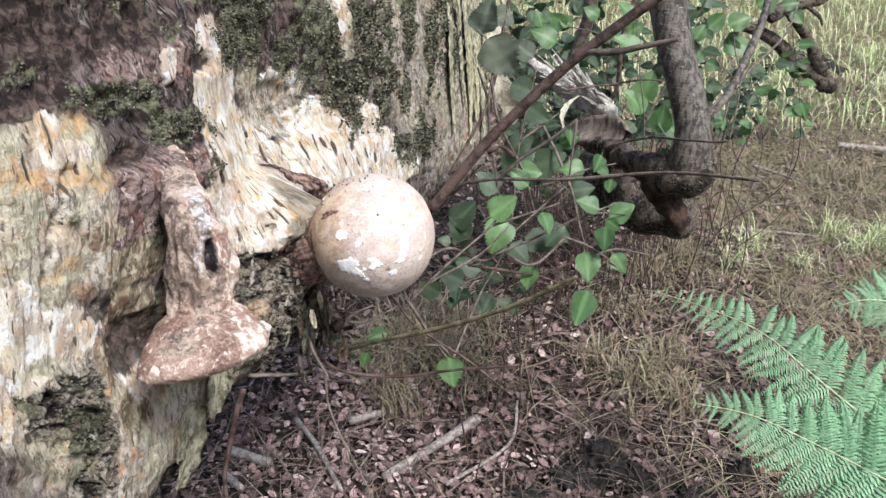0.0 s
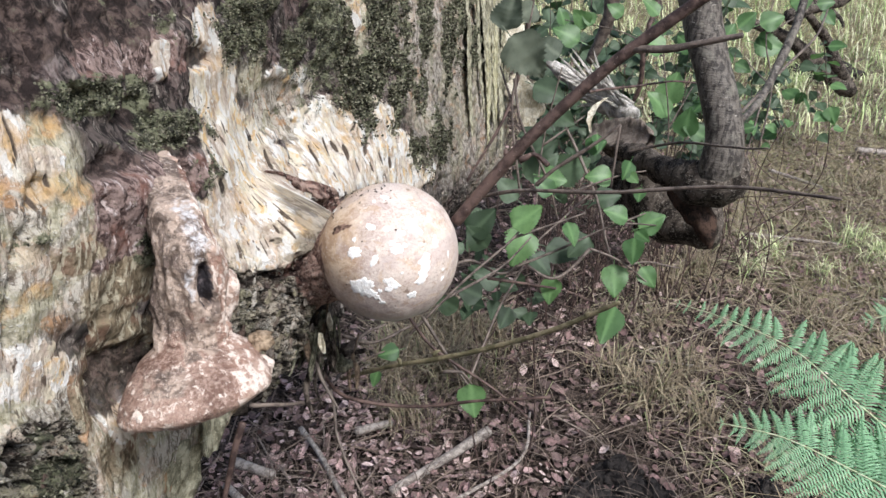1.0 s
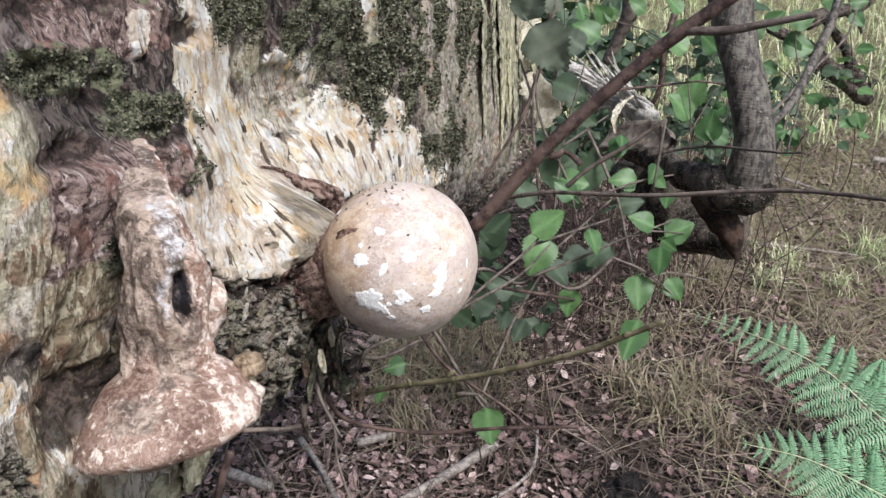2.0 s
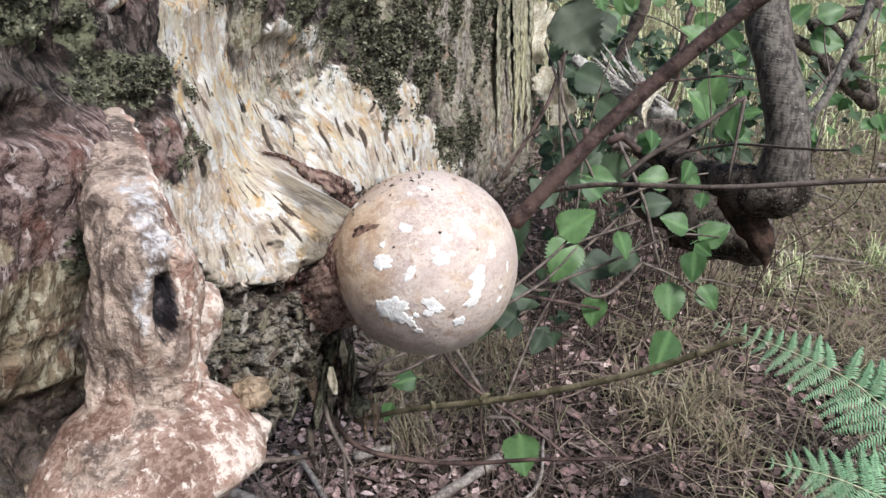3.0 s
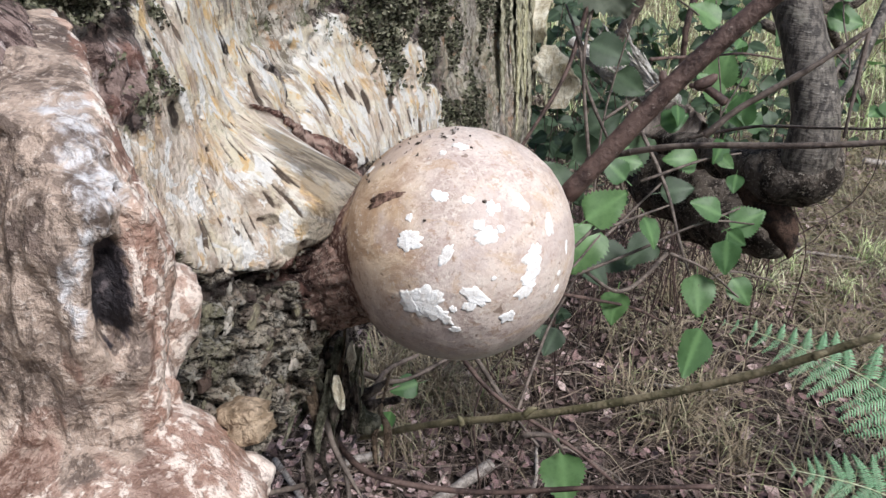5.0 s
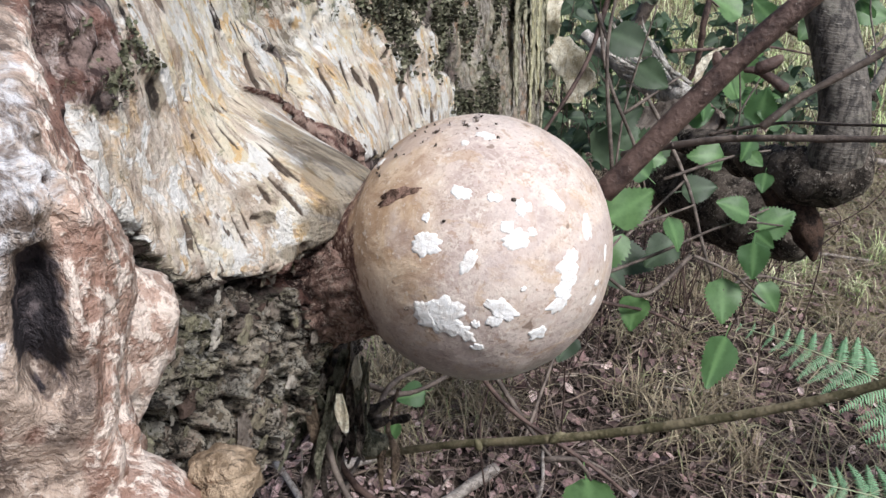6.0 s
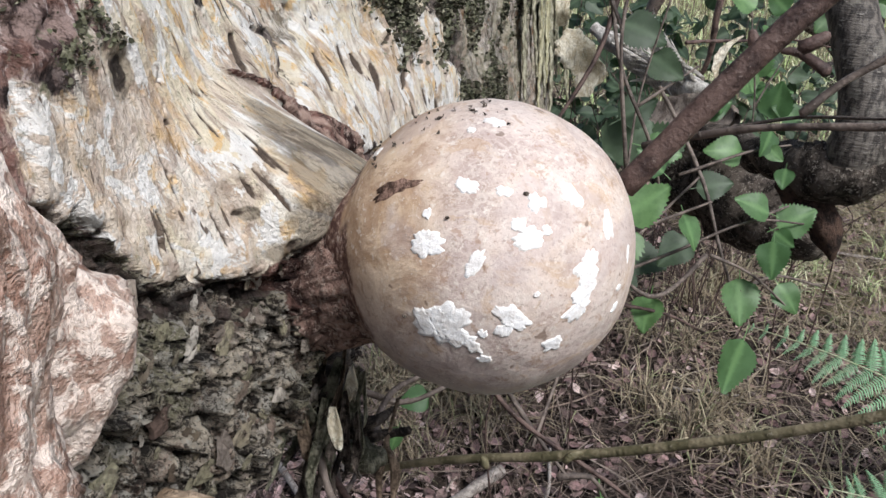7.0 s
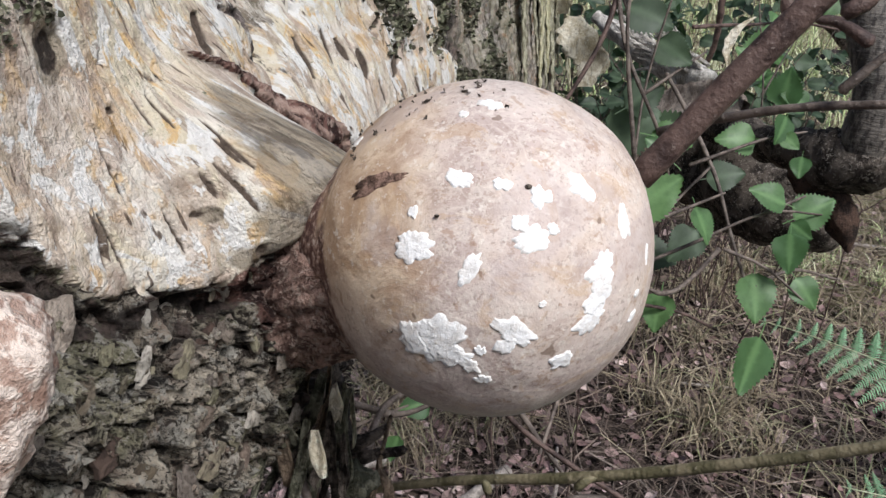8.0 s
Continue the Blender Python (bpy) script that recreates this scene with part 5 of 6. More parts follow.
green_twig = grow("green_twig", [(-0.1002, 0.6497, 0.8056), (-0.0612, 0.6249, 0.8346), (-0.0207, 0.5985, 0.8602), (0.0162, 0.5768, 0.8842), (0.0577, 0.5502, 0.9164), (0.0942, 0.5262, 0.9516)], [0.0017, 0.0019, 0.002, 0.0019, 0.0018, 0.0015], M_GREENTWIG, "olive-green downy twig with buds", sides=10, step=0.004, rough=0.18, seed=67, freq=160)
for _p in [[(0.0746, 0.5289, 0.9396), (0.0754, 0.5287, 0.9417), (0.0778, 0.5273, 0.9435)], [(-0.0232, 0.5656, 0.8849), (-0.0205, 0.5659, 0.8879), (-0.0178, 0.5653, 0.8891)], [(-0.0478, 0.5885, 0.8621), (-0.0485, 0.5887, 0.8649), (-0.0497, 0.5886, 0.8671)]]:
    grow("bud", _p, [0.0014, 0.0016, 0.0005], M_GREENTWIG, "", green_twig, sides=6, step=0.002, rough=0.2, seed=78)


# dark broken wood and roots under the ball
grow("rotten_stub", [(-0.125, 0.655, 0.868), (-0.103, 0.628, 0.853), (-0.0935, 0.625, 0.854), (-0.083, 0.629, 0.859)], [0.005, 0.004, 0.003, 0.001], M_BLACKWOOD, "black rotten stub of a side branch", sides=18, step=0.002, rough=0.7, seed=161, freq=190)
grow("rotten_stub", [(-0.112, 0.63, 0.846), (-0.095, 0.6215, 0.8485), (-0.0775, 0.623, 0.8515)], [0.0026, 0.0023, 0.002], M_BLACKWOOD, "short broken stub with a ragged end", sides=16, step=0.0015, rough=0.6, seed=162, freq=240)
grow("mossy_chunk", [(-0.106, 0.616, 0.846), (-0.097, 0.614, 0.8435), (-0.0875, 0.615, 0.843)], [0.004, 0.006, 0.004], M_CHUNK, "grey-green mossy chunk of bark", sides=22, step=0.0015, rough=0.8, seed=163, freq=170)
grow("rotten_wood", [(-0.15, 0.68, 0.905), (-0.128, 0.668, 0.878), (-0.112, 0.655, 0.85), (-0.105, 0.645, 0.825)], [0.018, 0.014, 0.009, 0.003], M_BLACKWOOD, "black crumbling wood under the trunk", sides=30, step=0.0025, rough=0.9, seed=164, freq=120)
grow("dead_strand", [(-0.083, 0.630, 0.862), (-0.0855, 0.6225, 0.853), (-0.087, 0.618, 0.847), (-0.083, 0.612, 0.841), (-0.0835, 0.606, 0.826)], [0.0007, 0.0008, 0.0014, 0.002, 0.0008], M_WITHSTEM, "withered brown hanging strand", sides=8, step=0.002, rough=0.5, seed=165, freq=200)
grow("dead_strand", [(-0.0865, 0.617, 0.846), (-0.0895, 0.611, 0.836), (-0.0885, 0.606, 0.824)], [0.001, 0.0016, 0.0006], M_WITHSTEM, "", sides=8, step=0.002, rough=0.5, seed=166, freq=200)
grow("root", [(-0.117, 0.6, 0.87), (-0.1115, 0.592, 0.8645), (-0.109, 0.587, 0.858), (-0.1048, 0.581, 0.8502), (-0.098, 0.574, 0.842), (-0.092, 0.569, 0.834)], [0.0016, 0.0016, 0.0015, 0.0014, 0.0011, 0.0006], M_TWIG, "pale bent rootlet", sides=8, step=0.003, rough=0.3, seed=167, freq=150)
for _k, (_x, _r) in enumerate([(-0.1165, 0.0028), (-0.112, 0.0018), (-0.106, 0.0014)]):
    grow("root", [(_x, 0.602 + 0.01 * _k, 0.875), (_x + 0.002, 0.591 + 0.008 * _k, 0.858), (_x - 0.001, 0.58 + 0.01 * _k, 0.842), (_x + 0.004, 0.576 + 0.012 * _k, 0.824)], [_r, _r, _r * 0.8, _r * 0.4], M_BLACKWOOD, "", sides=8, step=0.003, rough=0.35, seed=168 + _k, freq=150, wobble=0.002)


def thin(r, points, seed):
    grow("twig", points, np.linspace(r, r * 0.55, len(points)), M_TWIG if seed % 3 else M_BRANCH, "", sides=7, step=0.006, rough=0.3, seed=80 + seed, freq=110, wobble=0.0025)


thin(0.0019, [(-0.1187, 0.6327, 0.8391), (-0.1097, 0.6172, 0.8303), (-0.0877, 0.5934, 0.8271), (-0.0395, 0.583, 0.8286), (0.0073, 0.5684, 0.8441), (0.0602, 0.5536, 0.8595)], 0)
thin(0.0014, [(-0.1142, 0.6475, 0.824), (-0.1038, 0.6131, 0.7989), (-0.0975, 0.5941, 0.7827), (-0.0629, 0.5429, 0.7462)], 1)
thin(0.0018, [(-0.1524, 0.5497, 0.8515), (-0.1296, 0.5658, 0.8388), (-0.1082, 0.6029, 0.8236), (-0.0938, 0.6475, 0.824)], 2)
thin(0.0026, [(-0.1473, 0.5118, 0.8651), (-0.1581, 0.5034, 0.825), (-0.1649, 0.4963, 0.7877), (-0.1612, 0.4924, 0.7341)], 3)
thin(0.002, [(-0.1042, 0.691, 0.8219), (-0.0792, 0.7059, 0.8067), (-0.0474, 0.7293, 0.8091)], 4)
thin(0.0022, [(-0.0963, 0.6646, 0.8133), (-0.088, 0.691, 0.8219), (-0.0682, 0.7131, 0.8216)], 5)
thin(0.0026, [(0.0796, 1.0166, 1.0788), (0.0644, 0.9932, 0.9852), (0.0443, 0.9667, 0.931), (0.0074, 0.9373, 0.8706)], 6)
thin(0.0019, [(0.0577, 0.9873, 0.9732), (0.0678, 0.9638, 0.9249), (0.0965, 0.9591, 0.8696), (0.1124, 0.9565, 0.8186)], 7)
thin(0.0022, [(0.1522, 0.9502, 0.783), (0.1089, 0.9259, 0.7559), (0.0657, 0.9171, 0.7835), (0.0309, 0.8903, 0.7741)], 8)
thin(0.002, [(0.0309, 0.8903, 0.7741), (0.081, 0.9228, 0.7496), (0.1252, 0.9374, 0.734), (0.1638, 0.9488, 0.7116)], 9)
thin(0.002, [(-0.0507, 0.7933, 0.8034), (0.0038, 0.8541, 0.8141), (0.051, 0.8932, 0.7802), (0.0958, 0.9564, 0.7957), (0.1594, 1.0246, 0.8214)], 10)
thin(0.0018, [(-0.0369, 0.7504, 0.8068), (-0.0135, 0.7182, 0.7863), (0.0088, 0.689, 0.7721)], 11)
thin(0.0016, [(-0.0517, 0.718, 0.8315), (-0.0236, 0.6863, 0.8122), (0.0244, 0.6638, 0.7889), (0.0623, 0.6581, 0.7543)], 12)
thin(0.0018, [(0.1804, 0.9379, 0.7577), (0.2197, 0.962, 0.7616), (0.2702, 0.9858, 0.7418)], 13)
thin(0.0022, [(0.2495, 1.2377, 0.802), (0.307, 1.1956, 0.8298), (0.3366, 1.0505, 0.8745), (0.3565, 1.0027, 0.8907)], 14)
thin(0.002, [(0.1739, 1.1778, 0.9073), (0.2399, 1.2305, 0.9014), (0.3193, 1.2835, 0.8961), (0.4041, 1.3289, 0.8752)], 15)
thin(0.0022, [(0.1358, 1.1084, 0.8792), (0.1699, 1.0432, 0.814), (0.1816, 0.9955, 0.7617), (0.2037, 0.9696, 0.7086)], 16)
thin(0.0016, [(0.4584, 1.317, 0.8507), (0.4131, 1.2575, 0.7286), (0.3106, 1.2071, 0.7393)], 17)
thin(0.006, [(0.3715, 1.6551, 0.9735), (0.3393, 1.608, 0.877), (0.3388, 1.6194, 0.7863), (0.3149, 1.6435, 0.7216)], 18)
thin(0.018, [(0.3035, 1.7685, 0.978), (0.3006, 1.7793, 0.8861), (0.273, 1.7931, 0.8003)], 19)
thin(0.003, [(0.3978, 1.2568, 0.8412), (0.5395, 1.4854, 0.8538), (0.6507, 1.6174, 0.8963), (0.7256, 1.7585, 0.9575)], 20)
grey_branch = grow("grey_branch", [(0.3793, 1.1619, 0.8748), (0.4245, 1.225, 0.8901), (0.4585, 1.2689, 0.9345), (0.4862, 1.3033, 0.9823), (0.5156, 1.36, 1.053)], [0.004, 0.0055, 0.006, 0.0055, 0.005], M_SHOOT, "bare grey branch", sides=10, step=0.01, rough=0.2, seed=95)


def strip_mesh(points, widths, across, mat, name, curl=0.3, thick=0.0007, seed=0):
    """A torn strip of bark: a thin bent sheet with ragged sides."""
    p = spline([(*a, b) for a, b in zip(points, widths)], 0.0025)
    n, cols = len(p), 7
    ac = np.array(across, float)
    ac /= np.linalg.norm(ac)
    tan = np.gradient(p[:, :3], axis=0)
    tan /= np.linalg.norm(tan, axis=1)[:, None]
    nrm = np.cross(tan, ac)
    rag = 1 + 0.45 * fbm(np.stack((np.arange(n) * 0.23, np.zeros(n) + seed, np.zeros(n)), 1), 3, seed)
    top, low = [], []
    for i in range(n):
        for j in range(cols):
            q = j / (cols - 1) * 2 - 1
            w = p[i, 3] * (rag[i] if q > 0 else rag[(i * 7 + 3) % n])
            c = p[i, :3] + ac * (q * w) + nrm[i] * (curl * w * q * q + 0.0006 * math.sin(i * 0.9 + j))
            top.append(c + nrm[i] * thick)
            low.append(c - nrm[i] * thick)
    v = np.vstack((top, low))
    k = n * cols
    f = grid_faces(n, cols) + [tuple(k + i for i in reversed(q)) for q in grid_faces(n, cols)]
    for i in range(n - 1):
        f += [(i * cols, (i + 1) * cols, k + (i + 1) * cols, k + i * cols), (i * cols + cols - 1, k + i * cols + cols - 1, k + (i + 1) * cols + cols - 1, (i + 1) * cols + cols - 1)]
    return mesh_of(name, v, f, mat, True)


for _k, (_p, _w) in enumerate([([(0.0737, 1.4542, 0.9536), (0.074, 1.4277, 0.9212), (0.0657, 1.4049, 0.8967), (0.0839, 1.4063, 0.876)], (.02,.03,.022,.006)), ([(0.0966, 1.4048, 0.8725), (0.1006, 1.3824, 0.8486), (0.1192, 1.3819, 0.8237), (0.1128, 1.3788, 0.7941)], (.008,.026,.02,.01)), ([(0.1652, 0.9993, 0.9495), (0.1513, 0.9948, 0.9404), (0.1448, 0.9885, 0.9274), (0.1464, 0.982, 0.9135)], (.001,.004,.003,.001)), ([(-0.0979, 0.5833, 0.9083), (-0.098, 0.5878, 0.8989), (-0.0983, 0.5936, 0.8877)], (.0008,.0024,.001)), ([(-0.1041, 0.58, 0.8936), (-0.1025, 0.5758, 0.8872), (-0.1012, 0.5737, 0.8804)], (.001,.0024,.001))]):
    _m = strip_mesh([Vector(_q) - fallen_birch.location for _q in _p], _w, (0.95, -0.2, 0.1), M_CREAM, "peeling_bark", 0.35, 0.0008, 20 + _k)
    part("peeling_bark", _m, fallen_birch, "curling sheet of cream birch bark")

_q = [Vector(_p) - fallen_birch.location for _p in [(0.2427, 1.5327, 0.7266), (0.2767, 1.4871, 0.7451), (0.303, 1.4391, 0.7588), (0.3172, 1.389, 0.7662)]]
part("wood_slab", strip_mesh(_q, (0.018, 0.026, 0.024, 0.012), (0.45, 0.3, 0.75), M_BROWNWOOD, "wood_slab", 0.25, 0.006, 33), fallen_birch, "smooth grey-brown bare wood")
# ragged fibres of bark hanging under the ball
_rng = np.random.RandomState(58)
for _k in range(30):
    _b = Vector((-0.124 + 0.03 * _rng.rand(), 0.586 + 0.03 * _rng.rand(), 0.872 + 0.022 * _rng.rand()))
    _d = Vector((_rng.normal(-0.12, 0.3), _rng.normal(-0.15, 0.3), -1)).normalized() * _rng.uniform(0.012, 0.036)
    _q = [_b - _d * 0.3 - fallen_birch.location, _b + _d * 0.3 - fallen_birch.location, _b + _d * 0.7 + Vector(_rng.normal(0, 0.0015, 3)) - fallen_birch.location, _b + _d - fallen_birch.location]
    _wd = _rng.uniform(0.0008, 0.0026)
    part("bark_fibre", strip_mesh(_q, (_wd * 0.6, _wd, _wd * 0.8, _wd * 0.2), (0.9, -0.2, _rng.normal(0, 0.3)), (M_CHUNK, M_STRIP, M_BLACKWOOD, M_CHUNK, M_WITHSTEM)[_k % 5], "bark_fibre", 0.4, 0.0005, 210 + _k), fallen_birch, "torn hanging fibre of bark" if _k == 0 else "")
_rng = np.random.RandomState(57)
for _k in range(18):
    _a, _u, _l, _wd = _rng.uniform(1.14, 1.6), _rng.uniform(0.02, 0.16), _rng.uniform(0.1, 0.3), _rng.uniform(0.006, 0.018)
    _q = [(-0.2985 + 0.0015 * math.sin(_j * 1.3 + _k), _a + 0.02 * math.sin(_k * 2.1) * _j / 5 + _rng.normal(0, 0.0008), _u - _l * _j / 5) for _j in range(6)]
    _m = strip_mesh([_p for _p in _q], (_wd * 0.5, _wd, _wd * 1.1, _wd, _wd * 0.8, _wd * 0.2), (0, 1, 0.05), (M_STRIP, M_STRIP, M_FIBRE)[_k % 3], "bark_strip", 0.1, 0.0008, 60 + _k)
    part("bark_strip", _m, trunk, "long weathered strip of grey-green bark" if _k == 0 else "")
for _k in range(32):
    _t = _rng.uniform(0.1, 0.95)
    _b = Vector((0.2578, 1.6685, 0.7729)).lerp(Vector((0.3232, 1.5515, 0.7612)), _t)
    _d = Vector((-0.62 + _rng.normal(0, 0.2), 0.35, 0.5 + _rng.normal(0, 0.25))).normalized() * _rng.uniform(0.045, 0.1)
    _o = Vector((_rng.normal(0, 0.008), -0.012, _rng.normal(0.006, 0.01)))
    _q = [_b + _o - _d * 0.3 - fallen_birch.location, _b + _o + _d * 0.35 - fallen_birch.location, _b + _o * 1.6 + _d * 0.8 - fallen_birch.location, _b + _o * 2.2 + _d * 1.1 - fallen_birch.location]
    part("splinter", strip_mesh(_q, (0.002, 0.0036, 0.0028, 0.0005), (0.3, 0.1, 0.9), M_TORN, "splinter", 0.35, 0.0012, 110 + _k), fallen_birch, "pale torn splinter" if _k == 0 else "")
for _k, (_p, _w) in enumerate([([(-0.306, 0.489, -0.205), (-0.307, 0.487, -0.222), (-0.308, 0.4855, -0.236), (-0.309, 0.485, -0.244)], (0.009, 0.011, 0.011, 0.006)), ([(-0.315, 0.47, -0.235), (-0.319, 0.468, -0.255), (-0.325, 0.466, -0.275), (-0.333, 0.464, -0.292)], (0.012, 0.012, 0.013, 0.005)), ([(-0.309, 0.452, -0.222), (-0.313, 0.451, -0.242), (-0.319, 0.45, -0.262)], (0.008, 0.009, 0.004))]):
    part("hanging_bark", strip_mesh(_p, _w, (0.1, 1, 0.05), M_STRIP, "hanging_bark", 0.25, 0.0009, 140 + _k), trunk, "loose hanging flap of grey-green bark")

# ---- bracken ----
def pinna_mesh(seed, n=20):
    """A side leaf of a bracken frond, 1 long along y: lobed leaflets on both sides, drooping and uneven."""
    rng = np.random.RandomState(seed)
    v, f = [], []
    bend, sag = rng.uniform(-0.18, 0.18), rng.uniform(0.05, 0.25)
    for i in range(n):
        q = (i + 0.5) / n
        cx, cz = bend * q * q, -sag * q * q
        for sgn in (-1, 1):
            ln = (0.21 * (1 - q) ** 0.7 * (0.7 + 0.3 * min(1, q * 6)) + 0.012) * rng.uniform(0.85, 1.12)
            w, tip, fwd = 0.29 / n, rng.uniform(0.02, 0.12), rng.uniform(0.2, 0.45)
            k = len(v)
            for lx, hw in ((0.0, 0.9), (0.22, 1.15), (0.34, 0.75), (0.5, 1.05), (0.62, 0.65), (0.78, 0.75), (0.9, 0.4), (1.0, 0.05)):
                zz = cz + 0.02 * math.sin(lx * 3) - tip * lx * lx
                v += [(cx + sgn * lx * ln, q + fwd * ln * lx - w * hw, zz), (cx + sgn * lx * ln, q + fwd * ln * lx + w * hw, zz + 0.012)]
            f += [(k + 2 * j, k + 2 * j + 2, k + 2 * j + 3, k + 2 * j + 1) for j in range(7)]
    return mesh_of("pinna", v, f, M_FERN, True)


PINNAE = [pinna_mesh(400 + i) for i in range(5)]


def frond(thing_, points, longest, n, seed, droop=0.2):
    n = int(n * 1.15)
    rng = np.random.RandomState(seed)
    off = np.array(thing_.location)
    v, f = tube(points, np.linspace(0.0022, 0.0006, len(points)), sides=6, step=0.02)
    stem = part("rachis", mesh_of("rachis", v - off, f, M_RACHIS), thing_, "pale green midrib")
    c = spline(points, 0.01)
    tan = np.gradient(c, axis=0)
    for i in range(n):
        q = (i + 0.6) / n
        k = min(len(c) - 1, int(q * (len(c) - 1)))
        t = Vector(tan[k]).normalized()
        side = t.cross(Vector((-0.25, -0.6, 0.75))).normalized()
        up = side.cross(t)
        ln = longest * ((1 - q) ** 0.85 * 0.95 + 0.05)
        for sgn in (-1, 1):
            y = (side * sgn + t * 0.55 - up * (droop * (0.5 + 0.5 * rng.rand())) + Vector(rng.normal(0, 0.06, 3))).normalized()
            z = (up - y * up.dot(y)).normalized()
            x = y.cross(z)
            m = Matrix.Translation(Vector(c[k]) - Vector(off)) @ Matrix((x, y, z)).transposed().to_4x4() @ Matrix.Scale(ln * (0.9 + 0.2 * rng.rand()), 4)
            part("pinna", PINNAE[rng.randint(5)], thing_, "", m)


def bracken(points, longest, n, seed, label):
    foot = Vector((points[0][0] + 0.05, points[0][1] - 0.05, 0.0))
    fern = thing("bracken_fern", label, "fern", "bracken beside the trunk", at=foot)
    v, f = tube([(foot.x, foot.y, -0.02), (foot.x, foot.y, points[0][2] * 0.6), points[0]], [0.004, 0.0035, 0.0024], sides=7, step=0.04)
    part("stalk", mesh_of("stalk", v - np.array(foot), f, M_GREENTWIG), fern)
    frond(fern, points, longest, n, seed)


bracken([(0.6893, 0.9412, 0.4224), (0.6577, 1.0025, 0.434), (0.5855, 1.1078, 0.4673), (0.5394, 1.214, 0.4799), (0.4691, 1.3023, 0.4784), (0.3984, 1.4032, 0.4572)], 0.13, 22, 71, "fresh green bracken frond arching over dry grass")
bracken([(0.6762, 0.8337, 0.43), (0.6156, 0.9108, 0.4285), (0.5459, 0.989, 0.4291), (0.4727, 1.0479, 0.4357), (0.3891, 1.0894, 0.4296)], 0.155, 21, 72, "fresh green bracken frond near dark soil")
bracken([(1.005, 1.3821, 0.4138), (0.8976, 1.3891, 0.4282), (0.8117, 1.3962, 0.4427), (0.7458, 1.4065, 0.4182)], 0.14, 16, 73, "small green bracken frond among dry grass")


# ---- leaves of birch shoots ----
def leaf_mesh(seed):
    """A toothed, pointed, slightly folded birch leaf, 1 long along y."""
    rng = np.random.RandomState(seed)
    n = 25
    v, f, vein = [], [], []
    curl, fold, twist = rng.uniform(-0.35, 0.3), rng.uniform(0.02, 0.22), rng.uniform(-0.3, 0.3)
    broad, ph = rng.uniform(0.38, 0.47), rng.uniform(0, 6)
    for i in range(n):
        q = i / (n - 1)
        w = broad * math.sin(math.pi * min(1, q ** 0.6 * 0.98 + 0.02)) ** 0.75 * (1 - 0.22 * q) + 0.004
        tooth = (0.09 if i % 2 else -0.06) * (q > 0.1) * rng.uniform(0.5, 1.3)
        for k in (-1, -0.8, -0.4, 0, 0.4, 0.8, 1):
            x = k * w * (1 + (tooth if abs(k) == 1 else 0))
            wave = 0.02 * math.sin(q * 9 + k * 3 + ph) * abs(k)
            z = fold * abs(x) + curl * (q - 0.4) ** 2 + twist * x * q + wave
            v.append((x, q + 0.1 * abs(k) * w + (0.02 * (1 if i % 2 else -0.6) if abs(k) == 1 else 0), z))
            vein.append(1.0 if k == 0 else (0.2 if i % 4 == 1 else 0.0))
    f = grid_faces(n, 7)
    k = len(v)
    v += [(-0.012, -0.28, 0.0), (0.012, -0.28, 0.0), (0.012, 0.02, 0.004), (-0.012, 0.02, 0.004)]
    vein += [1.0] * 4
    f.append((k, k + 1, k + 2, k + 3))
    return v, f, vein


LEAVES = []
DARKLEAVES = []
WITHERED = []
for _i in range(6):
    _v, _f, _ve = leaf_mesh(80 + _i)
    LEAVES.append(mesh_of("leaf", _v, _f, M_LEAF, True, {"vein": _ve}))
    _c = np.array(_v)
    _c[:, 2] += 0.16 * fbm(_c * 3.2, 4, 5 + _i, 0.6)
    _c[:, :2] *= 1 + 0.18 * fbm(_c * 2.5, 3, 15 + _i)[:, None]
    WITHERED.append(mesh_of("leaf", _c, _f, M_WITHERED, True, {"vein": _ve}))
    # same blades in the colour that carries painted shade
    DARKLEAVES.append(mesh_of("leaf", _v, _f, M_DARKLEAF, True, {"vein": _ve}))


def leaf_at(parent, tip, foot, size, facing, seed, meshes=None, label=""):
    """A leaf whose stalk end is at foot and whose blade runs towards tip."""
    y = (Vector(tip) - Vector(foot)).normalized()
    z = Vector(facing)
    z = (z - y * z.dot(y)).normalized()
    x = y.cross(z)
    m = Matrix.Translation(Vector(foot) - parent.matrix_world.translation) @ Matrix((x, y, z)).transposed().to_4x4() @ Matrix.Scale(0.88 * size, 4)
    return part("leaf", (meshes or LEAVES)[seed % 6], parent, label, m)


# ---- leafy shoots beside the trunk ----
def spray(label, stems, leaves, meshes=None):
    """A thin shoot with its leaves: stems in world places, leaves as foot, tip and size."""
    root = Vector(stems[0][0])
    base = thing("leafy_shoot", label, "shoot", "leafy shoots beside the trunk", at=root)
    bpy.context.view_layer.update()
    for k, st in enumerate(stems):
        v, f = tube(st, np.linspace(0.0016, 0.0008, len(st)), sides=6, step=0.012, rough=0.2, seed=k)
        part("stem", mesh_of("stem", v - np.array(root), f, M_TWIG), base)
    for k, (foot, tip, size) in enumerate(leaves):
        h = math.sin(k * 12.9 + len(leaves)) * 0.5
        leaf_at(base, tip, foot, size, (0.7 * math.sin(k * 7.7 + len(leaves)), -0.8 + 0.3 * h, 0.6 + 0.35 * math.sin(k * 3.1)), k * 5 + len(leaves), meshes)
    return base


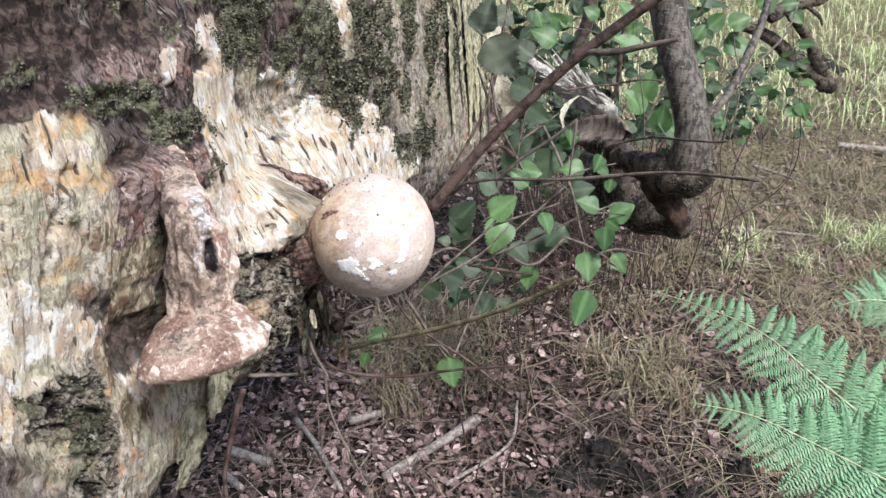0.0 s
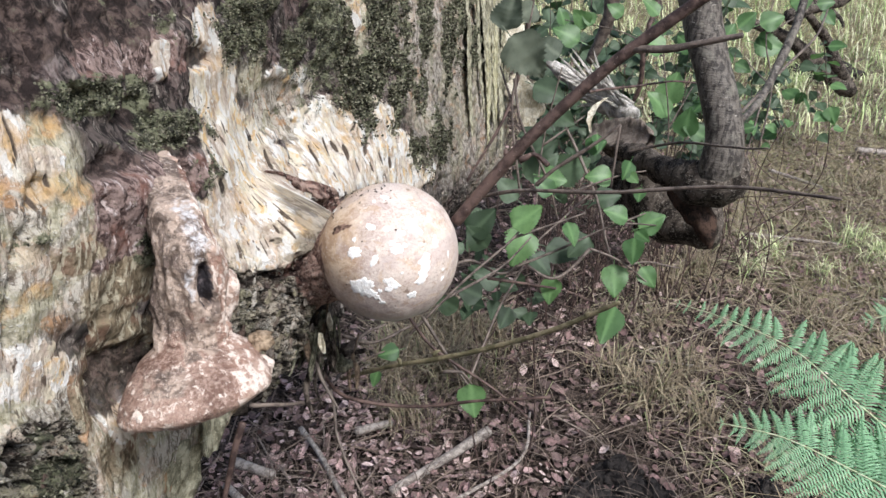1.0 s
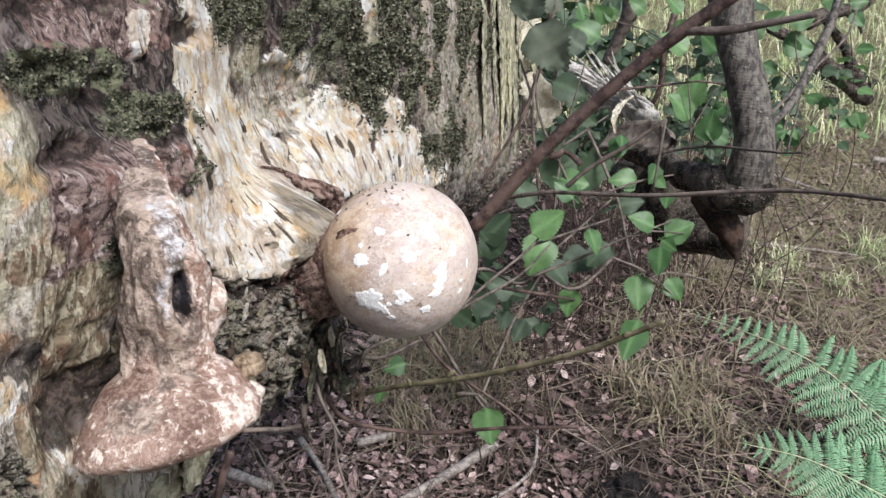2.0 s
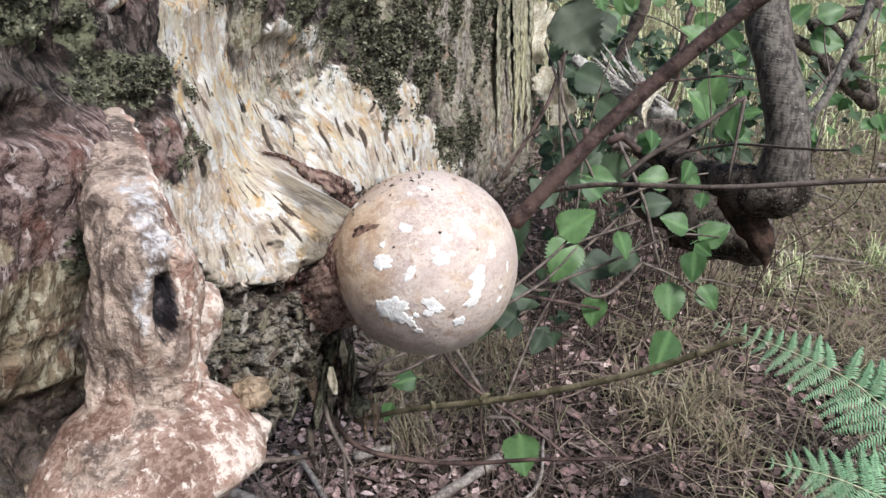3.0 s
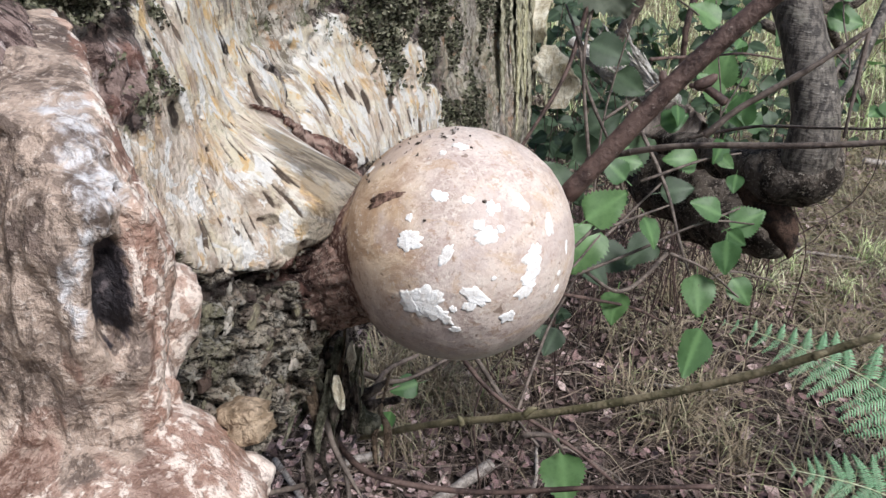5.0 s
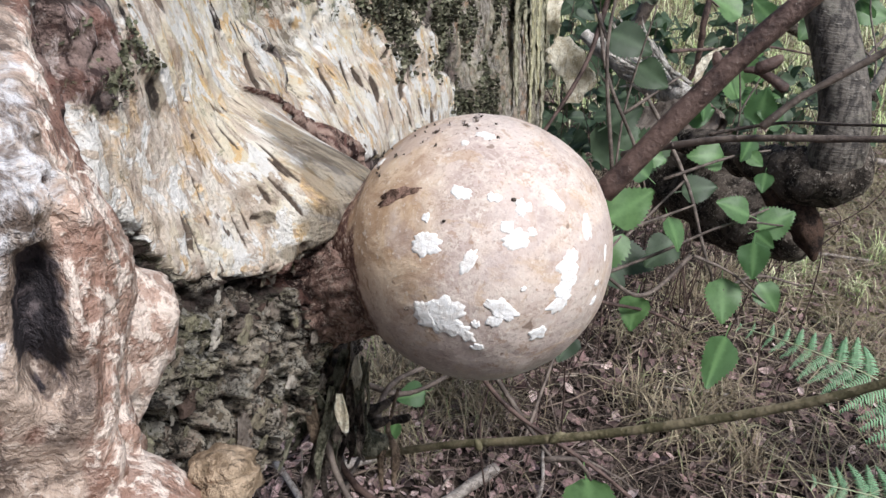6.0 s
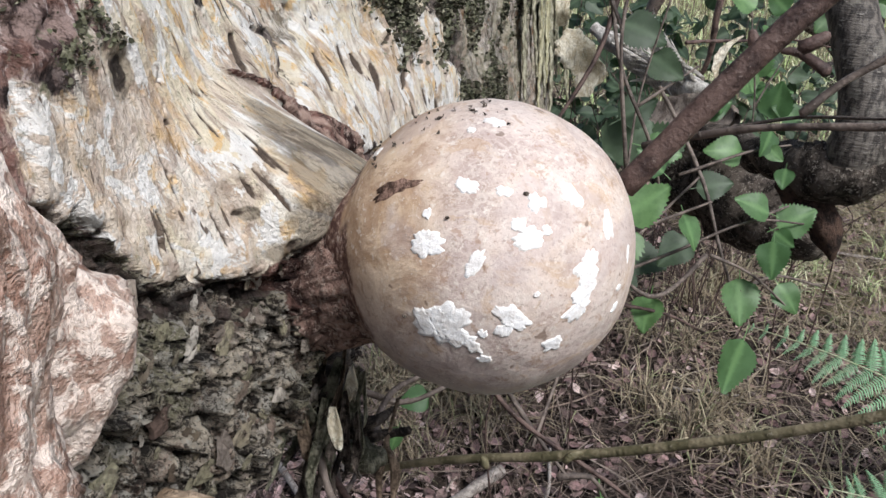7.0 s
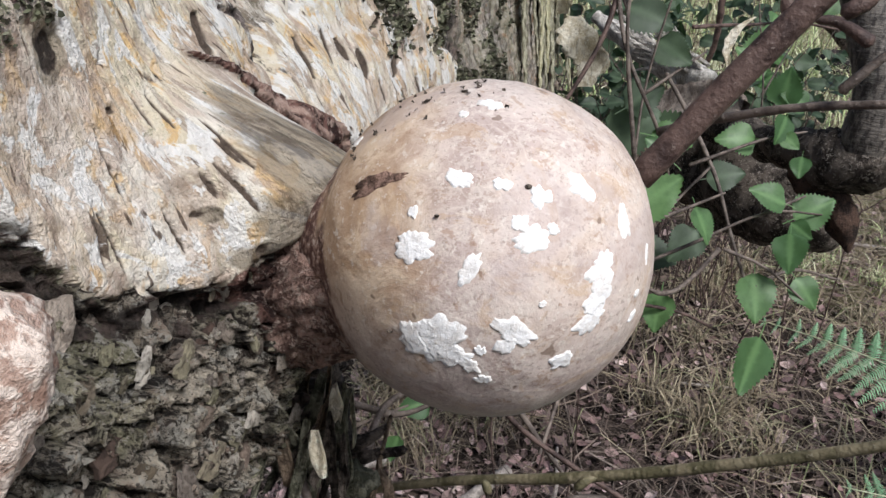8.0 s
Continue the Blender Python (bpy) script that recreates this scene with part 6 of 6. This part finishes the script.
spray("thin birch shoot with bright green toothed leaves", [[(-0.0507, 0.7774, 0.7709), (0.0036, 0.8012, 0.8197), (0.0525, 0.8289, 0.8536), (0.0747, 0.8515, 0.8772)], [(0.0525, 0.8289, 0.8536), (0.0931, 0.8709, 0.8485), (0.1382, 0.9226, 0.8405)], [(-0.0145, 0.7933, 0.8034), (0.0421, 0.8513, 0.8084), (0.0763, 0.8926, 0.8246)]], [((0.051, 0.833, 0.863), (0.083, 0.84, 0.885), 0.041), ((0.072, 0.901, 0.83), (0.055, 0.879, 0.793), 0.050), ((0.118, 0.918, 0.831), (0.128, 0.901, 0.806), 0.032), ((0.101, 0.931, 0.859), (0.078, 0.937, 0.878), 0.031), ((0.09, 0.959, 0.87), (0.123, 0.952, 0.865), 0.035)])
spray("birch shoot with a cluster of green leaves", [[(0.0315, 0.9081, 0.765), (0.1136, 0.9231, 0.7958), (0.1752, 0.9351, 0.8204), (0.2275, 0.9534, 0.8124)], [(0.1752, 0.9351, 0.8204), (0.2136, 0.9595, 0.8249)], [(0.1217, 0.9594, 0.8474), (0.1769, 0.9685, 0.8661), (0.2136, 0.9809, 0.8688)], [(0.1493, 0.9321, 0.7915), (0.1856, 0.9351, 0.7747), (0.2227, 0.9317, 0.745)]], [((0.188, 0.933, 0.829), (0.157, 0.935, 0.841), 0.034), ((0.207, 0.955, 0.808), (0.238, 0.958, 0.824), 0.038), ((0.203, 0.95, 0.806), (0.22, 0.941, 0.795), 0.022), ((0.199, 0.938, 0.803), (0.196, 0.919, 0.773), 0.035), ((0.175, 0.978, 0.863), (0.14, 0.974, 0.864), 0.036), ((0.194, 0.976, 0.882), (0.183, 0.962, 0.861), 0.027), ((0.191, 0.97, 0.869), (0.204, 0.961, 0.86), 0.018)] + [((0.206, 0.963, 0.855), (0.201, 0.951, 0.84), 0.020), ((0.18, 0.942, 0.767), (0.18, 0.917, 0.725), 0.044), ((0.177, 0.903, 0.733), (0.159, 0.88, 0.693), 0.052), ((0.212, 0.941, 0.764), (0.229, 0.926, 0.742), 0.032), ((0.111, 0.944, 0.747), (0.103, 0.925, 0.717), 0.036), ((0.147, 1.011, 0.884), (0.174, 1.012, 0.895), 0.030), ((0.159, 1.009, 0.903), (0.159, 0.995, 0.884), 0.023)])
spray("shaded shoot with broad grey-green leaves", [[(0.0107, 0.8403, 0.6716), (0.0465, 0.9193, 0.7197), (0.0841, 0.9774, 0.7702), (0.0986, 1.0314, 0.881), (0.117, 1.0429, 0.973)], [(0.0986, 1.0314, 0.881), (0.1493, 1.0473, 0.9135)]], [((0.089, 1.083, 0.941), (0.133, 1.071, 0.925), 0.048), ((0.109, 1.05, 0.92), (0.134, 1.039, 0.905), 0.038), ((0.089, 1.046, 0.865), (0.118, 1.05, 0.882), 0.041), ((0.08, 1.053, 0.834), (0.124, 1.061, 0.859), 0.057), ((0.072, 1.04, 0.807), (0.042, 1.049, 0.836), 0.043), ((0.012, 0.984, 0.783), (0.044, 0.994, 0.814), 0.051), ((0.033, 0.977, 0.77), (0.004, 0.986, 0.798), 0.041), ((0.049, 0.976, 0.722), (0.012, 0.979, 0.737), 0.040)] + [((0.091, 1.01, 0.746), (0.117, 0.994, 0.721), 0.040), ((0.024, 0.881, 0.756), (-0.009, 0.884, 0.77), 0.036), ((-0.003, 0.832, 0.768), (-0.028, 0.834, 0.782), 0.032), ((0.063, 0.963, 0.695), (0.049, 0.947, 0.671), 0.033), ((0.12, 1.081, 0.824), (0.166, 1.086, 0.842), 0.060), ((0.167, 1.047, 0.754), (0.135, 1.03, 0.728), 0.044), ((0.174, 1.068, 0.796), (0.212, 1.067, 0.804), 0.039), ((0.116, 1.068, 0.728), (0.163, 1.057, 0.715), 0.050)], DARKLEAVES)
spray("withered bramble shoot with large dull leaves", [[(0.0612, 0.8849, 0.8772), (0.0506, 0.9073, 0.9687), (0.0654, 0.93, 1.0381), (0.0761, 0.9416, 1.1074)], [(0.0506, 0.9073, 0.9687), (0.0389, 0.9436, 0.9975)]], [((0.047, 0.927, 1.033), (0.087, 0.902, 0.989), 0.064), ((0.042, 0.96, 1.032), (0.055, 0.974, 1.07), 0.051), ((0.078, 0.982, 1.053), (0.049, 0.971, 1.039), 0.034), ((0.105, 0.969, 1.004), (0.075, 0.974, 1.023), 0.035)], WITHERED)
spray("yellow-green hazel shoot behind the grey stem", [[(0.3599, 1.4437, 0.6543), (0.3584, 1.4457, 0.7724), (0.3436, 1.4787, 0.8856), (0.3269, 1.517, 1.0325)], [(0.3584, 1.4457, 0.7724), (0.3986, 1.4766, 0.8357)], [(0.3436, 1.4787, 0.8856), (0.2593, 1.4152, 0.938), (0.1535, 1.3218, 0.9745)]], [((0.358, 1.455, 0.79), (0.317, 1.473, 0.837), 0.062), ((0.358, 1.483, 0.803), (0.383, 1.51, 0.868), 0.068), ((0.384, 1.439, 0.759), (0.398, 1.466, 0.823), 0.06), ((0.337, 1.453, 0.901), (0.287, 1.462, 0.928), 0.057), ((0.324, 1.496, 0.921), (0.358, 1.501, 0.94), 0.039), ((0.175, 1.308, 0.947), (0.131, 1.314, 0.968), 0.049), ((0.188, 1.318, 0.967), (0.162, 1.325, 0.991), 0.037), ((0.197, 1.32, 0.971), (0.175, 1.323, 0.987), 0.028)] + [((0.156, 1.338, 0.963), (0.147, 1.348, 0.991), 0.032), ((0.327, 1.479, 0.954), (0.297, 1.487, 0.981), 0.041), ((0.399, 1.503, 0.89), (0.367, 1.512, 0.918), 0.043), ((0.259, 1.428, 0.963), (0.23, 1.432, 0.981), 0.034), ((0.419, 1.439, 0.759), (0.377, 1.444, 0.778), 0.046), ((0.445, 1.307, 0.83), (0.448, 1.291, 0.807), 0.028), ((0.459, 1.503, 0.89), (0.433, 1.486, 0.864), 0.041)])
spray("birch shoot with fresh leaves by the grey stem", [[(0.4754, 1.337, 0.7776), (0.4942, 1.3782, 0.862), (0.4848, 1.4152, 0.938), (0.513, 1.4647, 1.0393)], [(0.4942, 1.3782, 0.862), (0.4566, 1.3946, 0.8958)], [(0.4848, 1.4152, 0.938), (0.5584, 1.4522, 0.9681)]], [((0.475, 1.421, 0.951), (0.512, 1.424, 0.964), 0.046), ((0.473, 1.429, 0.921), (0.519, 1.421, 0.913), 0.057), ((0.492, 1.421, 0.904), (0.476, 1.431, 0.935), 0.036), ((0.458, 1.47, 0.936), (0.491, 1.479, 0.963), 0.043), ((0.522, 1.436, 0.98), (0.558, 1.44, 0.998), 0.052), ((0.45, 1.434, 0.886), (0.478, 1.424, 0.874), 0.032), ((0.573, 1.456, 0.977), (0.604, 1.454, 0.982), 0.032), ((0.419, 1.411, 0.93), (0.437, 1.419, 0.956), 0.033), ((0.423, 1.272, 0.827), (0.442, 1.27, 0.832), 0.020)])
spray("low green shoot under the ball fungus", [[(-0.1533, 0.8571, 0.6604), (-0.1112, 0.8576, 0.6843), (-0.0832, 0.8544, 0.7006)], [(-0.0163, 0.6067, 0.8428), (-0.0019, 0.6109, 0.8401), (0.0063, 0.6109, 0.8287)]], [((-0.068, 0.872, 0.691), (-0.095, 0.865, 0.686), 0.028), ((-0.09, 0.845, 0.681), (-0.096, 0.832, 0.665), 0.021), ((0.005, 0.615, 0.826), (0.01, 0.596, 0.796), 0.030)])



def undergrowth(label, centre, size, count, seed, meshes, leaf=0.03):
    """A shrub of thin stems from the ground with leaves scattered along them."""
    rng = np.random.RandomState(seed)
    base = thing("shrub", label, "shrub", "low shrubs behind the trunk", at=(centre[0], centre[1], 0))
    bpy.context.view_layer.update()
    for k in range(count // 9):
        top = np.array(centre) + rng.uniform(-1, 1, 3) * np.array(size)
        foot = np.array((top[0] * 0.6 + centre[0] * 0.4, top[1] * 0.6 + centre[1] * 0.4, -0.02))
        low = foot + (top - foot) * np.array((0.1, 0.1, 0.4)) + rng.normal(0, 0.05, 3)
        mid = (top + foot) / 2 + np.array((0, 0, 0.1)) + rng.normal(0, 0.06, 3)
        v, f = tube([foot, low, mid, top], [0.0017, 0.0014, 0.0011, 0.0006], sides=6, step=0.03, rough=0.2, seed=k)
        part("stem", mesh_of("stem", v - np.array(base.location), f, M_BRANCH), base)
        path = spline([foot, low, mid, top], 0.01)
        for j in range(9):
            c = Vector(path[int(len(path) * rng.uniform(0.72, 0.99))])
            d = Vector((rng.normal(0, 1), rng.normal(-0.3, 1), rng.normal(-0.2, 0.6))).normalized()
            leaf_at(base, c + d, c + d * 0.008, leaf * rng.uniform(0.7, 1.4), (rng.normal(0, 0.5), -0.6 + rng.normal(0, 0.4), 0.8), rng.randint(6), meshes)


# the dark shrubs wear leaves darkened in colour for the shade behind the trunk
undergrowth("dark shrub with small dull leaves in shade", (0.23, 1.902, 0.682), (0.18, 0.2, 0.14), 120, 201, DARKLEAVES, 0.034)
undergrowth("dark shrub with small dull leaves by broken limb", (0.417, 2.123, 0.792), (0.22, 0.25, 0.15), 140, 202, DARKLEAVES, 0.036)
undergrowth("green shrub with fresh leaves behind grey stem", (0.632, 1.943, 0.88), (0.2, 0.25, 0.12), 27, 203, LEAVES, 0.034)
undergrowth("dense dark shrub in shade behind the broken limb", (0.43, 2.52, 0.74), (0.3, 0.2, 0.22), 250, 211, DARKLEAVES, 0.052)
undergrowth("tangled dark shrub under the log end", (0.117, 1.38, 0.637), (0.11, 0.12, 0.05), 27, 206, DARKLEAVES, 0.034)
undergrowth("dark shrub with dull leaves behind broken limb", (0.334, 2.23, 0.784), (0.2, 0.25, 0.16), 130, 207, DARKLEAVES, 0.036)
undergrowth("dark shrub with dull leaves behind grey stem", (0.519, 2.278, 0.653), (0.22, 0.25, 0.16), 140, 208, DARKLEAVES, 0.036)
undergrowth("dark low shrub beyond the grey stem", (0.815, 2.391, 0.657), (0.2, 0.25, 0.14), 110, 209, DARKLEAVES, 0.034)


# ---- litter, sticks and grass on the ground ----
def scatter(name, count, area, make, mat, seed):
    rng = np.random.RandomState(seed)
    xy = np.array([area(rng) for _ in range(count)])
    z = ground_height(xy[:, 0], xy[:, 1])
    V, Fc, k = [], [], 0
    for i in range(count):
        v, f = make(rng)
        V.append(v + np.array((xy[i, 0], xy[i, 1], z[i])))
        Fc += [tuple(j + k for j in q) for q in f]
        k += len(v)
    return mesh_of(name, np.vstack(V), Fc, mat, False)


def spin(v, rng, tilt):
    e = Euler((rng.normal(0, tilt), rng.normal(0, tilt), rng.uniform(0, 6.28))).to_matrix()
    return v @ np.array(e).T


def dead_leaf(rng):
    s = 0.004 + 0.013 * rng.rand() ** 1.5
    c = rng.uniform(-0.2, 0.9)
    v = np.array([(0, -1, 0.1), (-0.62, -0.3, 0.35 * c), (0, -0.25, 0), (0.62, -0.3, 0.35 * c), (-0.5, 0.4, 0.4 * c), (0, 0.4, 0.05), (0.5, 0.4, 0.4 * c), (0, 1, 0.3 * c)]) * s
    return spin(v, rng, 0.45) + np.array((0, 0, rng.uniform(0.004, 0.022))), [(0, 2, 1), (0, 3, 2), (1, 2, 5, 4), (2, 3, 6, 5), (4, 5, 7), (5, 6, 7)]


def stick(rng):
    ln, r = 0.02 + 0.11 * rng.rand() ** 2, 0.0005 + 0.0018 * rng.rand() ** 2
    a = np.arange(4) / 4 * 6.283
    ring = np.stack((0 * a, np.cos(a), np.sin(a)), 1) * r
    bend = rng.normal(0, 0.1) * ln
    v = np.vstack((ring + (-ln, 0, 0), ring * 1.1 + (0, bend, abs(bend) * 0.3), ring * 0.6 + (ln, 0, 0)))
    f = grid_faces(3, 4, True)
    return spin(v, rng, 0.09) + np.array((0, 0, rng.uniform(0.006, 0.03))), f


def blade(rng, ln, lean, w=0.0016):
    az = rng.uniform(0, 6.28)
    d = np.array((math.cos(az), math.sin(az), 0))
    sd = np.array((-d[1], d[0], 0)) * w
    le = rng.uniform(*lean)
    pts = [np.zeros(3), d * ln * 0.3 * le + (0, 0, ln * 0.4 * (1.15 - 0.5 * le)), d * ln * 0.65 * le + (0, 0, ln * 0.62 * (1.15 - 0.75 * le)), d * ln * le + (0, 0, ln * 0.7 * (1.15 - le))]
    v = np.vstack([pts[0] - sd, pts[0] + sd, pts[1] - sd, pts[1] + sd, pts[2] - sd * 0.7, pts[2] + sd * 0.7, pts[3]])
    return v, [(0, 1, 3, 2), (2, 3, 5, 4), (4, 5, 6)]


def near_area(rng):
    y = 0.9 + 4.5 * rng.rand() ** 1.5
    return rng.uniform(-0.45 - 0.1 * y, 0.5 + 0.62 * y), y


litter = part("leaf_litter", scatter("leaf_litter", 21000, near_area, dead_leaf, M_LITTER, 91))
tagged(litter, "brown and pinkish fallen leaves scattered on soil", "leaf litter", kind="stuff")
def pale_area(rng):
    return rng.normal(-0.2, 0.2), 1.15 + 0.9 * rng.rand()


pale = part("pale_leaves", scatter("pale_leaves", 1500, pale_area, dead_leaf, M_PALELITTER, 97))
tagged(pale, "pinkish pale dead leaves lying on dark litter", "leaf litter", kind="stuff")
sticks = part("fallen_twigs", scatter("fallen_twigs", 3200, near_area, stick, M_STICKS, 92))
tagged(sticks, "thin dry twigs lying on the leaf litter", "twigs", kind="stuff")


def fine_straw(rng):
    v, f = blade(rng, rng.uniform(0.05, 0.17), (0.85, 1.1), 0.0007)
    return v + np.array((0, 0, 0.008)), f


rootlets = part("dry_stems", scatter("dry_stems", 13000, near_area, fine_straw, M_STRAWDARK, 96))
tagged(rootlets, "fine dry grass stems woven through the litter", "dry stems", kind="stuff")


def ground_stick(points, r0, r1, label):
    q = [(x, y, float(ground_height(np.array([x]), np.array([y]))[0]) + r0 * 0.6 + 0.022) for x, y in points]
    v, f = tube(q, np.linspace(r0, r1, len(q)), sides=10, step=0.02, rough=0.18, seed=int(points[0][1] * 100), freq=40)
    base = thing("stick", label, "stick", "sticks on the ground", at=q[0])
    part("wood", mesh_of("wood", v - np.array(q[0]), f, M_PALESTICK), base)


for _p, _a, _b, _l in [([(-0.343, 1.595), (-0.282, 1.49), (-0.209, 1.338)], 0.007, 0.005, "straight grey stick lying on litter"), ([(0.08, 1.58), (-0.018, 1.49), (-0.124, 1.38)], 0.012, 0.009, "thick pale grey stick lying on litter"), ([(-0.465, 1.461), (-0.371, 1.424)], 0.012, 0.01, "short brown stick lying on litter"), ([(-0.216, 1.58), (-0.138, 1.601)], 0.01, 0.008, "short reddish stick lying on litter"), ([(0.007, 1.355), (0.146, 1.49), (0.176, 1.634)], 0.004, 0.003, "thin pale twig lying on litter"), ([(0.467, 1.851), (0.605, 1.812)], 0.004, 0.003, "thin pale twig lying on dry grass"), ([(-0.461, 1.389), (-0.414, 1.338)], 0.009, 0.008, "short pale stick lying on litter"), ([(1.714, 3.482), (1.91, 3.439)], 0.016, 0.014, "pale fallen stick in dry grass"), ([(0.988, 2.638), (1.186, 2.592), (1.273, 2.57)], 0.006, 0.004, "thin dry stick on litter"), ([(1.276, 3.273), (1.413, 3.085)], 0.008, 0.005, "thin dry stick on grass")]:
    ground_stick(_p, _a, _b, _l)


def clod(x, y, size, seed):
    v, f = ball(4)
    v = v * (1 + 0.7 * fbm(v * 2.2, 4, seed, 0.65) + 0.35 * fbm(v * 6, 4, seed + 2, 0.7))[:, None] * np.array(size)
    base = thing("soil_clod", "black crumbly lump of humus on litter", "soil", "humus lumps", at=(x, y, float(ground_height(np.array([x]), np.array([y]))[0])))
    part("lump", mesh_of("lump", v, f, M_DARKSOIL), base)


for _k, (_x, _y, _s) in enumerate([(0.339, 1.434, (0.05, 0.04, 0.045)), (0.369, 1.398, (0.045, 0.04, 0.035)), (0.258, 1.380, (0.04, 0.035, 0.035)), (0.413, 1.377, (0.04, 0.04, 0.03)), (0.304, 1.370, (0.05, 0.04, 0.03)), (0.624, 1.367, (0.035, 0.035, 0.04)), (0.717, 1.346, (0.04, 0.035, 0.03)), (0.180, 1.313, (0.05, 0.04, 0.03)), (0.518, 1.305, (0.05, 0.04, 0.03)), (2.093, 4.857, (0.2, 0.12, 0.09))]):
    clod(_x, _y, _s, 140 + _k)

# dead branch lying in the far grass
dead = thing("dead_branch", "dark dead branch leaning in pale grass", "branch", at=(2.1059, 4.4897, 0))
for _k, (_p, _r) in enumerate([([(1.6343, 3.4894, 0.2862), (1.5082, 3.387, 0.4183), (1.4523, 3.3766, 0.5111), (1.3121, 3.2678, 0.6301)], 0.03), ([(1.5925, 3.4454, 0.31), (1.4283, 3.387, 0.4183), (1.2756, 3.331, 0.5318), (1.1081, 3.2536, 0.6012)], 0.035), ([(1.2369, 3.263, 0.6205), (1.3228, 3.2819, 0.6591), (1.4302, 3.2913, 0.6784), (1.4839, 3.3101, 0.717)], 0.03), ([(1.3873, 3.28, 0.6552), (1.4302, 3.263, 0.6205), (1.4409, 3.2489, 0.5915)], 0.01)]):
    _v, _f = tube(_p, np.linspace(_r, _r * 0.5, len(_p)), sides=9, step=0.03, rough=0.25, seed=150 + _k, freq=14)
    part("limb", mesh_of("limb", _v - np.array(dead.location), _f, M_ROT), dead)


def grass_area(rng):
    while True:
        y = 1.3 + 7 * rng.rand() ** 1.4
        x = rng.uniform(0.1, 0.6 + 0.7 * y)
        g = 0.8 * (x - 0.45) + 0.2 * (y - 1.7) + 0.45 * noise.noise((x * 2.1, y * 2.1, 3.0))
        if rng.rand() < min(1, max(0.02, g * 0.9)):
            return x, y


straw = part("dry_grass", scatter("dry_grass", 26000, grass_area, lambda r: blade(r, r.uniform(0.05, 0.24), (0.9, 1.14), 0.0012), M_STRAW, 93))
tagged(straw, "matted dry straw-coloured grass", "grass", kind="stuff")


def far_area(rng):
    y = 3.6 + 9 * rng.rand()
    return rng.uniform(0.5, 1.2 + 0.75 * y), y


meadow = part("green_grass", scatter("green_grass", 14000, far_area, lambda r: blade(r, r.uniform(0.1, 0.3), (0.2, 0.8), 0.0028), M_GRASS, 94))
tagged(meadow, "bright green and straw grass in the clearing", "grass", kind="stuff")


def tuft(x, y, n, ln, lean, mat, seed, name, label):
    rng = np.random.RandomState(seed)
    z = float(ground_height(np.array([x]), np.array([y]))[0])
    V, Fc = [], []
    for _ in range(n):
        v, f = blade(rng, rng.uniform(0.5, 1) * ln, lean, 0.0013)
        k = len(V) * 7
        V.append(v + np.array((rng.normal(0, 0.03), rng.normal(0, 0.03), 0)))
        Fc += [tuple(i + k for i in q) for q in f]
    ob = part(name, mesh_of(name, np.vstack(V), Fc, mat, False), None, "", Matrix.Translation((x, y, z)))
    tagged(ob, label, "grass tuft", "tufts of grass")


TUFTS = [(1.006, 2.484, 60, 0.16, 1), (0.922, 2.363, 50, 0.14, 1), (1.330, 2.615, 90, 0.17, 1), (1.369, 2.484, 90, 0.18, 1), (1.484, 2.570, 80, 0.17, 1), (1.137, 2.363, 50, 0.13, 1), (0.743, 2.363, 160, 0.2, 0), (0.637, 2.287, 120, 0.2, 0), (0.025, 1.991, 170, 0.24, 0), (-0.068, 1.962, 150, 0.24, 0), (0.102, 1.962, 120, 0.2, 0), (-0.132, 1.725, 90, 0.18, 0)]
TUFTS += [(-0.03, 1.8, 200, 0.24, 0), (-0.15, 1.85, 180, 0.24, 0), (0.06, 1.75, 150, 0.2, 0), (-0.1, 1.62, 100, 0.15, 0), (0.466, 1.702, 150, 0.2, 0), (0.573, 1.799, 120, 0.18, 0), (0.399, 1.799, 90, 0.18, 0), (0.555, 1.612, 100, 0.2, 0), (0.430, 2.083, 60, 0.15, 0), (1.591, 3.085, 100, 0.2, 0), (2.550, 4.991, 100, 0.3, 1), (1.872, 4.606, 140, 0.25, 1), (1.922, 5.133, 120, 0.25, 1), (0.997, 2.083, 90, 0.15, 0), (0.553, 2.051, 80, 0.15, 0)]
for _k, (_x, _y, _n, _l, _g) in enumerate(TUFTS):
    tuft(_x, _y, _n, _l, (0.25, 0.95), (M_STRAW, M_GRASS)[_g], 170 + _k, "grass_tuft", ("dry straw-coloured tuft of grass", "fresh green tuft of grass")[_g])
